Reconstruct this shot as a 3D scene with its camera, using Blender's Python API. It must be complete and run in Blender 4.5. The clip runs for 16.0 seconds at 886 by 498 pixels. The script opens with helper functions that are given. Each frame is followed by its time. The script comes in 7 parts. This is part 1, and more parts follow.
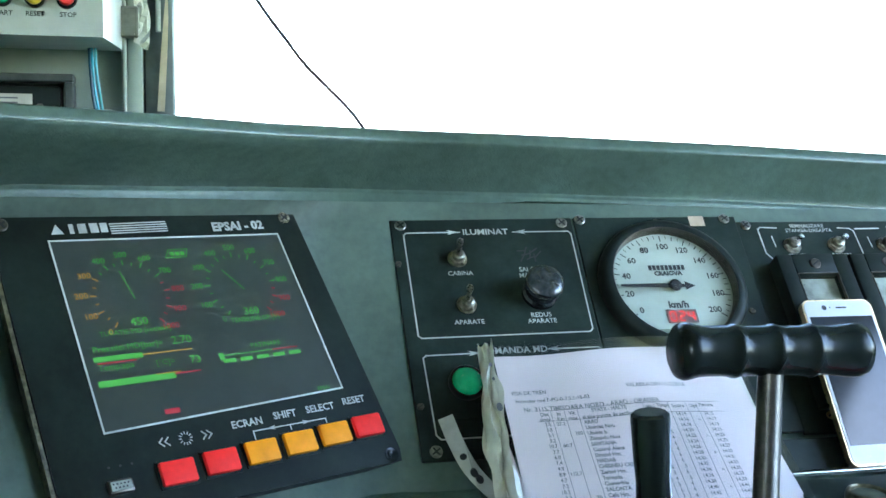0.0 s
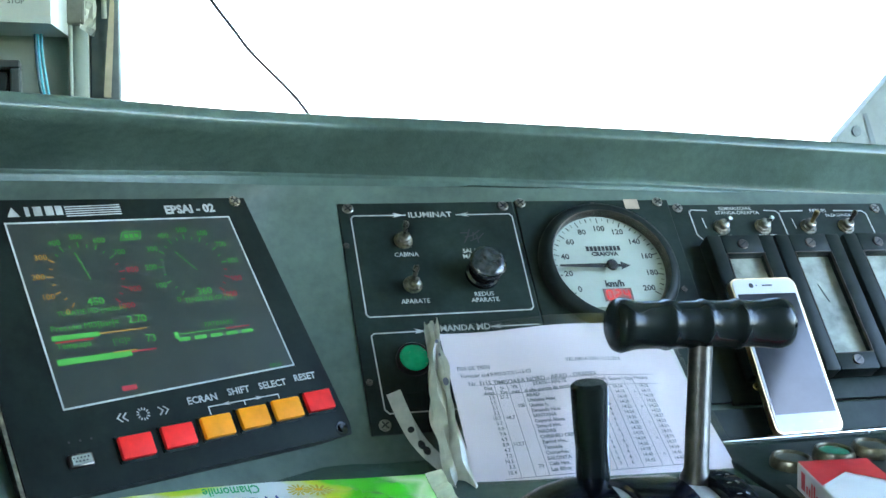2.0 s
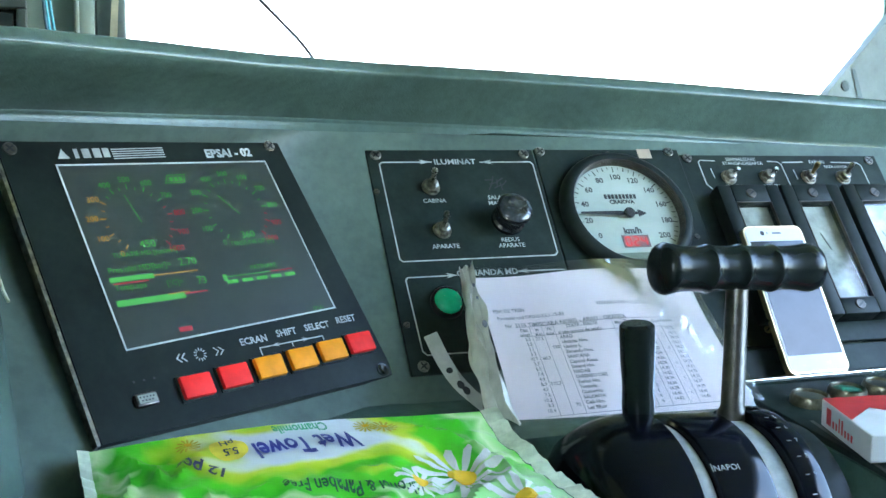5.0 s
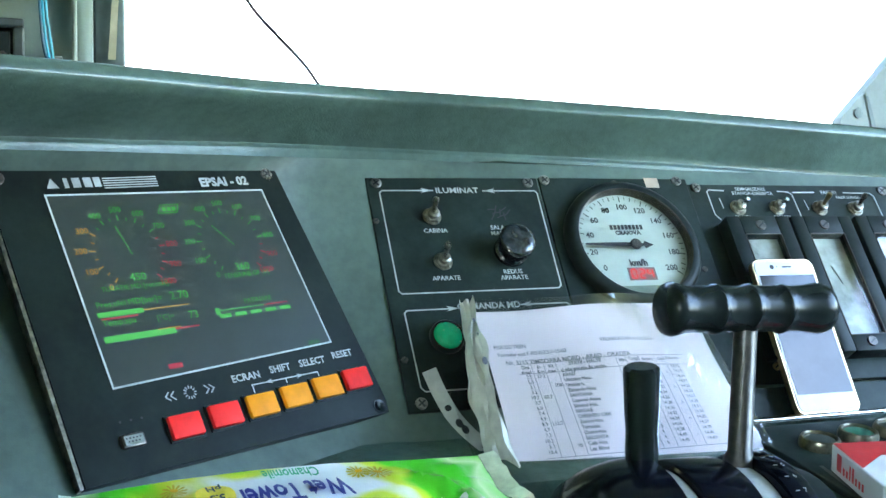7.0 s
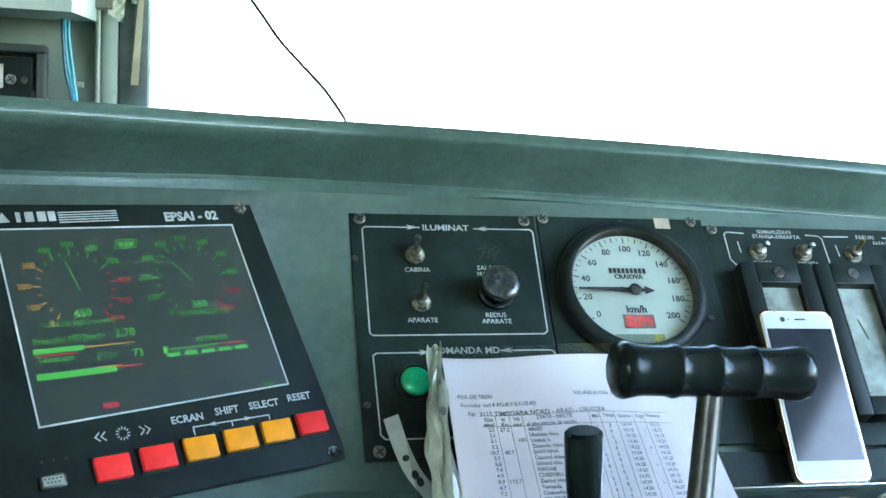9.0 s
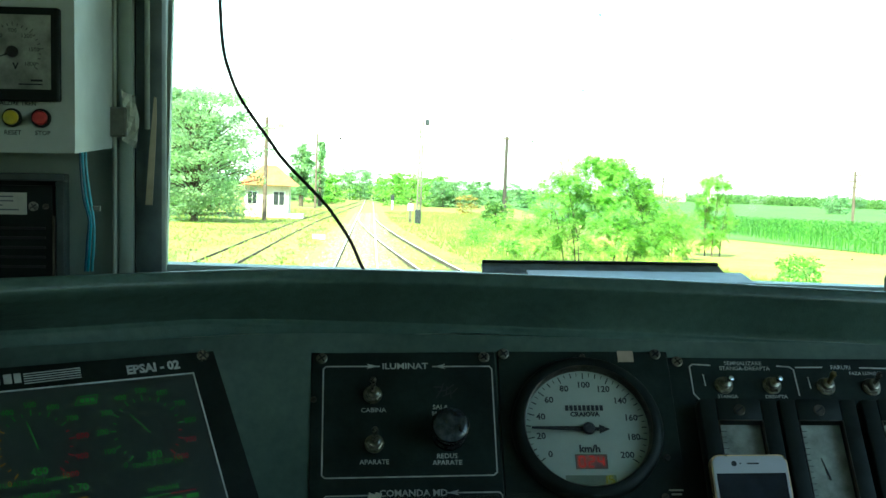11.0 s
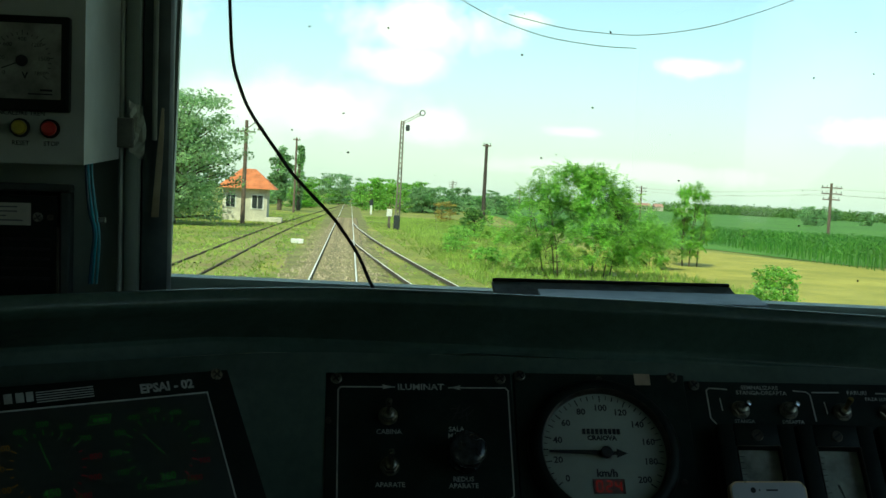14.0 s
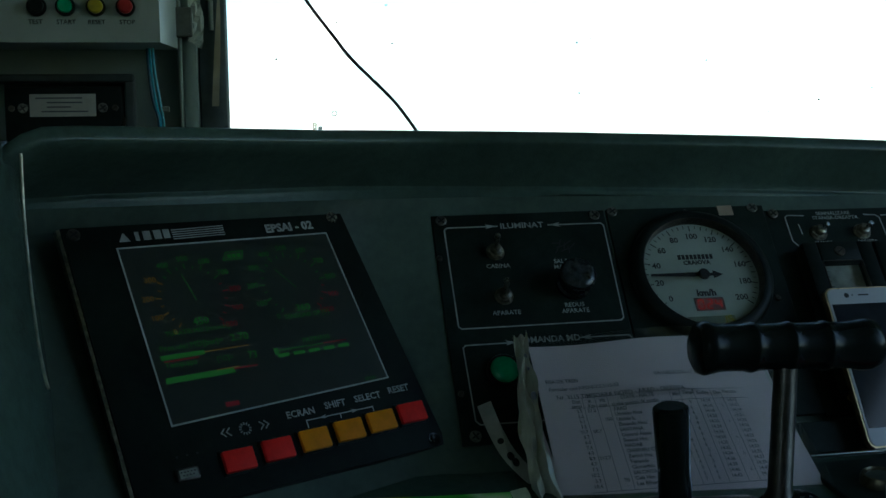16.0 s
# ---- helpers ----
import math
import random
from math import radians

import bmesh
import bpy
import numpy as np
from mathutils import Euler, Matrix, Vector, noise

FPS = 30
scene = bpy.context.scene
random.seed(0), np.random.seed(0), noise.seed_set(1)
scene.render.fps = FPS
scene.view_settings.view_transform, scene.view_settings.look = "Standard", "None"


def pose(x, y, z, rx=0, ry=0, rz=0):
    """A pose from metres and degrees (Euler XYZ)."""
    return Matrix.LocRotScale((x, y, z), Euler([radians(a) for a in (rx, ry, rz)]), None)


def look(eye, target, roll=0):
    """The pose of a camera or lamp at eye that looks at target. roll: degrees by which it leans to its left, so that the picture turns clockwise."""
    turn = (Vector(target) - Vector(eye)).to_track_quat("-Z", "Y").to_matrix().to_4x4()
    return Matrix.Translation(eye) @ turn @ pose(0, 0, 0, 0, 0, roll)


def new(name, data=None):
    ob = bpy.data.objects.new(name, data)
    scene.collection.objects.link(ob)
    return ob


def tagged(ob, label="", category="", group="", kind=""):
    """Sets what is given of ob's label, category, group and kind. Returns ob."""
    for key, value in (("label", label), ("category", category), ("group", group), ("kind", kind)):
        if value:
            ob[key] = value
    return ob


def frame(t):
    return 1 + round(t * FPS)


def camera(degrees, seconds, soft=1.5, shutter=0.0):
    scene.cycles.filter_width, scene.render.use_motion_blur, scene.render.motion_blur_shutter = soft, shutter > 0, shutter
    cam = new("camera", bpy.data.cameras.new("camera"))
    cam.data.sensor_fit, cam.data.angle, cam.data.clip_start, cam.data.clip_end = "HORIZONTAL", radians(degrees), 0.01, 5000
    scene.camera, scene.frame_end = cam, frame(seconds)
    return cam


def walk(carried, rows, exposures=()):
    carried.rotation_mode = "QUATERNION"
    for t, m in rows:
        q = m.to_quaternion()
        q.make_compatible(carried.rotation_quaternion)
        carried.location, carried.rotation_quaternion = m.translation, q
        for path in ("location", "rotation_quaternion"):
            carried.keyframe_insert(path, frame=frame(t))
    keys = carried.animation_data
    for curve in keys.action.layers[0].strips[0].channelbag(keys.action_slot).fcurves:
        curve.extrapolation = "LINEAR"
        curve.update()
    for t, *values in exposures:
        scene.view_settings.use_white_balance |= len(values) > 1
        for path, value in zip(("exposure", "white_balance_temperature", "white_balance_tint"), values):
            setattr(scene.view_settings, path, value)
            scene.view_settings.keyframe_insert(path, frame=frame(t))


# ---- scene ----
cam = camera(44.0, 16.0)
PATH = [
    (0, (0.1301, 0.1270, 1.3636), (0.5825, 2.0751, 1.3648), 0.73),
    (0.5, (0.1294, 0.1083, 1.3626), (0.6165, 2.0481, 1.3600), 0.96),
    (1, (0.1290, 0.0871, 1.3509), (0.6470, 2.0188, 1.3515), 0.48),
    (1.5, (0.1129, 0.0821, 1.3557), (0.6581, 2.0063, 1.3443), 1.01),
    (2, (0.1127, 0.0935, 1.3574), (0.6771, 2.0122, 1.3388), 0.50),
    (2.5, (0.1103, 0.1013, 1.3573), (0.6810, 2.0181, 1.3352), 0.47),
    (3, (0.0944, 0.0985, 1.3577), (0.6791, 2.0109, 1.3306), 1.16),
    (3.5, (0.0622, 0.0899, 1.3483), (0.6706, 1.9949, 1.3209), 0.88),
    (4, (0.0296, 0.0878, 1.3402), (0.6711, 1.9810, 1.2733), 0.04),
    (4.2, (0.0180, 0.0912, 1.3418), (0.6731, 1.9786, 1.2495), 0.26),
    (6.3, (0.0071, 0.1207, 1.3634), (0.7200, 1.9863, 1.2570), 1.16),
    (6.5, (0.0067, 0.1249, 1.3659), (0.7165, 1.9920, 1.2661), 1.15),
    (7, (0.0253, 0.1282, 1.3720), (0.7106, 2.0050, 1.2813), 1.66),
    (7.5, (0.0556, 0.1278, 1.3743), (0.7057, 2.0164, 1.2710), 2.11),
    (8, (0.0786, 0.1300, 1.3780), (0.6937, 2.0303, 1.2753), 2.55),
    (8.5, (0.1027, 0.1282, 1.3917), (0.6790, 2.0405, 1.2881), 2.12),
    (9, (0.1806, 0.1237, 1.4064), (0.6110, 2.0748, 1.3183), 3.06),
    (9.5, (0.2812, 0.0952, 1.4561), (0.5534, 2.0727, 1.3310), 2.00),
    (10, (0.3277, 0.0763, 1.5194), (0.5323, 2.0612, 1.3848), 2.02),
    (10.2, (0.3561, 0.0662, 1.5300), (0.5017, 2.0564, 1.3976), 2.05),
    (12.5, (0.3180, 0.0770, 1.5712), (0.5460, 2.0624, 1.4919), 2.75),
    (13, (0.3167, 0.0744, 1.5695), (0.5373, 2.0602, 1.4795), 2.87),
    (13.5, (0.3170, 0.0867, 1.5661), (0.5229, 2.0738, 1.4705), 2.67),
    (14, (0.3090, 0.0854, 1.5659), (0.5169, 2.0723, 1.4692), 3.11),
    (14.5, (0.2815, 0.0892, 1.5407), (0.5021, 2.0747, 1.4457), 2.24),
    (15, (0.2402, 0.0861, 1.4914), (0.5064, 2.0653, 1.3821), 1.51),
    (15.5, (0.1838, 0.0822, 1.4412), (0.4858, 2.0563, 1.3328), 0.97),
    (16, (0.1306, 0.0638, 1.4090), (0.4869, 2.0296, 1.3148), 0.01),
]
EXPOSURES = [(0.0, 5.4, 6720, 4), (1.5, 5.45, 6720, 4), (4.2, 5.45, 6720, 4), (6.3, 5.65, 6720, 3), (8.0, 5.65, 6720, 3), (8.6, 5.6, 6740, 1), (9.1, 5.5, 6760, -1), (9.6, 5.15, 6820, -8),
             (10.2, 4.1, 6950, -17), (11.2, 2.4, 7000, -20), (12.2, 0.76, 7420, -18), (14.4, 0.78, 7420, -18), (15.0, 0.95, 7280, -19), (15.6, 1.5, 6700, -16), (16.0, 1.8, 6450, -10)]
walk(cam, [(t, look(eye, target, roll)) for t, eye, target, roll in PATH], EXPOSURES)

# ---- world and light ----
SUN_UP, SUN_ROUND = 52.0, 205.0          # degrees above the horizon, degrees clockwise from straight ahead


def make_world():
    w = bpy.data.worlds.new("sky")
    scene.world = w
    w.use_nodes = True
    nt = w.node_tree
    nt.nodes.clear()
    N, L = nt.nodes.new, nt.links.new
    out, bg = N("ShaderNodeOutputWorld"), N("ShaderNodeBackground")
    sky = N("ShaderNodeTexSky")
    sky.sky_type, sky.sun_disc = "NISHITA", False
    sky.sun_elevation, sky.sun_rotation = radians(SUN_UP), radians(SUN_ROUND)
    sky.dust_density, sky.ozone_density = 0.7, 1.8
    bg.inputs["Strength"].default_value = 0.13
    co = N("ShaderNodeTexCoord")
    sep = N("ShaderNodeSeparateXYZ")
    L(co.outputs["Generated"], sep.inputs[0])

    def m(op, a, b=None, clamp=False):
        n = N("ShaderNodeMath")
        n.operation, n.use_clamp = op, clamp
        for i, v in enumerate((a, b)):
            if v is None:
                continue
            if isinstance(v, (int, float)):
                n.inputs[i].default_value = v
            else:
                L(v, n.inputs[i])
        return n.outputs[0]

    ahead = m("MAXIMUM", sep.outputs["Y"], 0.02)
    px, pz = m("DIVIDE", sep.outputs["X"], ahead), m("DIVIDE", sep.outputs["Z"], ahead)
    com = N("ShaderNodeCombineXYZ")
    L(px, com.inputs[0]), L(pz, com.inputs[1])
    ns = N("ShaderNodeTexNoise")
    ns.inputs["Scale"].default_value, ns.inputs["Detail"].default_value, ns.inputs["Roughness"].default_value = 22.0, 8.0, 0.62
    L(com.outputs[0], ns.inputs["Vector"])
    ragged = m("MULTIPLY", m("SUBTRACT", ns.outputs["Fac"], 0.5), 2.1)
    cloud = None
    # heaped clouds: middle, half-width and half-height in tangents of the view ahead, thickness
    for cx, cz, ax, az, k in ((0.078, 0.153, 0.080, 0.0278, 1.00),
                              (0.058, 0.117, 0.054, 0.0193, 1.00),
                              (-0.031, 0.074, 0.118, 0.0300, 0.80),
                              (0.086, 0.062, 0.054, 0.0193, 0.70),
                              (0.334, 0.132, 0.039, 0.0107, 1.00),
                              (0.217, 0.065, 0.027, 0.0064, 0.80),
                              (0.507, 0.083, 0.054, 0.0150, 0.80),
                              (0.175, 0.165, 0.024, 0.0075, 0.80),
                              (0.284, 0.032, 0.171, 0.0107, 0.45),
                              (-0.201, 0.167, 0.086, 0.0535, 0.90),
                              (0.732, 0.231, 0.128, 0.0428, 0.90),
                              (0.002, 0.366, 0.214, 0.0642, 0.90)):
        dx = m("DIVIDE", m("SUBTRACT", px, cx), ax)
        dz = m("DIVIDE", m("SUBTRACT", pz, cz), az)
        d = m("SQRT", m("ADD", m("MULTIPLY", dx, dx), m("MULTIPLY", dz, dz)))
        c = m("MULTIPLY", m("MULTIPLY", m("ADD", m("SUBTRACT", 1.1, d), ragged), 1.6, True), k)
        cloud = c if cloud is None else m("MAXIMUM", cloud, c)
    # high thin cloud all over
    ns2 = N("ShaderNodeTexNoise")
    ns2.inputs["Scale"].default_value, ns2.inputs["Detail"].default_value = 3.0, 7.0
    L(co.outputs["Generated"], ns2.inputs["Vector"])
    thin = m("MULTIPLY", m("SUBTRACT", ns2.outputs["Fac"], 0.52), 1.2, True)
    cloud = m("MAXIMUM", cloud, thin)
    # summer haze low over the horizon
    low = m("MULTIPLY", m("SUBTRACT", 1.0, m("MULTIPLY", m("ABSOLUTE", sep.outputs["Z"]), 6.0), True), 0.85)
    haze = N("ShaderNodeMix")
    haze.data_type = "RGBA"
    L(low, haze.inputs["Factor"]), L(sky.outputs[0], haze.inputs["A"])
    haze.inputs["B"].default_value = (3.6, 4.2, 4.6, 1)
    mix = N("ShaderNodeMix")
    mix.data_type = "RGBA"
    L(cloud, mix.inputs["Factor"])
    L(haze.outputs["Result"], mix.inputs["A"])
    mix.inputs["B"].default_value = (6.3, 6.2, 6.9, 1)
    L(mix.outputs["Result"], bg.inputs["Color"])
    L(bg.outputs[0], out.inputs[0])


make_world()
sun = new("sun", bpy.data.lights.new("sun", "SUN"))
sun.data.energy, sun.data.angle, sun.data.color = 3.2, radians(0.55), (1.0, 0.95, 0.86)
_a, _e = radians(SUN_ROUND), radians(SUN_UP)
sun.matrix_world = look((math.sin(_a) * math.cos(_e) * 30, math.cos(_a) * math.cos(_e) * 30, math.sin(_e) * 30), (0, 0, 0))

# ---- materials ----
def mat(name, base, rough=0.5, metal=0.0, var=0.12, scale=30.0, grain=0.0, bump=0.0, bscale=400.0, coat=0.0, island=0.0, emit=0.0, second=None, spec=0.5, even=0.25):
    """A painted or raw surface: broad stains and fine grain in the colour, small relief, uneven gloss."""
    m = bpy.data.materials.new(name)
    m.use_nodes = True
    nt = m.node_tree
    N, L = nt.nodes.new, nt.links.new
    p = nt.nodes["Principled BSDF"]
    p.inputs["Metallic"].default_value, p.inputs["Coat Weight"].default_value = metal, coat
    p.inputs["Specular IOR Level"].default_value = spec
    co = N("ShaderNodeTexCoord")

    def noise_tex(s, detail=5.0):
        n = N("ShaderNodeTexNoise")
        n.inputs["Scale"].default_value, n.inputs["Detail"].default_value, n.inputs["Roughness"].default_value = s, detail, 0.62
        L(co.outputs["Object"], n.inputs["Vector"])
        return n.outputs["Fac"]

    dark = tuple(c * (1 - 2.2 * var) for c in base)
    light = second if second else tuple(min(1.0, c * (1 + 1.6 * var)) for c in base)
    ramp = N("ShaderNodeValToRGB")
    ramp.color_ramp.elements[0].position, ramp.color_ramp.elements[1].position = 0.32, 0.68
    ramp.color_ramp.elements[0].color, ramp.color_ramp.elements[1].color = (*dark, 1), (*light, 1)
    L(noise_tex(scale), ramp.inputs[0])
    col = ramp.outputs[0]
    if grain:
        mx = N("ShaderNodeMix")
        mx.data_type, mx.blend_type = "RGBA", "MULTIPLY"
        mx.inputs["Factor"].default_value = grain
        r2 = N("ShaderNodeValToRGB")
        r2.color_ramp.elements[0].position, r2.color_ramp.elements[1].position = 0.35, 0.6
        r2.color_ramp.elements[0].color = (0.45, 0.45, 0.45, 1)
        L(noise_tex(scale * 14, 3.0), r2.inputs[0])
        L(col, mx.inputs["A"]), L(r2.outputs[0], mx.inputs["B"])
        col = mx.outputs["Result"]
    if island:
        geo = N("ShaderNodeNewGeometry")
        hs = N("ShaderNodeHueSaturation")
        mr = N("ShaderNodeMapRange")
        mr.inputs["To Min"].default_value, mr.inputs["To Max"].default_value = 1 - island, 1 + island
        L(geo.outputs["Random Per Island"], mr.inputs["Value"])
        L(mr.outputs[0], hs.inputs["Value"]), L(col, hs.inputs["Color"])
        mh = N("ShaderNodeMapRange")
        mh.inputs["To Min"].default_value, mh.inputs["To Max"].default_value = 0.5 + 0.05 * island, 0.5 - 0.05 * island
        L(geo.outputs["Random Per Island"], mh.inputs["Value"])
        L(mh.outputs[0], hs.inputs["Hue"])
        col = hs.outputs[0]
    L(col, p.inputs["Base Color"])
    rr = N("ShaderNodeMapRange")
    rr.inputs["To Min"].default_value, rr.inputs["To Max"].default_value = max(0.02, rough * (1 - 0.8 * even)), min(1.0, rough * (1 + even))
    L(noise_tex(scale * 3.1), rr.inputs["Value"])
    L(rr.outputs[0], p.inputs["Roughness"])
    if bump:
        b = N("ShaderNodeBump")
        b.inputs["Strength"].default_value, b.inputs["Distance"].default_value = bump, 0.6 / bscale
        L(noise_tex(bscale, 2.0), b.inputs["Height"])
        L(b.outputs[0], p.inputs["Normal"])
    if emit:
        L(col, p.inputs["Emission Color"])
        p.inputs["Emission Strength"].default_value = emit
    return m


def pane_mat(name, tint=(1, 1, 1), gloss=0.05, rough=0.02, crease=0.0):
    """Thin clear glass or film: lets light through, shines at a slant."""
    m = bpy.data.materials.new(name)
    m.use_nodes = True
    nt = m.node_tree
    nt.nodes.clear()
    N, L = nt.nodes.new, nt.links.new
    out, mx, tr, gl, fr = N("ShaderNodeOutputMaterial"), N("ShaderNodeMixShader"), N("ShaderNodeBsdfTransparent"), N("ShaderNodeBsdfGlossy"), N("ShaderNodeFresnel")
    tr.inputs[0].default_value = (*tint, 1)
    gl.inputs["Roughness"].default_value = rough
    fr.inputs["IOR"].default_value = 1.0 + gloss * 9
    if crease:
        co, ns, bu = N("ShaderNodeTexCoord"), N("ShaderNodeTexNoise"), N("ShaderNodeBump")
        ns.inputs["Scale"].default_value, ns.inputs["Detail"].default_value, ns.inputs["Distortion"].default_value = crease, 4.0, 0.8
        bu.inputs["Strength"].default_value, bu.inputs["Distance"].default_value = 0.6, 0.22 / crease
        L(co.outputs["Object"], ns.inputs["Vector"]), L(ns.outputs["Fac"], bu.inputs["Height"])
        L(bu.outputs[0], gl.inputs["Normal"])
    L(fr.outputs[0], mx.inputs[0]), L(tr.outputs[0], mx.inputs[1]), L(gl.outputs[0], mx.inputs[2]), L(mx.outputs[0], out.inputs[0])
    return m


def glow(name, color, strength):
    m = bpy.data.materials.new(name)
    m.use_nodes = True
    p = m.node_tree.nodes["Principled BSDF"]
    p.inputs["Base Color"].default_value = (*[c * 0.12 for c in color], 1)
    p.inputs["Emission Color"].default_value, p.inputs["Emission Strength"].default_value = (*color, 1), strength
    return m


def leaf_mat(name, base, glowing, island=0.3, scale=0.8):
    """A thin leaf: a matt upper side that also lets sunlight through."""
    m = mat(name, base, 0.6, var=0.2, scale=scale, island=island)
    nt = m.node_tree
    N, L = nt.nodes.new, nt.links.new
    p, out = nt.nodes["Principled BSDF"], nt.nodes["Material Output"]
    tr, mx = N("ShaderNodeBsdfTranslucent"), N("ShaderNodeMixShader")
    hs = N("ShaderNodeHueSaturation")
    hs.inputs["Value"].default_value, hs.inputs["Saturation"].default_value = 1.5, 1.05
    L(p.inputs["Base Color"].links[0].from_socket, hs.inputs["Color"]), L(hs.outputs[0], tr.inputs[0])
    mx.inputs[0].default_value = glowing
    L(p.outputs[0], mx.inputs[1]), L(tr.outputs[0], mx.inputs[2]), L(mx.outputs[0], out.inputs[0])
    return m


M_COWL = mat("moulded_green_paint", (0.078, 0.121, 0.101), 0.22, spec=0.42, var=0.12, scale=7, grain=0.25, bump=0.36, bscale=480)
M_DESK = mat("grey_green_desk_paint", (0.083, 0.118, 0.098), 0.40, spec=0.35, var=0.15, scale=8, grain=0.25, bump=0.2, bscale=900)
M_WALL = mat("grey_green_wall_paint", (0.30, 0.36, 0.31), 0.5, var=0.1, scale=6, bump=0.1, bscale=300)
M_PLATE = mat("black_panel_paint", (0.0115, 0.0198, 0.0160), 0.50, var=0.28, scale=14, grain=0.3, bump=0.12, bscale=1500, spec=0.2)
M_HOUSE = mat("black_plastic_housing", (0.0080, 0.0122, 0.0105), 0.5, var=0.2, scale=40, bump=0.1, bscale=1200, spec=0.2)
M_LINE = mat("engraved_white", (0.36, 0.37, 0.355), 0.6, var=0.15, scale=60)
M_CHROME = mat("worn_chrome", (0.30, 0.275, 0.23), 0.27, 1.0, var=0.15, scale=150)
M_NUT = mat("dull_nickel", (0.25, 0.235, 0.195), 0.34, 1.0, var=0.25, scale=200)
M_SCREW = mat("oxidised_screw", (0.20, 0.195, 0.18), 0.33, 1.0, var=0.25, scale=200)
M_BRASS = mat("worn_brass", (0.50, 0.36, 0.16), 0.3, 1.0, var=0.2, scale=150)
M_STEEL = mat("dull_steel", (0.105, 0.095, 0.085), 0.38, 1.0, var=0.15, scale=80, grain=0.2)
M_ALU = mat("bright_aluminium", (0.85, 0.85, 0.85), 0.25, 1.0, var=0.06, scale=50)
M_GRIP = mat("glossy_black_grip", (0.0095, 0.0125, 0.0112), 0.25, spec=0.24, var=0.1, scale=40, even=0.08)
M_KNOBCAP = mat("worn_grey_cap", (0.030, 0.036, 0.040), 0.24, var=0.28, scale=140, spec=0.7, even=0.3)
M_KNOB = mat("polished_black_knob", (0.010, 0.012, 0.014), 0.14, var=0.1, scale=60, spec=0.7, even=0.1)
M_DRUM = mat("gloss_black_drum", (0.004, 0.005, 0.009), 0.13, spec=0.24, var=0.1, scale=30, even=0.06)
M_SLOT = mat("pale_slot_brush", (0.42, 0.44, 0.43), 0.5, var=0.1, scale=90)
M_DIAL = mat("dial_face_white", (0.37, 0.40, 0.35), 0.6, var=0.05, scale=20)
M_DIALV = mat("dial_face_cream", (0.27, 0.28, 0.245), 0.6, var=0.24, scale=34)
M_INK = mat("black_print", (0.012, 0.012, 0.014), 0.6, var=0.1)
M_GREYINK = mat("grey_print", (0.13, 0.13, 0.15), 0.7, var=0.1)
M_SCREEN = mat("lcd_glass", (0.031, 0.039, 0.035), 0.30, var=0.12, scale=9, spec=0.45, even=0.05)
M_FACE = mat("computer_black", (0.0088, 0.0130, 0.0105), 0.40, var=0.25, scale=14, grain=0.2, bump=0.06, bscale=1500, spec=0.15)
M_RED = mat("red_keycap", (0.92, 0.024, 0.022), 0.55, var=0.06, scale=60, spec=0.2)
M_AMBER = mat("amber_keycap", (0.85, 0.28, 0.009), 0.55, var=0.06, scale=60, spec=0.2)
M_GREEN = mat("green_lens", (0.01, 0.40, 0.17), 0.25, var=0.12, scale=60, coat=0.3)
M_TEAL = mat("teal_lens", (0.02, 0.24, 0.20), 0.25, var=0.12, scale=60, coat=0.3)
M_YEL = mat("yellow_lens", (0.55, 0.42, 0.03), 0.3, var=0.1, scale=60)
M_PAPER = mat("office_paper", (0.80, 0.685, 0.715), 0.85, var=0.035, scale=14, bump=0.05, bscale=200)
M_PAPER2 = mat("yellowed_paper", (0.66, 0.64, 0.58), 0.85, var=0.06, scale=20)
M_FILM = pane_mat("clear_plastic_sleeve", (0.97, 0.97, 0.97), 0.042, 0.12, 30.0)
M_WHITE = mat("white_gloss_plastic", (0.46, 0.455, 0.48), 0.25, var=0.02)
M_GOLD = mat("gold_metal_rim", (0.74, 0.54, 0.30), 0.28, 1.0, var=0.06)
M_PSCREEN = mat("phone_glass", (0.024, 0.027, 0.034), 0.09, var=0.1, spec=0.30, even=0.0)
M_CARDW = mat("white_card", (0.62, 0.61, 0.60), 0.55, var=0.03, spec=0.3)
M_CARDR = mat("red_card", (0.58, 0.025, 0.03), 0.4, var=0.06)
M_BOXG = mat("cream_box_paint", (0.46, 0.50, 0.46), 0.42, var=0.08, scale=9, bump=0.06, bscale=400)
M_BEIGE = mat("beige_strip", (0.44, 0.38, 0.26), 0.6, var=0.15, scale=20)
M_TUBEP = mat("painted_tube", (0.34, 0.37, 0.32), 0.5, var=0.1, scale=20)
M_SEAL = mat("dark_rubber_seal", (0.085, 0.110, 0.108), 0.6, var=0.15, scale=20)
M_TAPE = mat("crumpled_tape", (0.50, 0.52, 0.44), 0.3, var=0.12, scale=80)
M_BLUE = mat("blue_cable", (0.04, 0.40, 0.56), 0.4, var=0.1)
M_BLACKC = mat("black_cable", (0.020, 0.017, 0.017), 0.45, var=0.1)
M_GLASS = pane_mat("window_glass", (0.97, 1.0, 0.985), 0.05, 0.02)
M_GAUGE = pane_mat("gauge_glass", (0.97, 0.98, 0.98), 0.024, 0.05)
M_CEIL = mat("ceiling_panel_paint", (0.34, 0.36, 0.34), 0.6, var=0.06, scale=5)
M_FLOOR = mat("rubber_floor", (0.05, 0.05, 0.048), 0.7, var=0.2, scale=14, bump=0.1, bscale=200)
M_DIRT = mat("dried_insect_dirt", (0.06, 0.06, 0.05), 0.9, var=0.3, scale=100)
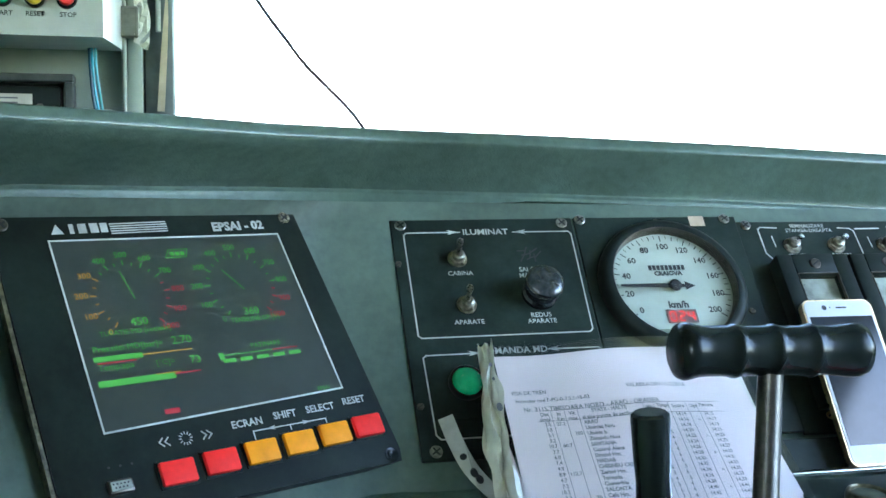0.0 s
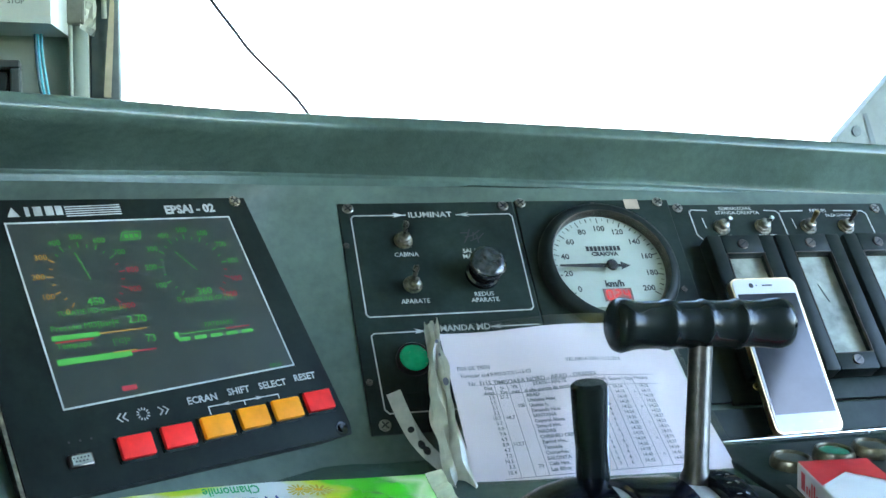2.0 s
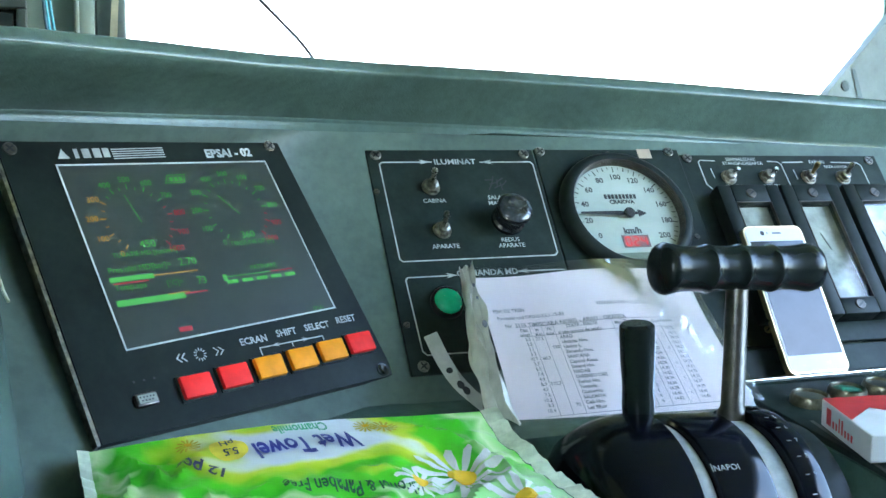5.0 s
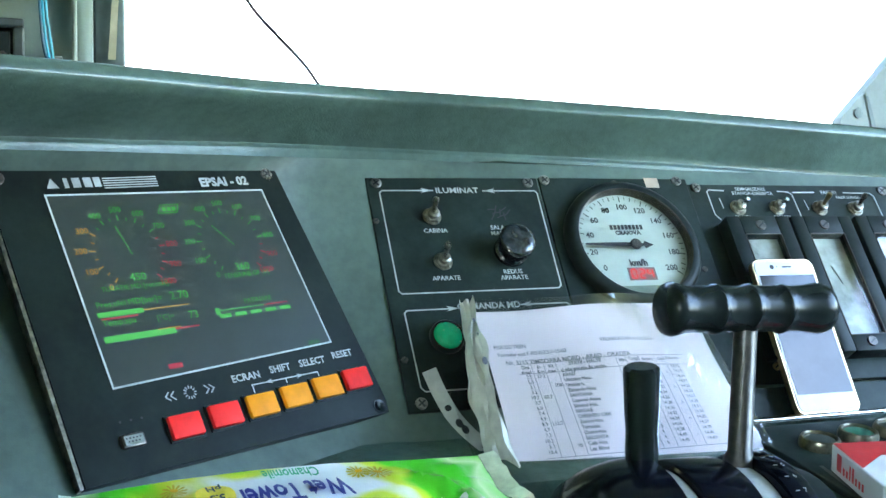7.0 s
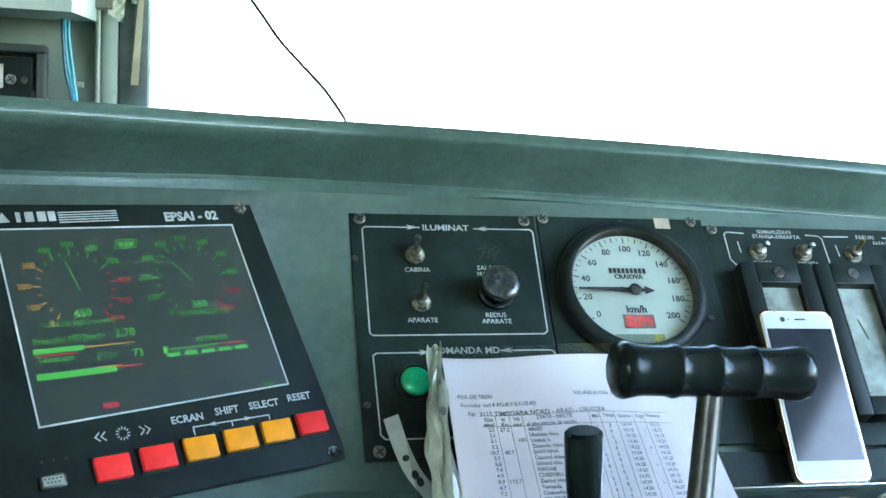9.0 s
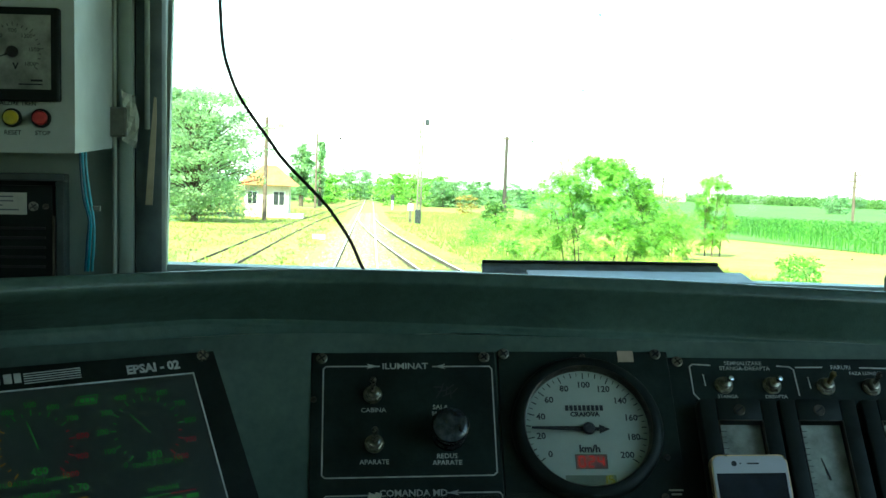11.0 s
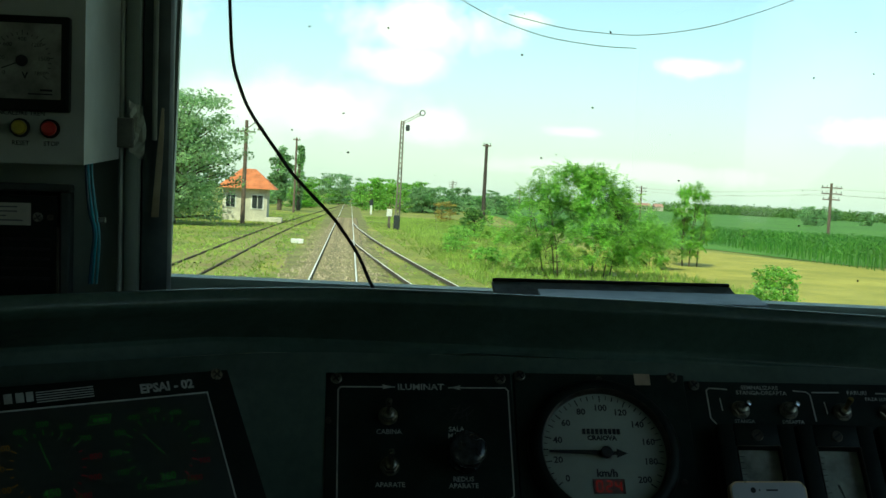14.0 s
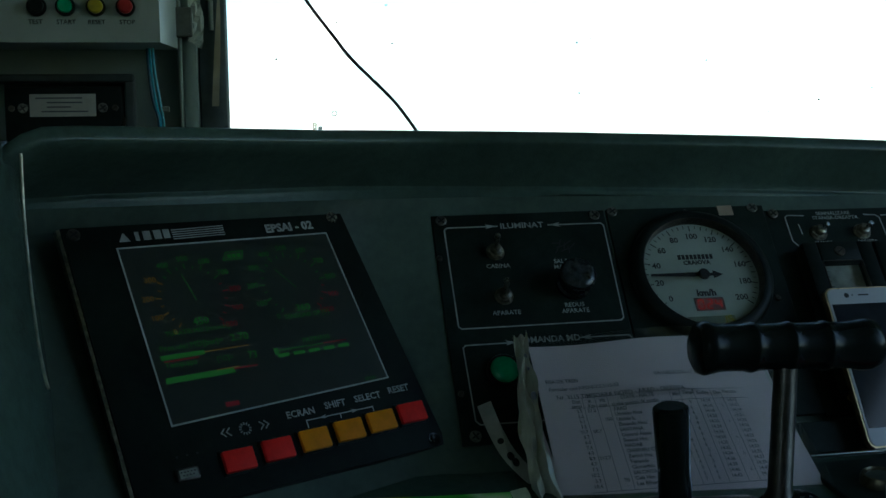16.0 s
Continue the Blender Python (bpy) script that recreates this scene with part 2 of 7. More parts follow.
G_GREEN, G_RED, G_AMB = glow("lcd_green", (0.09, 0.62, 0.09), 0.013), glow("lcd_red", (0.8, 0.03, 0.06), 0.009), glow("lcd_amber", (0.75, 0.45, 0.05), 0.012)
G_LED, G_YLED = glow("red_led", (1.0, 0.05, 0.05), 0.045), glow("yellow_led", (0.8, 0.85, 0.02), 0.025)

# ---- building helpers ----
T3 = Matrix.Translation


def merge(bm, tmp, M=None):
    me = bpy.data.meshes.new("tmp")
    tmp.to_mesh(me)
    tmp.free()
    if M is not None:
        me.transform(M)
    bm.from_mesh(me)
    bpy.data.meshes.remove(me)
    return bm


def box(bm, M, sx, sy, sz, bevel=0.0, seg=2):
    t = bmesh.new()
    bmesh.ops.create_cube(t, size=1.0, matrix=Matrix.Diagonal((sx, sy, sz, 1)))
    if bevel:
        bmesh.ops.bevel(t, geom=t.edges[:], offset=bevel, segments=seg, affect="EDGES", profile=0.5)
    return merge(bm, t, M)


def lathe(bm, M, prof, seg=28):
    """A turned form: (radius, height) pairs round the local z axis."""
    rings = []
    for r, z in prof:
        if r < 1e-6:
            rings.append([bm.verts.new(M @ Vector((0, 0, z)))])
        else:
            rings.append([bm.verts.new(M @ Vector((r * math.cos(2 * math.pi * i / seg), r * math.sin(2 * math.pi * i / seg), z))) for i in range(seg)])
    for a, b in zip(rings, rings[1:]):
        for i in range(seg):
            j = (i + 1) % seg
            q = [a[i % len(a)], a[j % len(a)], b[j % len(b)], b[i % len(b)]]
            q = list(dict.fromkeys(q))
            if len(q) > 2:
                bm.faces.new(q)
    return bm


def tube(bm, pts, r, seg=8, cap=True):
    pts = [Vector(p) for p in pts]
    rings = []
    for i, p in enumerate(pts):
        d = (pts[min(i + 1, len(pts) - 1)] - pts[max(i - 1, 0)]).normalized()
        a = d.cross(Vector((0.123, 0.3, 0.9))).normalized()
        b = d.cross(a)
        rr = r[i] if isinstance(r, (list, tuple)) else r
        rings.append([bm.verts.new(p + rr * (math.cos(2 * math.pi * k / seg) * a + math.sin(2 * math.pi * k / seg) * b)) for k in range(seg)])
    for a, b in zip(rings, rings[1:]):
        for k in range(seg):
            bm.faces.new((a[k], a[(k + 1) % seg], b[(k + 1) % seg], b[k]))
    if cap:
        bm.faces.new(rings[0]), bm.faces.new(rings[-1])
    return bm


def smooth_path(pts, n=6):
    """Catmull-Rom through the points."""
    p = [Vector(q) for q in pts]
    p = [2 * p[0] - p[1], *p, 2 * p[-1] - p[-2]]
    out = []
    for i in range(1, len(p) - 2):
        for k in range(n):
            t = k / n
            a, b, c, d = p[i - 1:i + 3]
            out.append(0.5 * (2 * b + (c - a) * t + (2 * a - 5 * b + 4 * c - d) * t * t + (3 * b - a - 3 * c + d) * t ** 3))
    return out + [p[-2]]


def ribbon(bm, M, pts, w, closed=False):
    """A flat painted line in the local xy plane."""
    p = [Vector((*q, 0)) for q in pts]
    n = len(p)
    left, right = [], []
    for i in range(n):
        a = p[i - 1] if (closed or i) else p[i]
        b = p[(i + 1) % n] if (closed or i < n - 1) else p[i]
        d1, d2 = (p[i] - a), (b - p[i])
        d1 = d1.normalized() if d1.length else d2.normalized()
        d2 = d2.normalized() if d2.length else d1
        d = (d1 + d2).normalized()
        k = w / 2 / max(0.35, math.sqrt(max(0.0, (1 + d1.dot(d2)) / 2)))
        s = Vector((-d.y, d.x, 0)) * k
        left.append(bm.verts.new(M @ (p[i] + s))), right.append(bm.verts.new(M @ (p[i] - s)))
    for i in range(n if closed else n - 1):
        j = (i + 1) % n
        bm.faces.new((right[i], right[j], left[j], left[i]))
    return bm


def poly(bm, M, pts):
    bm.faces.new([bm.verts.new(M @ Vector((*q, 0))) for q in pts])
    return bm


def rect(bm, M, x, y, w, h):
    return poly(bm, M, ((x - w / 2, y - h / 2), (x + w / 2, y - h / 2), (x + w / 2, y + h / 2), (x - w / 2, y + h / 2)))


def disc(bm, M, r, seg=48, x=0.0, y=0.0):
    return poly(bm, M, [(x + r * math.cos(2 * math.pi * i / seg), y + r * math.sin(2 * math.pi * i / seg)) for i in range(seg)])


def write(bm, M, body, size, x=0.0, y=0.0, align="CENTER", bold=0.0, wide=1.0):
    """Lettering laid in the local xy plane; size is the height of a capital."""
    cu = bpy.data.curves.new("t", "FONT")
    cu.body, cu.size, cu.align_x, cu.align_y, cu.resolution_u, cu.offset = body, size / 0.7, align, "CENTER", 2, bold
    ob = bpy.data.objects.new("t", cu)
    me = bpy.data.meshes.new_from_object(ob)
    me.transform(M @ T3((x, y, 0)) @ Matrix.Diagonal((wide, 1, 1, 1)))
    bm.from_mesh(me)
    bpy.data.objects.remove(ob), bpy.data.curves.remove(cu), bpy.data.meshes.remove(me)
    return bm


def legend(parent, M, rows, material, label="", name="legend"):
    """Each word or line of lettering is a part of its own: (text, size, x, y, widening)."""
    for body, size, x, y, wide in rows:
        b = B()
        write(b, M, body, size, x, y, bold=0.0002 if size > 0.005 else 0.0001, wide=wide)
        part(name, b, material, parent, label)


def thing(name, at, label, category, group="", kind=""):
    e = new(name)
    e.empty_display_size = 0.05
    e.location = at
    return tagged(e, label, category, group, kind)


def part(name, bm, material, parent=None, label="", flat=False):
    me = bpy.data.meshes.new(name)
    bmesh.ops.recalc_face_normals(bm, faces=bm.faces[:]) if not flat else None
    bm.to_mesh(me)
    bm.free()
    for m in (material if isinstance(material, (list, tuple)) else (material,)):
        me.materials.append(m)
    ob = new(name, me)
    if parent is not None:
        ob.parent = parent
        ob.matrix_parent_inverse = (parent.matrix_basis if parent.parent is None else Matrix()).inverted()
    if label:
        ob["label"] = label
    return ob


def smooth(ob, angle=40):
    me = ob.data
    for p in me.polygons:
        p.use_smooth = True
    me.set_sharp_from_angle(angle=radians(angle))
    return ob


def B():
    return bmesh.new()


def frame_of(origin, right, normal):
    u, n = Vector(right).normalized(), Vector(normal).normalized()
    n = (n - u * n.dot(u)).normalized()
    v = n.cross(u)
    m = Matrix((u, v, n)).transposed().to_4x4()
    m.translation = Vector(origin)
    return m


def along(origin, axis):
    """A frame at origin whose z runs along the axis."""
    n = Vector(axis).normalized()
    u = n.cross(Vector((0, 1, 0))).normalized()
    m = Matrix((u, n.cross(u), n)).transposed().to_4x4()
    m.translation = Vector(origin)
    return m


def plate4(bm, F, q, h0, h1):
    """A flat plate with four corners (u, v) on a face, from h0 to h1 out of it."""
    lo, hi = ([bm.verts.new(F @ Vector((u, -v, h))) for u, v in q] for h in (h0, h1))
    bm.faces.new(lo), bm.faces.new(hi[::-1])
    for i in range(4):
        j = (i + 1) % 4
        bm.faces.new((lo[i], lo[j], hi[j], hi[i]))
    return bm


# the sloping instrument face, and the display's face: x along, y up the slope, z out to the driver
FACE = frame_of((0.3232, 1.1359, 1.3852), (0.9995, 0.0006, 0.0316), (-0.0171, -0.8314, 0.5554))
FACE_MID = frame_of((0.3251, 1.1395, 1.3854), (0.9996, -0.0151, 0.0258), (-0.0271, -0.8239, 0.5661))
FACE_FAR = frame_of((0.3240, 1.1465, 1.3860), (0.9992, -0.0320, 0.0237), (-0.0398, -0.8179, 0.5740))
DISP = frame_of((0.0270, 1.0114, 1.3659), (0.8989, 0.4330, 0.0672), (0.3368, -0.7808, 0.5261))
SHELF = frame_of((0.0143, 0.9645, 1.1563), (0.9995, -0.0106, 0.0304), (-0.0316, -0.1520, 0.9879))


def settle(ob, a, b, k=1.0, turn=(0.0, 0.0, 0.0)):
    """Seats a finished thing or part: its point a goes to b, sized by k and turned by degrees about x, y and z."""
    rx, ry, rz = (radians(t) for t in turn)
    R = Matrix.Rotation(rz, 4, "Z") @ Matrix.Rotation(ry, 4, "Y") @ Matrix.Rotation(rx, 4, "X")
    M = T3(b) @ R @ Matrix.Scale(k, 4) @ T3(-Vector(a))
    if ob.parent:
        ob.data.transform(M)
    else:
        ob.matrix_basis = M @ ob.matrix_basis
    return ob


def on(F, u, v, h=0.0, turn=0.0):
    """A place on one of those faces: u along, v down the slope, h out of it, turned by degrees."""
    return F @ T3((u, -v, h)) @ Matrix.Rotation(radians(turn), 4, "Z")


def screw(parent, M, r=0.0045, material=None, slot=2):
    b = B()
    lathe(b, M, ((r, 0), (r, 0.0010), (r * 0.88, 0.0015), (r * 0.3, 0.0015), (0, 0.0015)), 18)
    s = smooth(part("screw", b, material or M_SCREW, parent), 25)
    b = B()
    for k in range(slot):
        box(b, M @ T3((0, 0, 0.0015)) @ Matrix.Rotation(radians(35 + 90 * k), 4, "Z"), r * 1.5, r * 0.27, 0.0005)
    part("slot", b, M_INK, s)
    return s


def toggle(parent, M, lean=(0.0, 0.25), tip=None, reach=1.0):
    b = B()
    lathe(b, M, ((0.0092, 0), (0.0092, 0.0010), (0.0060, 0.0012)), 24)
    lathe(b, M, ((0.0080, 0.0008), (0.0080, 0.0034), (0.0072, 0.0040), (0.0056, 0.0040)), 6)
    lathe(b, M, ((0.0056, 0.0038), (0.0056, 0.0085), (0.0040, 0.0092), (0, 0.0088)), 20)
    t = part("toggle_switch", b, M_NUT, parent, "dull nickel toggle switch collar")
    b = B()
    L = M @ T3((0, 0, 0.007)) @ Matrix.Rotation(lean[0], 4, "Y") @ Matrix.Rotation(-lean[1], 4, "X") @ Matrix.Diagonal((1, 1, reach, 1))
    lathe(b, L, ((0.0019, 0), (0.0021, 0.0070), (0.0027, 0.0115), (0.0031, 0.0140), (0.0024, 0.0160), (0, 0.0166)), 14)
    smooth(part("lever", b, tip or M_CHROME, t))
    return t

# ---- the cab: floor, walls, ceiling, window openings ----
def slab(name, x0, x1, y0, y1, z0, z1, material, label, category="wall", parent=None):
    b = B()
    box(b, T3(((x0 + x1) / 2, (y0 + y1) / 2, (z0 + z1) / 2)), x1 - x0, y1 - y0, z1 - z0)
    o = part(name, b, material, parent)
    return o if parent else tagged(o, label, category, kind="structure")


XL, XR, YB, YF = -0.75, 1.50, -1.30, 1.56
slab("floor", XL, XR, YB, YF, -0.05, 0.0, M_FLOOR, "dark ribbed rubber cab floor", "floor")
slab("ceiling", XL - 0.05, XR + 0.05, YB, YF + 0.05, 2.25, 2.30, M_CEIL, "pale painted cab ceiling", "ceiling")
slab("wall_back", XL, XR, YB - 0.06, YB, 0, 2.25, mat("rear_wall_paint", (0.14, 0.15, 0.14), 0.6, var=0.06, scale=5), "dark painted rear wall of the cab")
# side walls, each with a window opening
for nm, xa, xb, y0, y1, z1 in (("wall_left", XL - 0.06, XL, -0.90, -0.45, 1.96), ("wall_right", XR, XR + 0.06, -0.25, 0.85, 2.19)):
    w = thing(nm, (xa, 0, 0), "grey-green painted side wall with a window opening", "wall", kind="structure")
    slab("lower_wall", xa, xb, YB, YF, 0, 1.36, M_WALL, "", parent=w)
    slab("upper_wall", xa, xb, YB, YF, z1, 2.25, M_WALL, "", parent=w)
    slab("rear_wall", xa, xb, YB, y0, 1.36, z1, M_WALL, "", parent=w)
    slab("front_wall", xa, xb, y1, YF, 1.36, z1, M_WALL, "", parent=w)
# front wall round the windscreen
w = thing("wall_front", (0.5, YF, 0), "grey-green front wall of the cab round the windscreen", "wall", kind="structure")
slab("lower_wall", XL, XR, YF, YF + 0.05, -0.6, 1.44, M_WALL, "", parent=w)
slab("upper_wall", XL, XR, YF, YF + 0.05, 2.12, 2.25, M_WALL, "", parent=w)
slab("left_wall", XL, 0.105, 1.540, 1.556, 1.44, 2.25, M_WALL, "", parent=w)
slab("right_wall", 1.32, XR, YF, YF + 0.05, 1.44, 2.25, M_WALL, "", parent=w)
# windscreen
ws = thing("windscreen", (0.6, 1.44, 1.44), "clear windscreen with dirt specks in a dark rubber seal", "window", kind="structure")
b = B()
box(b, T3((0.7275, 1.440, 1.78)), 1.225, 0.006, 0.70)
g = part("pane", b, M_GLASS, ws)
g.visible_shadow = False
b = B()
rnd = random.Random(7)
for i in range(110):
    px, pz, r = rnd.uniform(0.14, 1.12), rnd.uniform(1.47, 1.98), rnd.choice((0.0006, 0.0008, 0.0011, 0.0018))
    a0 = rnd.uniform(0, 6)
    pts = [(r * rnd.uniform(0.5, 1.4) * math.cos(a0 + k), 0.7 * r * rnd.uniform(0.5, 1.5) * math.sin(a0 + k)) for k in (0, 1.05, 2.1, 3.14, 4.2, 5.2)]
    poly(b, frame_of((px, 1.4365, pz), (1, 0, 0), (0, -1, 0)), pts)
part("dirt_specks", b, M_DIRT, ws, "dried insect specks on the glass")
b = B()
for pts in ([(0.43, 1.862), (0.47, 1.842), (0.525, 1.817), (0.59, 1.799), (0.66, 1.792), (0.71, 1.792)], [(0.54, 1.824), (0.61, 1.812), (0.66, 1.809), (0.72, 1.810), (0.80, 1.825), (0.87, 1.849), (0.92, 1.870)]):
    tube(b, smooth_path([(x, 1.484, z) for x, z in pts]), 0.0005, 5)
part("wiper_trace", b, mat("grey_smear", (0.35, 0.38, 0.36), 0.8), ws, "fine curved wiper smears")
b = B()
box(b, T3((0.1285, 1.386, 1.80)), 0.007, 0.026, 0.74, 0.002)
part("seal", b, M_SEAL, ws, "dark rubber seal")
settle(ws, (0.521, 1.445, 1.674), (0.5201, 1.5500, 1.6600), 1.0635)

# ---- the control desk ----
desk = thing("control_desk", (0.5, 1.0, 0.0), "moulded grey-green control desk with a raised cowl", "control desk", kind="structure")
# the sloping face's section: out towards the driver, height
FACE_SECTION = [(-0.0243, 1.4080), (-0.0145, 1.388), (0.045, 1.267), (0.104, 1.148), (0.145, 1.065)]
# plan of the lip, how far it drops, how far the face under it is set back
PLAN = [(1.50, 1.125, 0.020, 0), (0.95, 1.125, 0.011, 0), (0.83, 1.125, 0.007, 0), (0.65, 1.125, 0.002, 0), (0.44, 1.125, -0.003, 0), (0.335, 1.1245, -0.005, 0), (0.295, 1.121, -0.005, 0.003), (0.262, 1.112, -0.004, 0.012), (0.235, 1.101, -0.003, 0.020), (0.10, 1.042, 0.004, 0.022),
        (-0.01, 0.993, 0.0105, 0.023), (-0.030, 0.984, 0.0115, 0.023), (-0.040, 0.979, 0.013, 0.023), (-0.052, 0.973, 0.016, 0.023)]


def sweep(bm, plan, prof):
    rows = []
    n = len(plan)
    for i, (x, y, drop, back) in enumerate(plan):
        a, c = Vector(plan[max(0, i - 1)][:2]), Vector(plan[min(n - 1, i + 1)][:2])
        p = Vector((x, y))
        d1 = (p - a).normalized() if i else (c - p).normalized()
        d2 = (c - p).normalized() if i < n - 1 else d1
        d = (d1 + d2).normalized()
        out = Vector((-d.y, d.x)) / max(0.5, d.dot(d1))      # heading left, the driver is on the left hand
        rows.append([bm.verts.new((x + out.x * (o - (back if z < 1.392 else 0)), y + out.y * (o - (back if z < 1.392 else 0)), z - drop * min(1.0, max(0.0, (z - 1.15) / 0.23)))) for o, z in prof])
    for r, s in zip(rows, rows[1:]):
        for j in range(len(prof) - 1):
            bm.faces.new((r[j], r[j + 1], s[j + 1], s[j]))


# the cowl over it: at each x the crest's and the lower bead's place (y, z); the section hangs between the two
LIP = [(1.50, 1.1345, 1.4560, 1.1520, 1.3940), (0.95, 1.1360, 1.4672, 1.1525, 1.4055), (0.65, 1.1340, 1.4735, 1.1531, 1.4132), (0.45, 1.1285, 1.4748, 1.1560, 1.4150), (0.36, 1.1250, 1.4746, 1.1560, 1.4150),
       (0.33, 1.1230, 1.4743, 1.1560, 1.4150), (0.31, 1.1205, 1.4741, 1.1558, 1.4150), (0.295, 1.1165, 1.4739, 1.1555, 1.4150), (0.275, 1.1110, 1.4735, 1.1548, 1.4150), (0.255, 1.1035, 1.4730, 1.1530, 1.4149),
       (0.20, 1.0810, 1.4713, 1.1437, 1.4142), (0.10, 1.0220, 1.4686, 1.1000, 1.4098), (0.0, 0.9620, 1.4652, 1.0545, 1.4065), (-0.022, 0.9490, 1.4632, 1.0440, 1.4045), (-0.036, 0.9410, 1.4570, 1.0380, 1.4035), (-0.046, 0.9360, 1.4490, 1.0340, 1.4028), (-0.054, 0.9330, 1.4390, 1.0310, 1.4020)]
b = B()
rows = []
for x, yc, zc, yk, zk in LIP:
    top = [(0.42, -0.097), (0.32, -0.073), (0.105, -0.024), (0.022, -0.0042), (0.008, -0.0009), (0.003, -0.0001), (0.0, -0.0004), (-0.0022, -0.0024), (-0.0050, -0.0080), (-0.0058, -0.0100), (-0.0059, -0.0114), (-0.0052, -0.0129), (-0.0038, -0.0150)]
    pts = [(yc + a, zc + c) for a, c in top]
    dk = 0.0035 if x > 0.4 else 0.0085 if x > 0.25 else 0.011
    y0, z0 = pts[-1]
    y1, z1 = yk + 0.0015, zk + 0.0052
    pts += [(y0 + (y1 - y0) * (f + 0.22 * f * (1 - f)), z0 + (z1 - z0) * f) for f in (0.2, 0.4, 0.6, 0.8, 1.0)]
    pts += [(yk + a, zk + c) for a, c in ((0.0010, 0.0038), (-0.0004, 0.0026), (-0.0016, 0.0016), (-0.0023, 0.0004), (-0.0023, -0.0010), (-0.0024, -0.0026), (-0.62 * dk + 0.0012, -dk))]
    rows.append([b.verts.new((x, y, z)) for y, z in pts])
for p, q in zip(rows, rows[1:]):
    for k in range(len(p) - 1):
        b.faces.new((p[k], p[k + 1], q[k + 1], q[k]))
smooth(part("cowl", b, M_COWL, desk), 50)
b = B()
sweep(b, PLAN, FACE_SECTION)
settle(smooth(part("instrument_face", b, M_DESK, desk, "grey-green painted sloping face"), 50), (0.321, 1.136, 1.388), (0.3232, 1.1359, 1.3852), 1.0, (-7.50, -1.80, 0.05))
# side cheek that closes the cowl on the left: it stands out towards the driver
b = B()
root = [(-0.048, 0.982, 1.4530), (-0.046, 0.985, 1.430), (-0.042, 1.000, 1.395), (-0.033, 0.996, 1.345), (-0.018, 0.957, 1.249), (-0.008, 0.915, 1.140)]
rows = []
for i, (x, y, z) in enumerate(root):
    r = []
    for k, (o, w, dz) in enumerate(((0.0, 0.0, 0), (0.012, -0.0005, 0), (0.030, -0.004, 0), (0.07, -0.014, 0.0), (0.13, -0.030, 0.0), (0.20, -0.052, 0.0))):
        fall = (0.0, 0.002, 0.010, 0.045, 0.11, 0.19)[k] * (1.0, 0.95, 0.7, 0.35, 0.0, 0.0)[i]
        r.append(b.verts.new((x + w, y - o, z - fall)))
    rows.append(r)
back = [[b.verts.new((v.co.x - 0.05, v.co.y + 0.01, v.co.z - (0.02 if i == 0 else 0))) for v in r] for i, r in enumerate(rows)]
for g in (rows, back):
    for r, s in zip(g, g[1:]):
        for j in range(len(r) - 1):
            b.faces.new((r[j], r[j + 1], s[j + 1], s[j]))
for j in range(5):
    b.faces.new((rows[0][j], rows[0][j + 1], back[0][j + 1], back[0][j]))
for r, s, p, q in zip(rows, rows[1:], back, back[1:]):
    b.faces.new((r[-1], s[-1], q[-1], p[-1]))
bmesh.ops.recalc_face_normals(b, faces=b.faces[:])
bmesh.ops.bevel(b, geom=[e for e in b.edges if e.verts[0] in rows[0] and e.verts[1] in rows[0]], offset=0.008, segments=4, affect="EDGES", profile=0.5)
settle(smooth(part("side_cheek", b, M_COWL, desk), 50), (-0.063, 0.917, 1.345), (-0.0549, 0.8800, 1.3560), 1.0015, (-6.86, -0.58, 4.19))
# glint along the cheek's edge, put in as a thin pale tube
b = B()
tube(b, smooth_path([(-0.0335, 0.93, 1.4417), (-0.0325, 0.932, 1.4002), (-0.0283, 0.925, 1.3581), (-0.0194, 0.9, 1.3141), (-0.0102, 0.876, 1.2844), (-0.0057, 0.866, 1.2747)], 5), 0.0011, 8)
smooth(part("cheek_glint", b, mat("pale_edge_glint", (0.62, 0.62, 0.50), 0.35, 0.5, var=0.15, scale=90), desk, "thin pale tube standing in for the glint on the side cheek's edge"))
# the shelf below the instruments, with a rounded front
b = B()
sec = [(1.06, 1.166), (0.994, 1.1465), (0.64, 1.0405), (0.62, 1.030), (0.610, 1.012), (0.612, 0.99), (0.66, 0.93), (0.84, 0.03)]
low = [(1.06, 1.166), (0.994, 1.1465), (0.930, 1.1275), (0.928, 1.070), (0.62, 0.985), (0.610, 0.975), (0.66, 0.93), (0.84, 0.03)]
rows = [[b.verts.new((x, y, z)) for y, z in (low if 0.365 < x < 0.604 else sec)] for x in (-0.55, 0.0, 0.3645, 0.3655, 0.6035, 0.6045, 1.0, 1.5)]
for r, s in zip(rows, rows[1:]):
    for j in range(len(sec) - 1):
        b.faces.new((r[j], r[j + 1], s[j + 1], s[j]))
SHELF_SEAT = ((0.590, 1.001, 1.151), (0.5968, 0.9653, 1.1740), 0.9876, (-7.94, -1.74, -0.61))
settle(smooth(part("shelf", b, M_COWL, desk), 50), *SHELF_SEAT)
# black foot strip under the instruments
b = B()
box(b, on(FACE_MID, 0.57, 0.262, 0.002), 0.62, 0.05, 0.006, 0.001)
part("lower_panel", b, M_PLATE, desk, "black lower instrument panel")
b = B()
box(b, T3((1.05, 0.997, 1.1535)) @ Matrix.Rotation(radians(16), 4, "X"), 0.88, 0.007, 0.004, 0.001)
settle(part("edge_strip", b, M_ALU, desk, "polished aluminium edge strip"), *SHELF_SEAT)

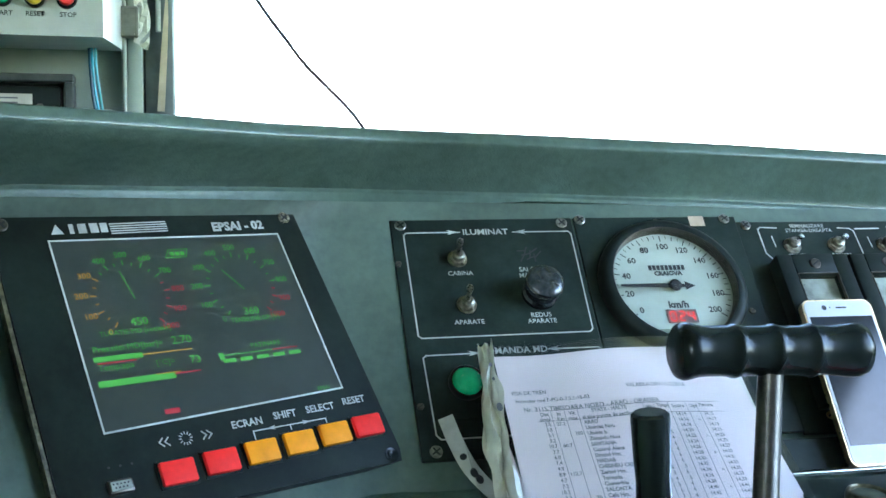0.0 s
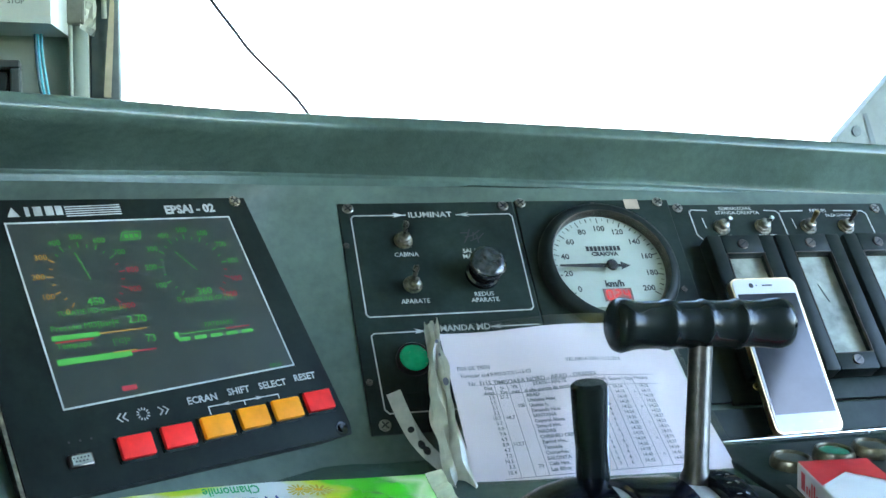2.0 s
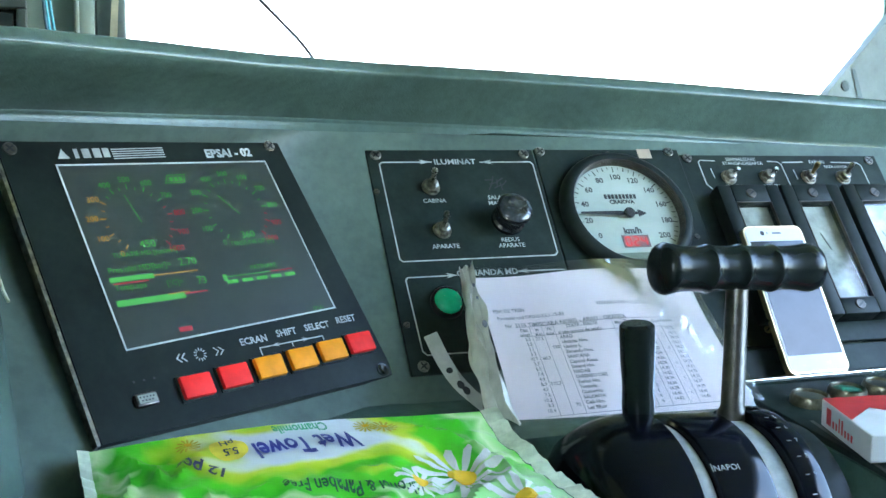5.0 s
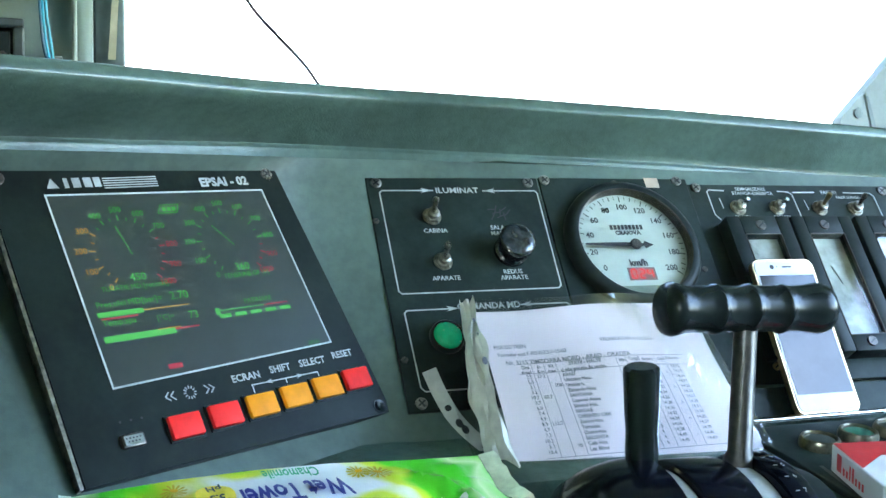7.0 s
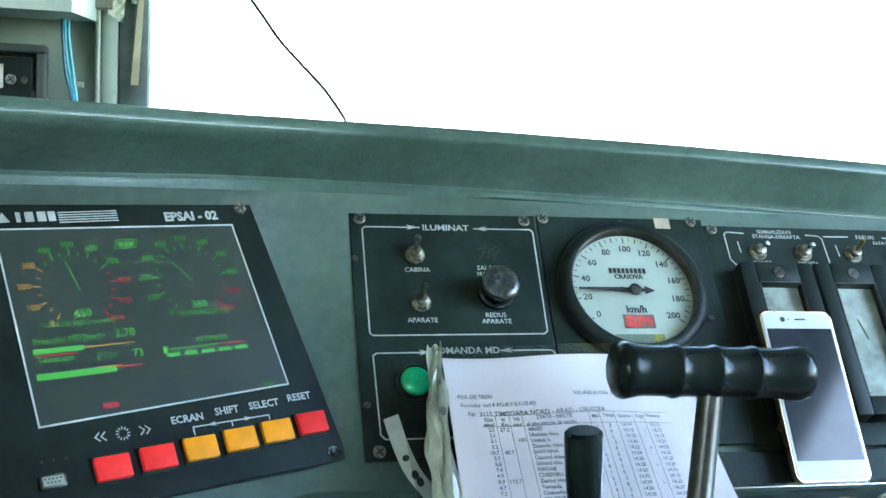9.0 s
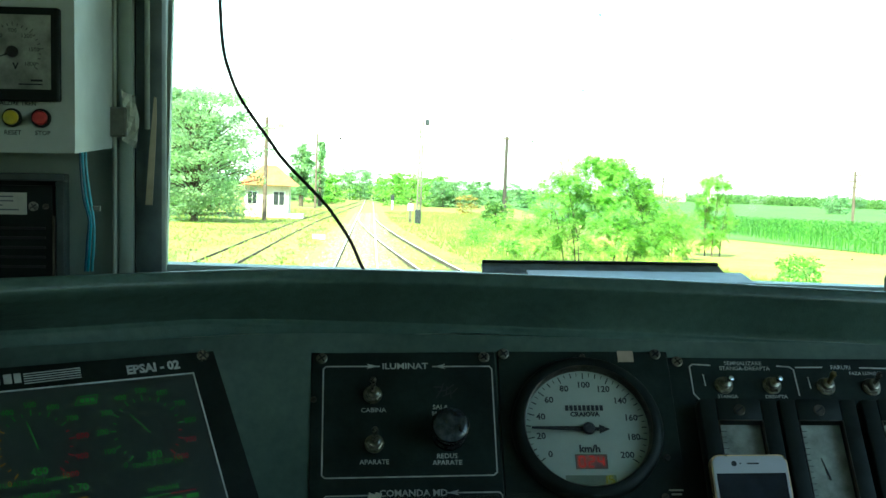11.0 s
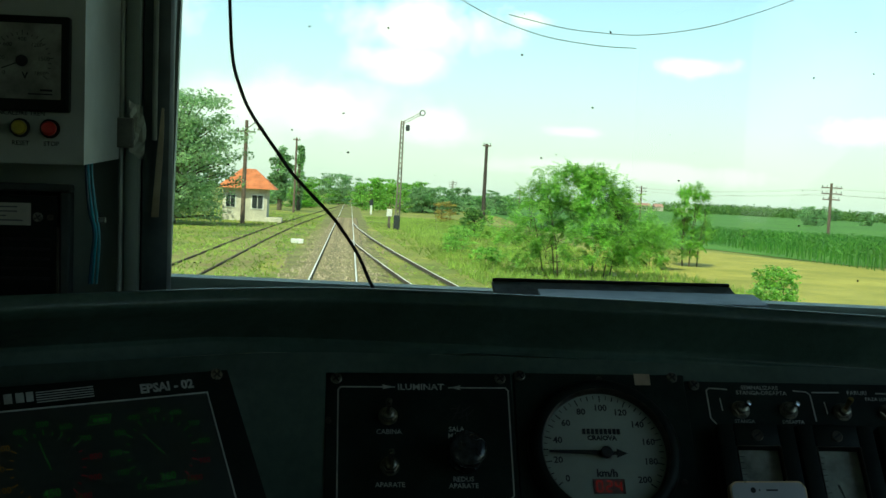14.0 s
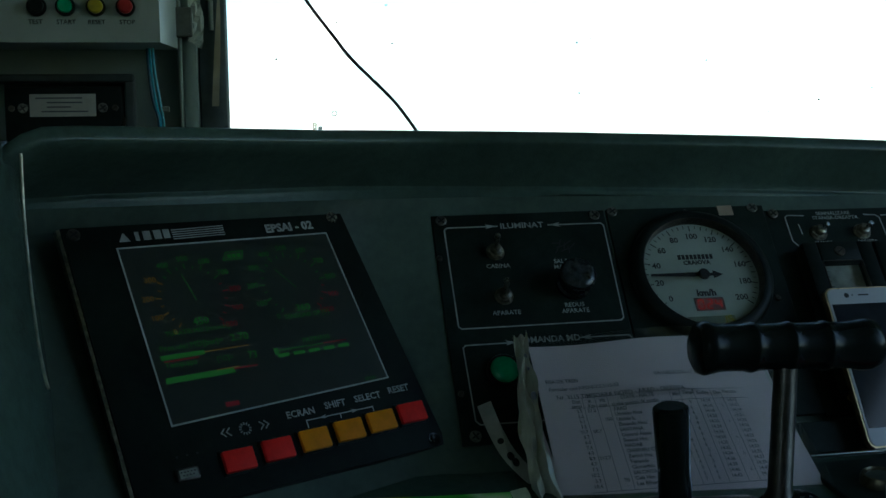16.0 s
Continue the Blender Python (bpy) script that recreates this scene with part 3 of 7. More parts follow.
# ---- lighting panel ----
def arrow(b, M, x0, x1, y, s=0.0045):
    """A painted arrowhead at x1 that points from x0."""
    k = 1 if x1 > x0 else -1
    poly(b, M, [(x1, y), (x1 - k * 2.6 * s, y + s * 0.62), (x1 - k * 1.9 * s, y), (x1 - k * 2.6 * s, y - s * 0.62)][::k])


lp = thing("lighting_panel", FACE @ Vector((0.08, -0.11, 0)), "black engraved lighting switch panel screwed to the desk", "control panel")
b = B()
box(b, on(FACE, 0.0795, 0.1145, -0.0015), 0.180, 0.242, 0.004, 0.0012)
part("plate", b, M_PLATE, lp)
S = FACE @ T3((0, 0, 0.0009))
for pts, heads in (([(0.056, -0.0088), (0.0042, -0.0088), (0.0014, -0.0115), (0.0014, -0.118), (0.0042, -0.1208), (0.161, -0.1200), (0.1642, -0.117), (0.1655, -0.0125), (0.163, -0.0094), (0.107, -0.0094)],
                    ((0.03, 0.0545, -0.0088), (0.13, 0.1085, -0.0094))),
                   ([(0.052, -0.1376), (0.0055, -0.1380), (0.0028, -0.1405), (0.0043, -0.213), (0.008, -0.217), (0.16, -0.217), (0.166, -0.213), (0.1677, -0.139), (0.165, -0.1362), (0.117, -0.1362)],
                    ((0.03, 0.055, -0.1376), (0.14, 0.1165, -0.1362)))):
    b = B()
    ribbon(b, S, pts, 0.0014)
    line = part("frame_line", b, M_LINE, lp, "engraved white frame line")
    for x0, x1, y in heads:
        b = B()
        arrow(b, S @ T3((0, 0, 0.0002)), x0, x1, y)
        part("arrowhead", b, M_LINE, line)
legend(lp, S, (("ILUMINAT", 0.0062, 0.0805, -0.0090, 1.12), ("CABINA", 0.0046, 0.0494, -0.0545, 1), ("APARATE", 0.0046, 0.0500, -0.1060, 1), ("SALA", 0.0046, 0.1135, -0.0520, 1), ("MASINI", 0.0046, 0.1155, -0.0585, 1),
               ("REDUS", 0.0046, 0.1180, -0.1010, 1), ("APARATE", 0.0046, 0.1180, -0.1074, 1), ("COMANDA MD", 0.0062, 0.0855, -0.1362, 1.02)), M_LINE, "white engraved lettering")
b = B()
for k in range(9):
    rect(b, S @ T3((0.112 + 0.004 * (k % 5), -0.031 - 0.004 * (k % 3), 0)) @ Matrix.Rotation(0.2 * k, 4, "Z"), 0, 0, 0.009, 0.0012)
part("worn_print", b, M_INK, lp, "scratched-out lettering")
for u, v in ((-0.0004, 0.0001), (0.1585, -0.0004), (0.0022, 0.2275), (0.158, 0.2275)):
    screw(lp, on(FACE, u, v, 0.0005), 0.0055)
for u, v in ((-0.0075, 0.043), (-0.0055, 0.186)):
    screw(lp, on(FACE, u, v, 0.0005), 0.003, M_STEEL, 1)
toggle(lp, on(FACE, 0.0488, 0.0385, 0.0005), (0.02, 0.55))
toggle(lp, on(FACE, 0.0500, 0.0880, 0.0005), (0.04, 0.50))
b = B()
K = on(FACE, 0.1205, 0.0790, 0.0005)
rings = []
for r0, z, fl in ((0.0168, 0, 0), (0.0168, 0.004, 0), (0.0148, 0.006, 0.0004), (0.0152, 0.013, 0.0004), (0.0172, 0.017, 0.0005), (0.0182, 0.0200, 0.0005), (0.0180, 0.0226, 0.0002), (0.0168, 0.0236, 0)):
    rings.append([b.verts.new(K @ Vector(((r0 - fl * (i % 4 < 2)) * math.cos(i * math.pi / 40), (r0 - fl * (i % 4 < 2)) * math.sin(i * math.pi / 40), z))) for i in range(80)])
for p_, q_ in zip(rings, rings[1:]):
    for i in range(80):
        b.faces.new((p_[i], p_[(i + 1) % 80], q_[(i + 1) % 80], q_[i]))
b.faces.new(rings[-1])
knob = smooth(part("rotary_knob", b, M_KNOB, lp, "black fluted rotary knob"), 35)
b = B()
lathe(b, K, ((0.0166, 0.0235), (0.0160, 0.0244), (0.0125, 0.0259), (0.0070, 0.0267), (0.0060, 0.0263), (0.0, 0.0262)), 40)
smooth(part("cap", b, M_KNOBCAP, knob, "worn grey knob cap"), 50)
b = B()
G = on(FACE, 0.0375, 0.1665, 0.0005)
lathe(b, G, ((0.0162, 0), (0.0162, 0.004), (0.0148, 0.006), (0.0135, 0.006), (0.0135, 0.004)), 40)
gb = smooth(part("push_button", b, M_HOUSE, lp, "green push button in a black collar"))
b = B()
lathe(b, G, ((0.0135, 0.003), (0.0132, 0.006), (0.0105, 0.0088), (0.0045, 0.0098), (0, 0.0100)), 40)
smooth(part("lens", b, M_GREEN, gb, "green button lens"), 60)

# ---- speedometer panel ----
sp = thing("speedometer", FACE_MID @ Vector((0.259, -0.07, 0)), "round white-faced speedometer in a black square panel", "speedometer")
b = B()
box(b, on(FACE_MID, 0.2555, 0.071, -0.0015), 0.171, 0.158, 0.004, 0.0012)
box(b, on(FACE_MID, 0.2555, 0.190, -0.0020), 0.171, 0.076, 0.004, 0.0012)
part("plate", b, M_PLATE, sp)
S = FACE_MID @ T3((0, 0, 0.0009))
C = on(FACE_MID, 0.2525, 0.0742, 0.0005)
b = B()
lathe(b, C, ((0.0730, 0), (0.0730, 0.0060), (0.0705, 0.0105), (0.0655, 0.0130), (0.0615, 0.0122)), 72)
bezel = smooth(part("bezel", b, M_HOUSE, sp, "black bezel ring"))
b = B()
lathe(b, C, ((0.0615, 0.0122), (0.0602, 0.0108), (0.0598, 0.0015)), 72)
smooth(part("inner_rim", b, M_STEEL, bezel, "bare metal inner rim"), 60)
b = B()
disc(b, C @ T3((0, 0, 0.0015)), 0.0600, 72)
part("dial", b, M_DIAL, sp, "greenish white dial face")
D = C @ T3((0, 0, 0.0021))
PIV = (-0.0004, -0.0026)
A0, A1 = 215.0, -36.5                       # degrees of 0 and 200 km/h


def dial_at(value, r):
    a = radians(A0 + (A1 - A0) * value / 200.0)
    return PIV[0] + r * math.cos(a), PIV[1] + 0.002 + r * math.sin(a)


M_DPRINT = mat("dial_print_grey", (0.030, 0.030, 0.034), 0.6)
for k in range(41):
    v = k * 5
    b = B()
    ribbon(b, D, [dial_at(v, 0.0515 if v % 20 == 0 else 0.0535 if v % 10 == 0 else 0.0545), dial_at(v, 0.0582)], 0.0011 if v % 10 == 0 else 0.0007)
    part("tick", b, M_DPRINT, sp)
for k in range(0, 201, 20):
    x, y = dial_at(k, 0.0452)
    b = B()
    write(b, D, str(k), 0.0062, x, y, bold=0.00022)
    part("numeral", b, M_DPRINT, sp)
b = B()
write(b, D, "km/h", 0.0070, 0.0005, -0.0212, bold=0.0004)
part("unit_mark", b, M_DPRINT, sp)
b = B()
write(b, D, "CRAIOVA", 0.0046, -0.001, 0.0138, bold=0.0003)
part("lettering", b, M_DPRINT, sp)
for k in range(9):
    b = B()
    rect(b, D, -0.0012 + 0.0042 * (k - 4), 0.0205, 0.0032, 0.0056)
    part("maker_bar", b, M_DPRINT, sp)
b = B()
rect(b, D, 0.0010, -0.0338, 0.0305, 0.0145)
# the red digits' glow on the window is put into its colour
part("digital_window", b, mat("led_tinted_window", (0.12, 0.085, 0.08), 0.4), sp, "dark window of the digital read-out, tinted with its digits' glow")
b = B()
rect(b, D, -0.001, -0.0520, 0.048, 0.0098)
part("lower_window", b, mat("dull_lcd_window", (0.16, 0.19, 0.14), 0.4), sp, "dull greenish read-out window")
SEG = {"0": "abcdef", "1": "bc", "2": "abged", "3": "abgcd", "4": "fgbc", "5": "afgcd", "-": "g"}


def seven(b, M, text, h, step):
    w, t = h * 0.52, h * 0.13
    for i, ch in enumerate(text):
        x = (i - (len(text) - 1) / 2) * step
        for s in SEG.get(ch, ""):
            cx, cy, vert = {"a": (0, h / 2, 0), "g": (0, 0, 0), "d": (0, -h / 2, 0), "f": (-w / 2, h / 4, 1), "b": (w / 2, h / 4, 1), "e": (-w / 2, -h / 4, 1), "c": (w / 2, -h / 4, 1)}[s]
            rect(b, M, x + cx, cy, t if vert else w * 0.8, h * 0.42 if vert else t)


b = B()
seven(b, D @ T3((0.0010, -0.0338, 0.0004)), "024", 0.0098, 0.0090)
part("digits", b, G_LED, sp, "glowing red digits")
b = B()
seven(b, D @ T3((0.0150, -0.0515, 0.0004)), "15", 0.0074, 0.0066)
part("small_digits", b, G_YLED, sp, "glowing yellow digits")
b = B()
NA = A0 + (A1 - A0) * 29 / 200
NM = D @ T3((PIV[0] + 0.001, PIV[1], 0.0045)) @ Matrix.Rotation(radians(NA), 4, "Z")
poly(b, NM, [(0.0545, 0.0012), (0.0545, -0.0012), (0.010, -0.0026), (0.010, 0.0026)][::-1])
poly(b, NM, [(0.010, 0.0024), (0.010, -0.0024), (-0.012, -0.0016), (-0.012, 0.0016)][::-1])
poly(b, NM, [(-0.010, 0.0046), (-0.010, -0.0046), (-0.0205, 0.0)])
lathe(b, NM, ((0.0058, 0), (0.0058, 0.002), (0.0045, 0.003), (0, 0.003)), 24)
part("needle", b, M_INK, sp, "black pointer")
b = B()
disc(b, C @ T3((0, 0, 0.0108)), 0.0600, 72)
part("glass", b, M_GAUGE, sp).visible_shadow = False
for u, v in ((0.1764, -0.0048), (0.3290, -0.0048)):
    screw(sp, on(FACE_MID, u, v, 0.0005), 0.0055)
for u, v, r in ((0.2550, -0.0015, 0.003), (0.2005, 0.1075, 0.0032), (0.3266, 0.1035, 0.0032), (0.3200, 0.1420, 0.0035), (0.188, 0.146, 0.0032)):
    screw(sp, on(FACE_MID, u, v, 0.0005), r, M_STEEL, 1)
b = B()
rect(b, S, 0.2985, 0.0022, 0.0160, 0.0122)
part("sticker", b, mat("beige_sticker", (0.40, 0.30, 0.22), 0.7, var=0.1), sp, "blank beige sticker")
b = B()
for k in range(2):
    rect(b, S, 0.331, -0.1355 - 0.004 * k, 0.014 - 0.004 * k, 0.0018)
part("small_print", b, M_LINE, sp)

# ---- switch panel over the meters ----
sw = thing("signal_switch_panel", FACE_FAR @ Vector((0.47, -0.02, 0)), "black switch panel with two framed pairs of toggles", "control panel")
S = FACE_FAR @ T3((0, 0, 0.0009))
b = B()
box(b, on(FACE_FAR, 0.4720, 0.1150, -0.0025), 0.260, 0.234, 0.004, 0.0012)
part("plate", b, M_PLATE, sw)
for pts, w_ in (([(0.385, -0.0072), (0.3665, -0.0062), (0.3635, -0.009), (0.3640, -0.038), (0.369, -0.0445)], 0.0015), ([(0.4515, -0.0075), (0.465, -0.0085), (0.4685, -0.0118), (0.4695, -0.040)], 0.0015),
                ([(0.4705, -0.0090), (0.4985, -0.0085)], 0.0015), ([(0.536, -0.0088), (0.571, -0.0095), (0.5755, -0.013), (0.576, -0.042)], 0.0015),
                ([(0.376, -0.0170), (0.377, -0.0300)], 0.0012), ([(0.4815, -0.0190), (0.4825, -0.032)], 0.0012)):
    b = B()
    ribbon(b, S, pts, w_)
    part("frame_line", b, M_LINE, sw, "engraved white frame line")
legend(sw, S, (("SEMNALIZARE", 0.0042, 0.4180, -0.0050, 1), ("STANGA-DREAPTA", 0.0042, 0.4190, -0.0106, 1), ("STANGA", 0.0036, 0.3975, -0.0410, 1), ("DREAPTA", 0.0036, 0.4460, -0.0410, 1),
               ("FARURI", 0.0044, 0.5170, -0.0088, 1), ("FAZA LUNGA", 0.0036, 0.5400, -0.0152, 1)), M_LINE, "white engraved lettering")
screw(sw, on(FACE_FAR, 0.3520, 0.0030, 0.0), 0.0055), screw(sw, on(FACE_FAR, 0.5900, 0.0060, 0.0), 0.0055)
for u, v in ((0.3955, 0.0285), (0.4440, 0.0285)):
    toggle(sw, on(FACE_FAR, u, v, -0.0005), (0.28, 0.0), M_ALU, 0.72)
toggle(sw, on(FACE_FAR, 0.4985, 0.0290, -0.0005), (0.08, 0.28), M_BRASS), toggle(sw, on(FACE_FAR, 0.5445, 0.0295, -0.0005), (0.08, 0.28))
for u, v in ((0.372, 0.178), (0.383, 0.176), (0.372, 0.215)):
    screw(sw, on(FACE_FAR, u, v, 0.0), 0.004, M_BRASS, 1)

# ---- upright meters ----
def meter(u):
    t = thing("panel_meter", FACE_FAR @ Vector((u, -0.13, 0)), "upright black panel meter with a pale glazed scale", "panel meter", "meters in a row")
    O = on(FACE_FAR, u, 0.1305, 0.0)
    b = B()
    for x in (-0.0297, 0.0297):
        box(b, O @ T3((x, 0, 0.0085)), 0.0166, 0.160, 0.019, 0.0022)
    for y, h in ((0.0685, 0.0235), (-0.0705, 0.0190)):
        box(b, O @ T3((0, y, 0.0085)), 0.0436, h, 0.0188, 0.0015)
    smooth(part("housing", b, M_HOUSE, t), 30)
    b = B()
    rect(b, O @ T3((0, 0, 0.0080)), 0, -0.002, 0.0436, 0.120)
    part("scale", b, M_DIALV, t, "pale aged scale")
    for k in range(19):
        b = B()
        rect(b, O @ T3((0, 0, 0.0084)), -0.0155, 0.050 - k * 0.0058, 0.007 if k % 3 == 0 else 0.004, 0.0006)
        part("tick", b, M_INK, t)
    b = B()
    box(b, O @ T3((0, 0, 0.0088)) @ Matrix.Rotation(0.25, 4, "Z") @ T3((0.002, 0.012, 0)), 0.0011, 0.022, 0.0004)
    part("needle", b, M_INK, t)
    b = B()
    rect(b, O @ T3((0, 0, 0.0145)), 0, -0.002, 0.0436, 0.120)
    part("glass", b, M_GAUGE, t).visible_shadow = False
    # thin rim round the glass
    b = B()
    for x in (-0.0212, 0.0212):
        box(b, O @ T3((x, -0.002, 0.0160)), 0.0012, 0.120, 0.0040, 0.0004, 1)
    for y in (0.0576, -0.0616):
        box(b, O @ T3((0, y, 0.0160)), 0.0412, 0.0012, 0.0040, 0.0004, 1)
    part("window_rim", b, M_STEEL, t, "thin worn metal rim round the glass")
    for y in (0.068, -0.070):
        screw(t, O @ T3((0, y, 0.0179)), 0.0056, M_STEEL, 1)
    return t


for u in (0.4005, 0.4785, 0.5595):
    meter(u)

# ---- on-board computer ----
pc = thing("train_computer", DISP @ Vector((0.1, -0.1, 0)), "black on-board computer with a colour screen and square keys", "display unit")
b = B()
plate4(b, DISP, ((-0.0425, -0.0236), (0.2205, -0.0150), (0.2400, 0.2263), (-0.0405, 0.2268)), -0.010, 0.0)
part("faceplate", b, M_FACE, pc)
b = B()
plate4(b, DISP, ((-0.0462, -0.0230), (-0.0432, -0.0230), (-0.0412, 0.2268), (-0.0442, 0.2268)), -0.0095, -0.0008)
part("edge_trim", b, M_NUT, pc, "bare metal side edge")
DS = DISP @ T3((0, 0, 0.0010))
b = B()
plate4(b, DISP, ((-0.0013, 0.0002), (0.1970, 0.0048), (0.2055, 0.1555), (0.0014, 0.1610)), -0.001, 0.0004)
part("screen", b, M_SCREEN, pc, "dark grey LCD screen")
b = B()
ribbon(b, DS, [(-0.0013, -0.0002), (0.1970, -0.0048), (0.2055, -0.1555), (0.0014, -0.1610)], 0.0015, True)
part("screen_border", b, mat("border_white", (0.44, 0.46, 0.44), 0.5), pc, "white line round the screen")
b = B()
write(b, DS, "EPSAI - 02", 0.0080, 0.1615, 0.0050, bold=0.0005)
part("model_number", b, M_LINE, pc, "white printed model number")
b = B()
for k in range(5):
    rect(b, DS, 0.0735, 0.0128 - 0.0022 * k, 0.0480, 0.0011)
part("stripe_mark", b, M_LINE, pc, "five white stripes")
b = B()
for x, wd in ((0.0185, 0.004), (0.0270, 0.0075), (0.0365, 0.0075), (0.0445, 0.0065)):       # maker's mark as plain blocks
    rect(b, DS, x, 0.0098, wd * 0.9, 0.0088)
poly(b, DS, [(0.002, 0.0055), (0.0120, 0.0055), (0.0070, 0.0145)])
part("maker_mark", b, M_LINE, pc, "plain white blocks")
b = B()
ribbon(b, DS, [(0.1145, -0.1860), (0.1145, -0.1790), (0.1800, -0.1790), (0.1800, -0.1860)], 0.0010)
bracket = part("key_bracket", b, M_LINE, pc, "white printed bracket")
for x0, x1 in ((0.150, 0.1262), (0.14, 0.1660)):
    b = B()
    arrow(b, DS @ T3((0, 0, 0.0002)), x0, x1, -0.1790, 0.003)
    part("arrowhead", b, M_LINE, bracket)
b = B()
rect(b, DS @ T3((0, 0, 0.0002)), 0.1470, -0.1810, 0.0010, 0.0045)
part("tick", b, M_LINE, bracket)
for x, k in ((0.0428, -1), (0.0767, 1)):
    for j in (-0.0022, 0.0022):
        b = B()
        ribbon(b, DS, [(x + j - k * 0.0018, -0.1715), (x + j + k * 0.0018, -0.1750), (x + j - k * 0.0018, -0.1785)], 0.0011)
        part("chevron", b, M_LINE, pc)
for k in range(12):
    a = k * math.pi / 6
    b = B()
    ribbon(b, DS, [(0.0597 + 0.0032 * math.cos(a), -0.1750 + 0.0032 * math.sin(a)), (0.0597 + 0.0055 * math.cos(a), -0.1750 + 0.0055 * math.sin(a))], 0.0010)
    part("ray", b, M_LINE, pc)
legend(pc, DS, [(body, 0.0058, u, -v, 1) for body, u, v in (("ECRAN", 0.1117, 0.1716), ("SHIFT", 0.1455, 0.1700), ("SELECT", 0.1785, 0.1696), ("RESET", 0.2115, 0.1680))], M_LINE, "white printed key legend")
for u, v, m in ((0.0460, 0.1998, M_RED), (0.0812, 0.1982, M_RED), (0.1157, 0.1968, M_AMBER), (0.1497, 0.1954, M_AMBER), (0.1826, 0.1938, M_AMBER), (0.2152, 0.1922, M_RED)):
    b = B()
    box(b, on(DISP, u, v, 0.0005), 0.0300, 0.0215, 0.0018, 0.0005)
    k = part("push_button", b, M_HOUSE, pc)
    b = B()
    box(b, on(DISP, u, v, 0.0022), 0.0268, 0.0180, 0.0062, 0.0014)
    smooth(part("keycap", b, m, k, "red square keycap" if m is M_RED else "amber square keycap"), 30)
b = B()
box(b, on(DISP, 0.0028, 0.2015, 0.001), 0.0190, 0.0105, 0.005, 0.0022)
sp_ = smooth(part("serial_port", b, M_STEEL, pc, "metal serial socket"), 30)
b = B()
box(b, on(DISP, 0.0028, 0.2015, 0.0036), 0.0150, 0.0068, 0.0008, 0.0002)
part("insert", b, M_DIALV, sp_)
b = B()
for k in range(9):
    box(b, on(DISP, -0.0030 + (k % 5) * 0.0027 + (0.0013 if k > 4 else 0), 0.2002 + (0.0026 if k > 4 else 0), 0.0041), 0.0011, 0.0011, 0.0004)
part("pins", b, M_INK, sp_)
b = B()
for k in range(3):
    disc(b, DS @ T3((-0.002 + 0.0085 * k, -0.1865, 0)), 0.0010, 10)
part("led_holes", b, M_INK, pc)
for u, v in ((-0.0335, -0.0165), (0.2095, -0.0115)):
    screw(pc, on(DISP, u, v, 0.0), 0.0055, M_STEEL if u < 0 else M_CHROME)
b = B()
lathe(b, on(DISP, 0.2290, 0.2195, 0.0), ((0.0062, 0), (0.0062, 0.0010), (0.0040, 0.0010), (0.0030, 0.0003), (0, 0.0003)), 24)
smooth(part("bolt_hole", b, M_GRIP, pc))
# what the screen shows
GX = DISP @ T3((0, 0, 0.0007))


def bar(u, v, w_, h_, material, name="bar_graph", parent=None):
    b = B()
    rect(b, GX, u, v, w_, h_)
    return part(name, b, material, parent or pc)


for cx, cy, labels, hand in ((0.0510, -0.0530, ("0", "100", "200", "300", "400", "500", "600", "700", "800", "900", "1000"), ((0.0530, -0.0560), (0.0465, -0.0300))),
                             (0.1460, -0.0525, ("0", "100", "200", "300", "400", "500", "600", "700", "800", "900", "1000"), ((0.1480, -0.0560), (0.1330, -0.0360)))):
    n = len(labels) - 1
    b = B()
    ribbon(b, GX, hand, 0.0009)
    gauge = part("screen_gauge", b, G_GREEN, pc, "glowing green round gauge")
    for k in range(2 * n + 1):
        a = radians(232 - 284 * k / (2 * n))
        m = G_RED if k / 2 > (7.4 if cx < 0.1 else 8.4) else G_AMB if (k / 2 < 3.4 and cx < 0.1) else G_GREEN
        r0, r1 = 0.0275, 0.0305 if k % 2 else 0.0325
        b = B()
        ribbon(b, GX, [(cx + r0 * math.cos(a), cy + r0 * math.sin(a)), (cx + r1 * math.cos(a), cy + r1 * math.sin(a))], 0.0011)
        part("tick", b, m, gauge)
        if k % 2 == 0:
            b = B()
            write(b, GX, labels[k // 2], 0.0050, cx + 0.0392 * math.cos(a), cy + 0.0370 * math.sin(a), bold=0.0)
            part("numeral", b, m, gauge)
for body, h, u, v in (("450", 0.0066, 0.0510, 0.0757), ("TURATIE MD [rot/min]", 0.0041, 0.0460, 0.0833), ("360", 0.0066, 0.1475, 0.0764), ("TENSIUNE GP [V]", 0.0041, 0.1490, 0.0836),
                      ("Pres.ulei MD[bar]=", 0.0050, 0.0370, 0.0955), ("2.70", 0.0068, 0.0800, 0.0950), ("Temp.apa", 0.0049, 0.0235, 0.1105), ("[°C]=", 0.0046, 0.0620, 0.1120), ("73", 0.0065, 0.0865, 0.1130),
                      ("PATINARE", 0.0042, 0.1500, 0.1075), ("EPSAI", 0.0034, 0.1885, 0.1530)):
    t_ = B()
    write(t_, GX, body, h, u, -v, bold=0.0001 if h > 0.0055 else 0.0)
    part("read_out", t_, G_GREEN, pc, "glowing green read-out")
for u, v, w_, h_ in ((0.0270, 0.1035, 0.038, 0.0042), (0.0370, 0.1235, 0.0600, 0.0052), (0.1088, 0.1135, 0.0040, 0.0060), (0.1330, 0.1130, 0.044, 0.0009)):
    bar(u, -v, w_, h_, G_GREEN)
for k in range(5):
    bar(0.1145 + 0.0148 * k, -0.1178, 0.0110, 0.0034, G_GREEN, "segment")
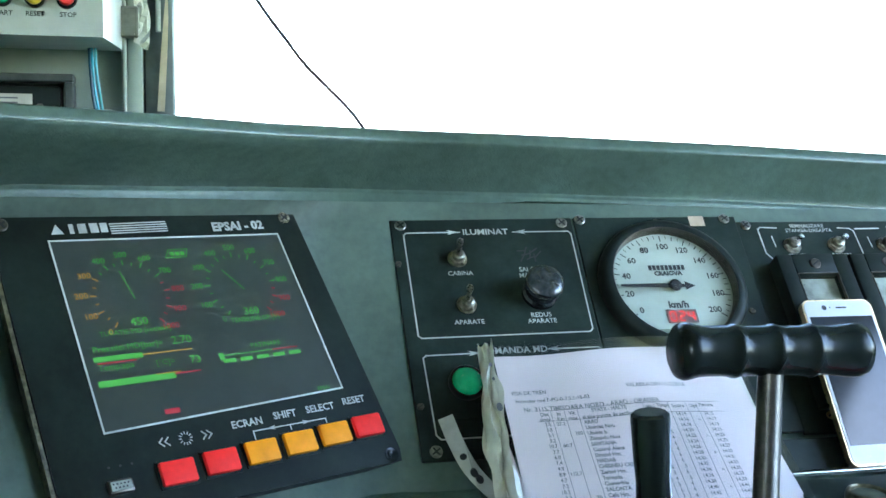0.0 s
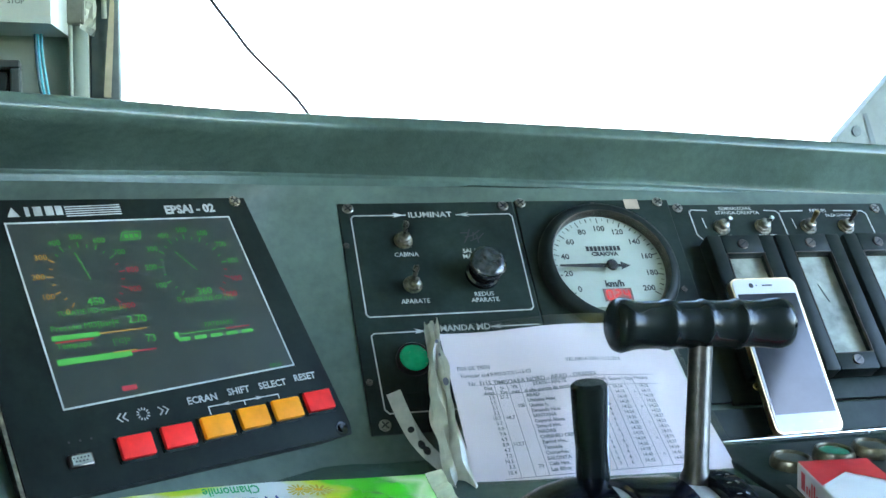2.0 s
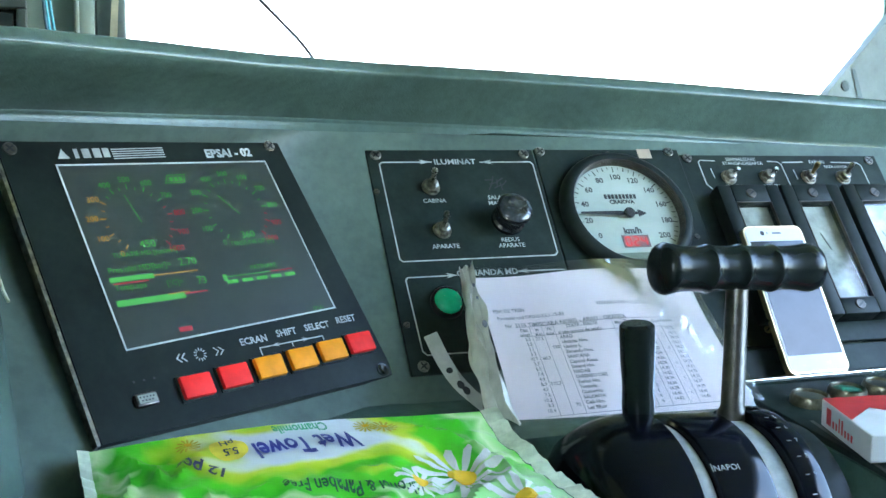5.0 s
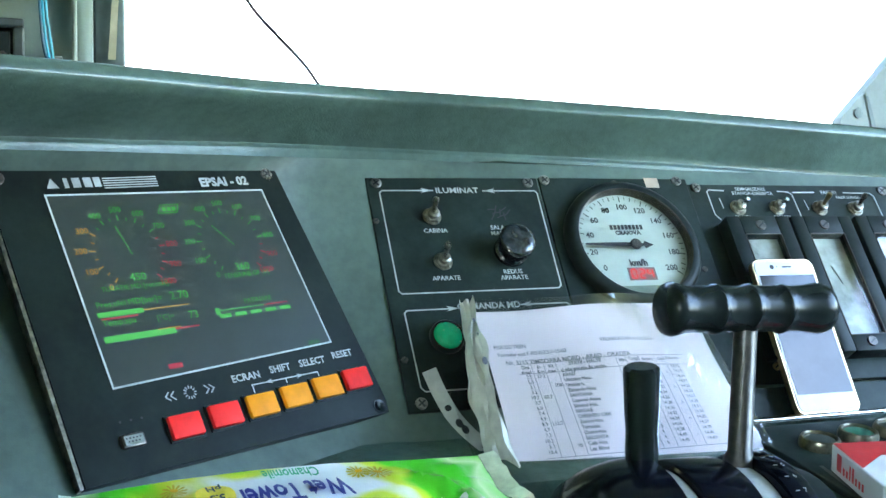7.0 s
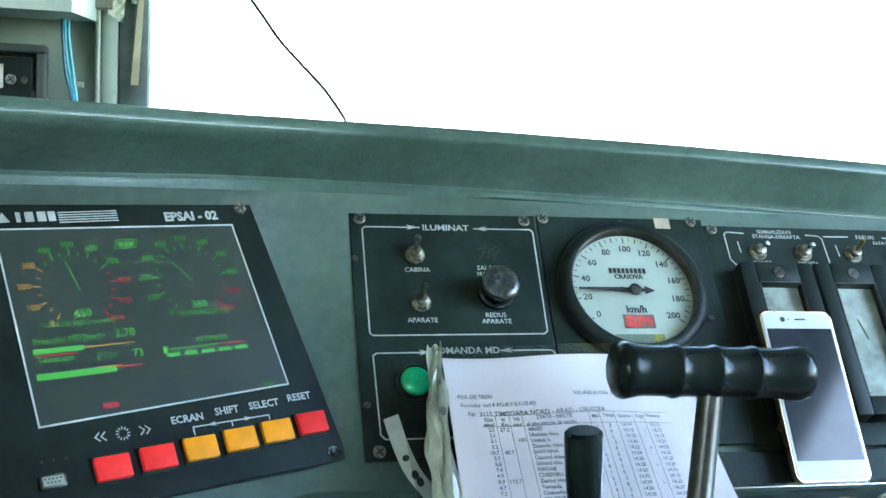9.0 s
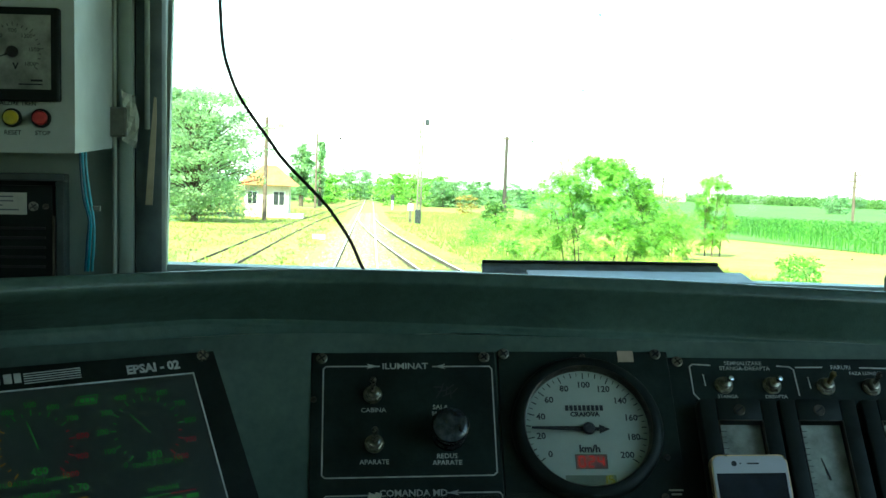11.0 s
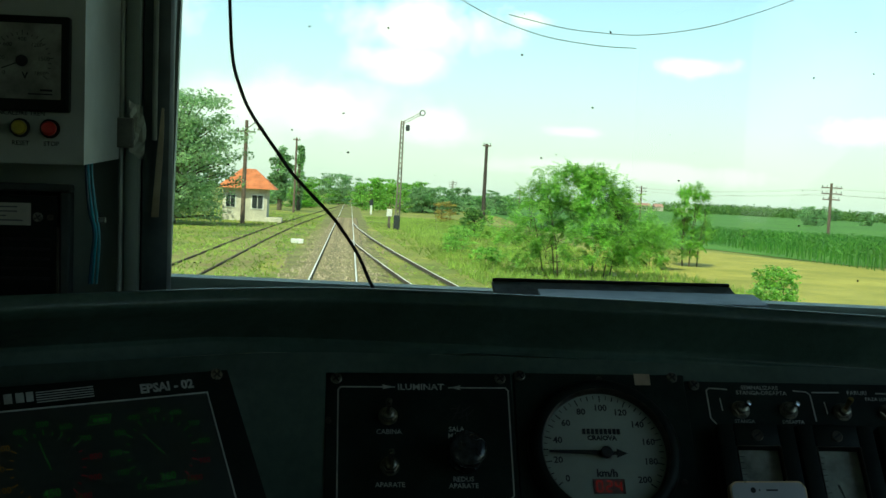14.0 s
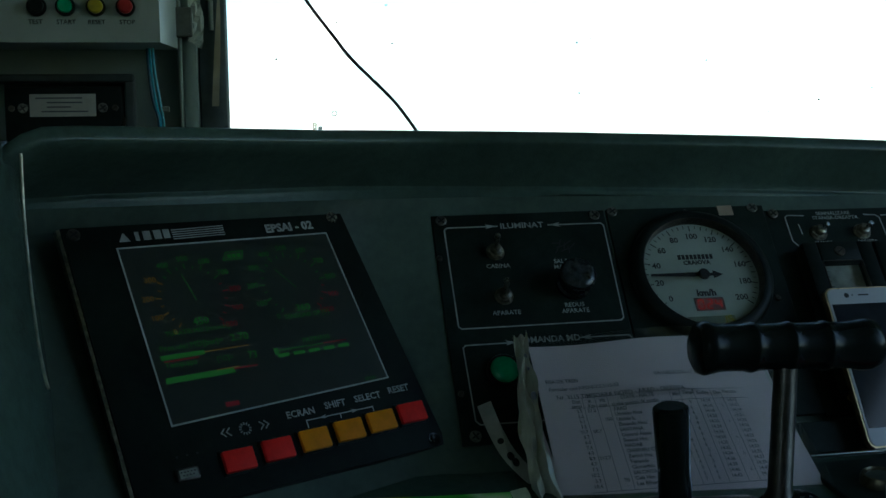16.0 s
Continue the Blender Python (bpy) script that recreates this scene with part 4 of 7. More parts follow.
bar(0.0660, -0.1035, 0.040, 0.0009, G_AMB), bar(0.0620, -0.1210, 0.020, 0.0008, G_AMB)
for u, v, w_, h_ in ((0.0250, 0.1070, 0.030, 0.0012), (0.1660, 0.1130, 0.024, 0.0009), (0.0770, 0.1225, 0.022, 0.0012), (0.0560, 0.1520, 0.012, 0.0040)):
    bar(u, -v, w_, h_, G_RED)
b = B()
ribbon(b, GX, [(0.0880, -0.0215), (0.0920, -0.0140), (0.1085, -0.0140), (0.1060, -0.0215)], 0.0007, True)
badge = part("badge_outline", b, G_GREEN, pc)
for k in range(3):
    bar(0.0945 + 0.0045 * k, -0.0180, 0.0032, 0.0036, G_GREEN, "letter_block", badge)

# ---- driver's controller ----
ct = thing("driver_controller", (0.50, 0.85, 1.06), "glossy black drum controller with two upright levers", "controller")
AX = T3((0.0, 0.888, 1.045)) @ Matrix.Rotation(radians(90), 4, "Y")        # the drum's axis runs along the desk
R = 0.097


def drum_piece(x0, x1, r, material, name, label=""):
    b = B()
    lathe(b, AX @ T3((0, 0, x0)), ((0, 0), (r - 0.004, 0), (r - 0.001, 0.0012), (r, 0.004), (r, x1 - x0 - 0.004), (r - 0.001, x1 - x0 - 0.0012), (r - 0.004, x1 - x0), (0, x1 - x0)), 72)
    return smooth(part(name, b, material, ct, label), 35)


b = B()
lathe(b, AX @ T3((0, 0, 0.372)), ((0, 0), (0.045, 0.001), (0.070, 0.008), (0.086, 0.020), (R - 0.003, 0.036), (R + 0.002, 0.056), (R + 0.003, 0.074), (R, 0.0765), (0, 0.0765)), 72)
smooth(part("end_cheek", b, M_DRUM, ct, "domed glossy black end"), 50)
drum_piece(0.4490, 0.4640, R - 0.006, M_SLOT, "lever_slot", "pale slot of the reverser lever")
drum_piece(0.4640, 0.5110, R, M_DRUM, "drum")
drum_piece(0.5110, 0.5320, R - 0.006, M_SLOT, "lever_slot", "pale slot of the power lever")
drum_piece(0.5320, 0.5555, R + 0.002, M_DRUM, "scale_ring", "black ring with white figures")
drum_piece(0.5555, 0.5850, R - 0.012, M_HOUSE, "end_cheek")
for k in range(11):
    a = radians(112 - 9 * k)
    P = T3((0.5445, 0.888 - (R + 0.0024) * math.cos(a), 1.045 + (R + 0.0024) * math.sin(a))) @ Matrix.Rotation(radians(90) - a, 4, "X")
    if k < 10:
        b = B()
        write(b, P, str(k), 0.0042, 0.002, 0)
        part("figure", b, M_LINE, ct)
    b = B()
    rect(b, P, -0.005, 0, 0.004, 0.0008)
    part("tick", b, M_LINE, ct)
b = B()
P = T3((0.474, 0.888 - (R + 0.0006) * math.cos(radians(38)), 1.045 + (R + 0.0006) * math.sin(radians(38)))) @ Matrix.Rotation(radians(52), 4, "X")
write(b, P, "ÎNAPOI", 0.0052, 0.0, 0)
part("legend", b, M_LINE, ct, "white printed legend")
b = B()
box(b, T3((0.4845, 0.775, 1.031)) @ Matrix.Rotation(radians(15.4), 4, "X"), 0.236, 0.29, 0.010, 0.003)
smooth(part("base_plate", b, M_DRUM, ct, "glossy black base plate"), 40)
# reverser lever
b = B()
ax0, ax1 = Vector((0.447, 0.890, 1.1275)), Vector((0.438, 0.866, 1.2150))
LM = along(ax0, ax1 - ax0)
LL = (ax1 - ax0).length
lathe(b, LM, ((0.0095, 0), (0.0095, 0.006), (0.0085, 0.008), (0.0085, 0.016)), 24)
lv = smooth(part("reverser_lever", b, M_BRASS, ct, "short black-gripped reverser lever"))
b = B()
lathe(b, LM, ((0.010, 0.0145), (0.0128, 0.016), (0.0130, 0.024), (0.0124, 0.040), (0.0134, 0.056), (0.0141, LL - 0.006), (0.0138, LL - 0.002), (0.0115, LL), (0.0, LL)), 32)
smooth(part("grip", b, M_GRIP, lv, "glossy black cylindrical grip"))
# power lever with cross handle
b = B()
s0, s1 = Vector((0.526, 0.880, 1.120)), Vector((0.540, 0.8765, 1.250))
SM = along(s0, s1 - s0)
SL = (s1 - s0).length
lathe(b, SM, ((0.0125, 0), (0.0125, 0.020), (0.0096, 0.026), (0.0092, SL)), 28)
pl = smooth(part("power_lever", b, M_STEEL, ct, "bare steel stem of the power lever"))
b = B()
HM = along((0.463, 0.8745, 1.2580), (1, 0.02, -0.006))
prof = [(0, -0.0010), (0.0150, 0.0), (0.0200, 0.003), (0.0215, 0.007), (0.0204, 0.013), (0.0192, 0.018), (0.0187, 0.024)]
for k, x in enumerate((0.046, 0.077, 0.108)):
    prof += [(0.0187, x - 0.011), (0.0188, x - 0.0060), (0.0196, x - 0.0030), (0.0203, x - 0.0010), (0.0203, x + 0.0010), (0.0196, x + 0.0030), (0.0188, x + 0.0060), (0.0187, x + 0.011)]
prof += [(0.0187, 0.124), (0.0192, 0.132), (0.0205, 0.139), (0.0210, 0.146), (0.0195, 0.152), (0.0140, 0.1555), (0, 0.1565)]
lathe(b, HM, prof, 44)
smooth(part("cross_handle", b, M_GRIP, pl, "ribbed glossy black cross handle"), 60)

settle(ct, (0.498, 0.884, 1.105), (0.5062, 0.8406, 1.1425), 0.9866, (-9.06, -0.43, -1.22))

# ---- papers in a plastic sleeve, leaning on the panel ----
BL, BR, TL = Vector((0.380, 0.967, 1.1160)), Vector((0.614, 0.954, 1.1220)), Vector((0.374, 1.050, 1.2595))


def sheet(name, grow, lift, bow, material, parent, label="", n=14, turn=0.0):
    """A thin bowed sheet that leans on the panel."""
    b = B()
    ex, ey = (BR - BL), (TL - BL)
    nz = ex.cross(ey).normalized()
    nz = nz if nz.y < 0 else -nz
    ey2 = ey + Vector((0.0, 0, 0))
    for side in (0.0, -0.0003):
        rows = []
        for j in range(n + 1):
            r = []
            for i in range(n + 1):
                s, t = i / n, j / n
                s2, t2 = (s - 0.5) * (1 + grow) + 0.5, t * (1 + grow)
                w = bow * math.sin(math.pi * s) * (0.4 + 0.6 * t) + 0.003 * math.sin(9 * s + 4 * t) * t
                p = BL + ex * (s2 * (1 - 0.122 * t)) + ey2 * t2 + nz * (lift + w + side)
                p += ex.normalized() * (turn * t * 0.1)
                if t > 0.8:
                    p += ey2 * (0.012 * math.sin(8 * s + 2))
                r.append(b.verts.new(p))
            rows.append(r)
        for j in range(n):
            for i in range(n):
                b.faces.new((rows[j][i], rows[j][i + 1], rows[j + 1][i + 1], rows[j + 1][i]))
    return smooth(part(name, b, material, parent, label), 60)


pp = thing("train_sheets", (0.49, 0.95, 1.12), "sheaf of printed train sheets in a creased clear sleeve", "papers")
for k in range(5):
    sheet("paper_sheet", -0.02 + 0.006 * (k % 3), 0.0015 + 0.0022 * k, 0.004, M_PAPER if k != 2 else M_PAPER2, pp, turn=0.03 * (4 - k))
sheet("clear_sleeve", 0.035, 0.0145, 0.004, M_FILM, pp, "creased transparent sleeve").visible_shadow = False
# print on the uppermost sheet, bowed with it
EX, EY = (BR - BL), (TL - BL)
NZ = EX.cross(EY).normalized()
NZ = NZ if NZ.y < 0 else -NZ


def print_on(bm):
    """Lays flat print (x, y in sheet shares) onto the bowed uppermost sheet."""
    for v in bm.verts:
        s, t = v.co.x, v.co.y
        gs, gt = (s - 0.5) * 0.986 + 0.5, t * 0.986
        w = 0.004 * math.sin(math.pi * s) * (0.4 + 0.6 * t) + 0.003 * math.sin(9 * s + 4 * t) * t
        q = BL + EX * (gs * (1 - 0.122 * t)) + EY * gt + NZ * (0.0103 + w + 0.0012) + EX.normalized() * 0.0
        if t > 0.8:
            q += EY * (0.012 * math.sin(8 * s + 2))
        v.co = q
    return bm


KX, KY = 1 / EX.length, 1 / EY.length
FL = Matrix.Diagonal((KX, KY, 1, 1))


def col(s):
    """Column of the timetable across the sheet."""
    return 0.955 * s - 0.078


def wr(bm, body, size, s, t, align="LEFT", bold=0.0):
    write(bm, T3((s, t, 0)) @ FL, body, size, 0, 0, align, bold)


b = B()
wr(b, "FISA DE TREN", 0.0038, 0.036, 0.775, bold=0.00011), wr(b, "VALABILA DIN 11.12.2016", 0.0037, 0.50, 0.770, bold=0.00009)
wr(b, "Formular cod F-PO-0-7.5.1-15-03", 0.0036, 0.044, 0.728, bold=0.00010)
part("heading_print", print_on(b), M_GREYINK, pp)
b = B()
wr(b, "Nr. 3115 TIMISOARA NORD - ARAD - ORADEA", 0.0043, 0.068, 0.677, bold=0.0001)
for body, s, t in (("Dist", 0.215, 0.645), ("in", 0.285, 0.645), ("Vit", 0.335, 0.645), ("STATII - HALTE", 0.43, 0.650), ("simpl", 0.208, 0.616), ("Km", 0.280, 0.616), ("max", 0.328, 0.616), ("si alte puncte de sectio.", 0.385, 0.616),
                   ("Min", 0.655, 0.640), ("Timpi", 0.700, 0.645), ("Sosire", 0.765, 0.640), ("Opr", 0.84, 0.640), ("Plecare", 0.885, 0.645)):
    wr(b, body, 0.0034, col(s), t, bold=0.00013)
rnd = random.Random(3)
names = ("ARAD", "Utvinisu Nou", "Utvinis h.", "Zimandu Nou", "SANTANA", "Caporal Alexa", "Simand Hm.", "NADAB", "CHISINEU CRIS", "Zerind Hm.", "Tamasda", "Ciumeghiu", "SALONTA", "Cefa Hm.", "Les Bihor", "ORADEA")
dist = ("2.5", "5.5", "3.1", "3.2", "10.7", "3.7", "6.0", "7.4", "4.9", "8.9", "4.7", "7.2", "10.2", "3.3", "10.4", "10.8")
for k in range(15):
    t = 0.588 - 0.0308 * k
    wr(b, dist[k], 0.0033, col(0.250), t, "RIGHT", 0.0001), wr(b, names[k], 0.0034, col(0.385), t, bold=0.00015 if names[k].isupper() else 0.00015)
    wr(b, "14.%02d" % (14 + 2 * k), 0.0031, col(0.768), t + 0.004, bold=0.00010), wr(b, "14.%02d" % (15 + 2 * k), 0.0031, col(0.890), t + 0.004, bold=0.00010)
    if k % 3 == 1:
        wr(b, "A", 0.0026, col(0.852), t)
    wr(b, str(1 + k % 8), 0.0031, col(0.662), t, bold=0.00010), wr(b, rnd.choice((".5", "4", "6")), 0.0031, col(0.712), t, bold=0.00010)
[wr(b, q, 0.0034, col(s), t, bold=0.00010) for q, s, t in (("27.2", 0.272, 0.588), ("100", 0.335, 0.53), ("60.7", 0.272, 0.465), ("112.7", 0.266, 0.311), ("70", 0.340, 0.18))]
wr(b, "5.5  49.4  100   ORADEA", 0.0035, 0.145, 0.100, bold=0.00010), wr(b, "01h", 0.0038, 0.135, 0.062, bold=0.00010)
part("timetable_print", print_on(b), M_GREYINK, pp)
b = B()
I4 = Matrix()


def rule(s0, t0, s1, t1, w=0.0028):
    n = 12
    pts = [(s0 + (s1 - s0) * i / n, t0 + (t1 - t0) * i / n) for i in range(n + 1)]
    ribbon(b, I4, pts, w)


rule(0.110, 0.668, 0.865, 0.665), rule(0.110, 0.607, 0.865, 0.605), rule(0.110, 0.126, 0.865, 0.123), rule(0.110, 0.088, 0.49, 0.088)
for s in (0.262, 0.318, 0.372, 0.645, 0.690, 0.752, 0.830, 0.875):
    rule(col(s), 0.666, col(s), 0.126, 0.0020)
part("table_rules", print_on(b), M_GREYINK, pp)
# creased milky left edge of the sleeve, with a torn tip
b = B()
rnd = random.Random(11)
M_MILK = mat("milky_plastic", (0.62, 0.61, 0.53), 0.30, var=0.08, scale=55, even=0.2)
rows = []
for j in range(34):
    t = j / 33 * 1.06
    r = []
    for i in range(8):
        k = i / 7
        wob = 0.0016 * math.sin(11 * t + 5 * k) + 0.0011 * math.sin(27 * t - 9 * k)
        s = 0.001 - k * (0.022 - 0.010 * t) + wob - 0.004 * math.sin(3.1 * t)
        lift = 0.0135 + 0.0060 * math.sin(k * 11 + 2.2 * t) + 0.0025 * math.sin(19 * t + 8 * k) - 0.006 * k
        top = 0.006 * k * (1 if t > 1.0 else 0)
        r.append(b.verts.new(BL + EY * (t + top) + NZ * lift + EX.normalized() * s))
    rows.append(r)
for r, q in zip(rows, rows[1:]):
    for i in range(7):
        b.faces.new((r[i], r[i + 1], q[i + 1], q[i]))
smooth(part("creased_edge", b, M_MILK, pp, "milky creased edge of the sleeve"), 60)
for t, q in ((0.66, 0.0026), (0.90, 0.0014), (0.82, 0.0012)):
    b = B()
    disc(b, frame_of(BL + EY * t + NZ * 0.0222 + EX.normalized() * -0.006, EX, NZ) @ Matrix.Diagonal((1, 1.5, 1, 1)), q, 14)
    part("worn_eyelet", b, M_GREYINK, pp, "grey torn eyelet")
# clear rim of the sleeve above the sheets
b = B()
rows = []
for i in range(41):
    k = i / 40
    p = BL + EX * (k * 0.90 + 0.01) + EY * (1.0 + 0.012 * math.sin(8 * k + 2) + 0.006 * math.sin(23 * k)) + NZ * (0.0150 + 0.004 * math.sin(math.pi * k) + 0.0016 * math.sin(31 * k))
    rows.append((b.verts.new(p), b.verts.new(p + EY * (0.030 + 0.010 * math.sin(13 * k)) + NZ * 0.002 * math.sin(17 * k))))
for p_, q_ in zip(rows, rows[1:]):
    b.faces.new((p_[0], p_[1], q_[1], q_[0]))
M_RIM = pane_mat("sleeve_rim_film", (0.90, 0.90, 0.90), 0.020, 0.12, 60.0)
smooth(part("sleeve_rim", b, M_RIM, pp, "clear crinkled rim of the sleeve"))
# further sheets fanned out behind it
for pts, lift, m in ((((-0.160, 0.67), (-0.09, 0.68), (0.02, 0.30), (0.0, 0.02), (-0.075, 0.05), (-0.130, 0.22), (-0.145, 0.40)), 0.0006, M_RIM), (((-0.050, 0.60), (-0.02, 0.72), (0.04, 0.05), (-0.05, 0.04), (-0.060, 0.30)), 0.0026, M_PAPER)):
    b = B()
    lo = [b.verts.new(BL + EX * s + EY * t + NZ * lift) for s, t in pts]
    hi = [b.verts.new(v.co + NZ * 0.0004) for v in lo]
    b.faces.new(lo), b.faces.new(hi[::-1])
    for i in range(len(pts)):
        j = (i + 1) % len(pts)
        b.faces.new((lo[i], lo[j], hi[j], hi[i]))
    part("paper_sheet", b, m, pp)
# punched filing strip of the sleeve, curling down the panel
b = B()
strip_mat = mat("filing_strip", (0.46, 0.46, 0.42), 0.45, var=0.08, scale=60)
path = smooth_path([(0.3260, 1.0450, 1.2115), (0.3325, 1.0330, 1.1895), (0.3410, 1.0180, 1.1690), (0.3560, 0.9990, 1.1500), (0.3740, 0.9790, 1.1350), (0.394, 0.960, 1.125)], 8)
wv = Vector((0.0125, -0.001, 0.0045))
va = [(b.verts.new(p), b.verts.new(p + wv)) for p in path]
for a, c in zip(va, va[1:]):
    b.faces.new((a[0], a[1], c[1], c[0]))
fs = smooth(part("filing_strip", b, strip_mat, pp, "pale punched filing strip"))
b = B()
for i in (12, 17, 19, 25, 32):
    p = path[i] + wv * 0.5
    d = (path[i + 1] - path[i - 1]).normalized()
    nrm = d.cross(wv).normalized()
    nrm = nrm if nrm.y < 0 else -nrm
    disc(b, frame_of(p + nrm * 0.0006, wv, nrm) @ Matrix.Diagonal((1, 1.5 if i in (17, 19) else 1.0, 1, 1)), 0.0030, 16)
part("punch_hole", b, M_INK, fs)

settle(pp, (0.442, 1.000, 1.198), (0.4504, 0.9732, 1.2150), 0.9981, (-7.27, -0.80, -0.91))

# ---- phone leaning on the meters ----
PH0, PHX, PHT = Vector((0.683, 0.999, 1.155)), Vector((0.0695, 0.004, 0.0005)), Vector((0.682, 1.056, 1.303))
PF = frame_of((PH0 + PHT) / 2 + PHX / 2, PHX, Vector((PHX)).cross(PHT - PH0))
ph = thing("smartphone", PH0 + PHX / 2, "white smartphone with a gold rim propped upright", "smartphone")
PW, PHH = 0.0730, 0.1590
b = B()
t = bmesh.new()
bmesh.ops.create_cube(t, size=1.0, matrix=Matrix.Diagonal((PW, PHH, 0.0072, 1)))
bmesh.ops.bevel(t, geom=[e for e in t.edges if abs((e.verts[0].co - e.verts[1].co).z) > 0.005], offset=0.008, segments=6, affect="EDGES", profile=0.5)
merge(b, t, PF @ T3((0, 0, -0.0037)))
smooth(part("body", b, M_GOLD, ph, "gold metal rim"), 40)
b = B()
t = bmesh.new()
bmesh.ops.create_cube(t, size=1.0, matrix=Matrix.Diagonal((PW - 0.003, PHH - 0.003, 0.0012, 1)))
bmesh.ops.bevel(t, geom=[e for e in t.edges if abs((e.verts[0].co - e.verts[1].co).z) > 0.001], offset=0.007, segments=6, affect="EDGES", profile=0.5)
merge(b, t, PF @ T3((0, 0, 0.0002)))
smooth(part("front_glass", b, M_WHITE, ph, "white front border"), 40)
b = B()
box(b, PF @ T3((0.0, 0.0005, 0.0009)), PW - 0.0075, PHH - 0.036, 0.0003)
part("screen", b, M_PSCREEN, ph, "dark mirror-like screen")
b = B()
box(b, PF @ T3((0.003, PHH / 2 - 0.0085, 0.0010)), 0.011, 0.0014, 0.0003)
disc(b, PF @ T3((-0.015, PHH / 2 - 0.0085, 0.0012)), 0.0026, 20)
disc(b, PF @ T3((-0.009, PHH / 2 - 0.0085, 0.0012)), 0.0008, 12)
part("earpiece", b, M_INK, ph, "dark earpiece slot and camera")

settle(ph, (0.712, 1.038, 1.250), (0.7155, 1.0135, 1.2713), 1.0027, (-8.26, -1.24, -1.75))

# ---- button plate on the shelf ----
M_RING = mat("tarnished_ring", (0.22, 0.19, 0.13), 0.32, 1.0, var=0.2, scale=150)
M_DULL, M_DULLG = mat("dull_dark_lens", (0.05, 0.06, 0.05), 0.4, var=0.2, scale=80), mat("dull_green_lens", (0.02, 0.15, 0.09), 0.4, var=0.2, scale=80)
bp = thing("button_plate", SHELF @ Vector((0.8, -0.1, 0)), "black shelf plate with lit push buttons", "control panel")
b = B()
box(b, on(SHELF, 0.86, 0.112, -0.001), 0.52, 0.206, 0.006, 0.0015)
part("plate", b, M_PLATE, bp)
b = B()
ribbon(b, on(SHELF, 0, 0, 0.0024), [(0.615, -0.10), (0.60, -0.21)], 0.004)
part("edge", b, M_STEEL, bp)
for u, v, m in ((0.643, 0.062, M_DULL), (0.690, 0.054, M_DULLG), (0.732, 0.050, M_DULL), (0.776, 0.048, M_DULLG), (0.82, 0.046, M_DULL)):
    O = on(SHELF, u, v, 0.002)
    b = B()
    lathe(b, O, ((0.0178, 0), (0.0178, 0.005), (0.0165, 0.0085), (0.0150, 0.0092), (0.0138, 0.0082), (0.0134, 0.004)), 40)
    k = smooth(part("push_button", b, M_RING, bp, "metal-ringed push button"))
    b = B()
    lathe(b, O, ((0.0136, 0.003), (0.0132, 0.0065), (0.009, 0.0072), (0, 0.0074)), 32)
    smooth(part("lens", b, m, k))
b = B()
for u, v in ((0.640, 0.092), (0.688, 0.085), (0.735, 0.082)):
    for k in range(2):
        rect(b, on(SHELF, u, v + 0.005 * k, 0.0025), 0, 0, 0.016 - 0.004 * k, 0.0020)
part("small_print", b, M_GREYINK, bp)

# ---- cigarette packet ----
ck = thing("cigarette_packet", (0.638, 0.84, 1.12), "white and red cardboard cigarette packet lying flat", "packet")
CM = frame_of((0.6435, 0.8444, 1.1197), (0.97, -0.235, 0), (0, -0.2873, 0.9578))
b = B()
box(b, CM, 0.055, 0.088, 0.0225, 0.0012)
part("box", b, M_CARDW, ck)
b = B()
for k in (0.0118,):
    poly(b, CM @ T3((0, 0, k)), [(-0.0270, 0.0435), (0.0270, 0.0435), (0.0270, -0.010), (0.0, 0.016), (-0.0270, -0.010)])
part("red_panel", b, M_CARDR, ck, "red chevron panel")
b = B()
SIDE = CM @ T3((-0.0281, 0, 0)) @ Matrix.Rotation(radians(-90), 4, "Y") @ Matrix.Rotation(radians(-90), 4, "Z")
x = -0.033
for wd, h in ((0.010, 0.014), (0.004, 0.006), (0.004, 0.006), (0.003, 0.012), (0.004, 0.012), (0.004, 0.006), (0.004, 0.006), (0.004, 0.006)):
    rect(b, SIDE, x + wd / 2, -0.004 + h / 2 - 0.002, wd * 0.85, h)
    x += wd + 0.0016
part("brand_blocks", b, M_CARDR, ck, "plain red blocks")

settle(ck, (0.632, 0.850, 1.120), (0.6341, 0.8052, 1.1663), 1.0137, (-9.32, -1.10, -2.19))

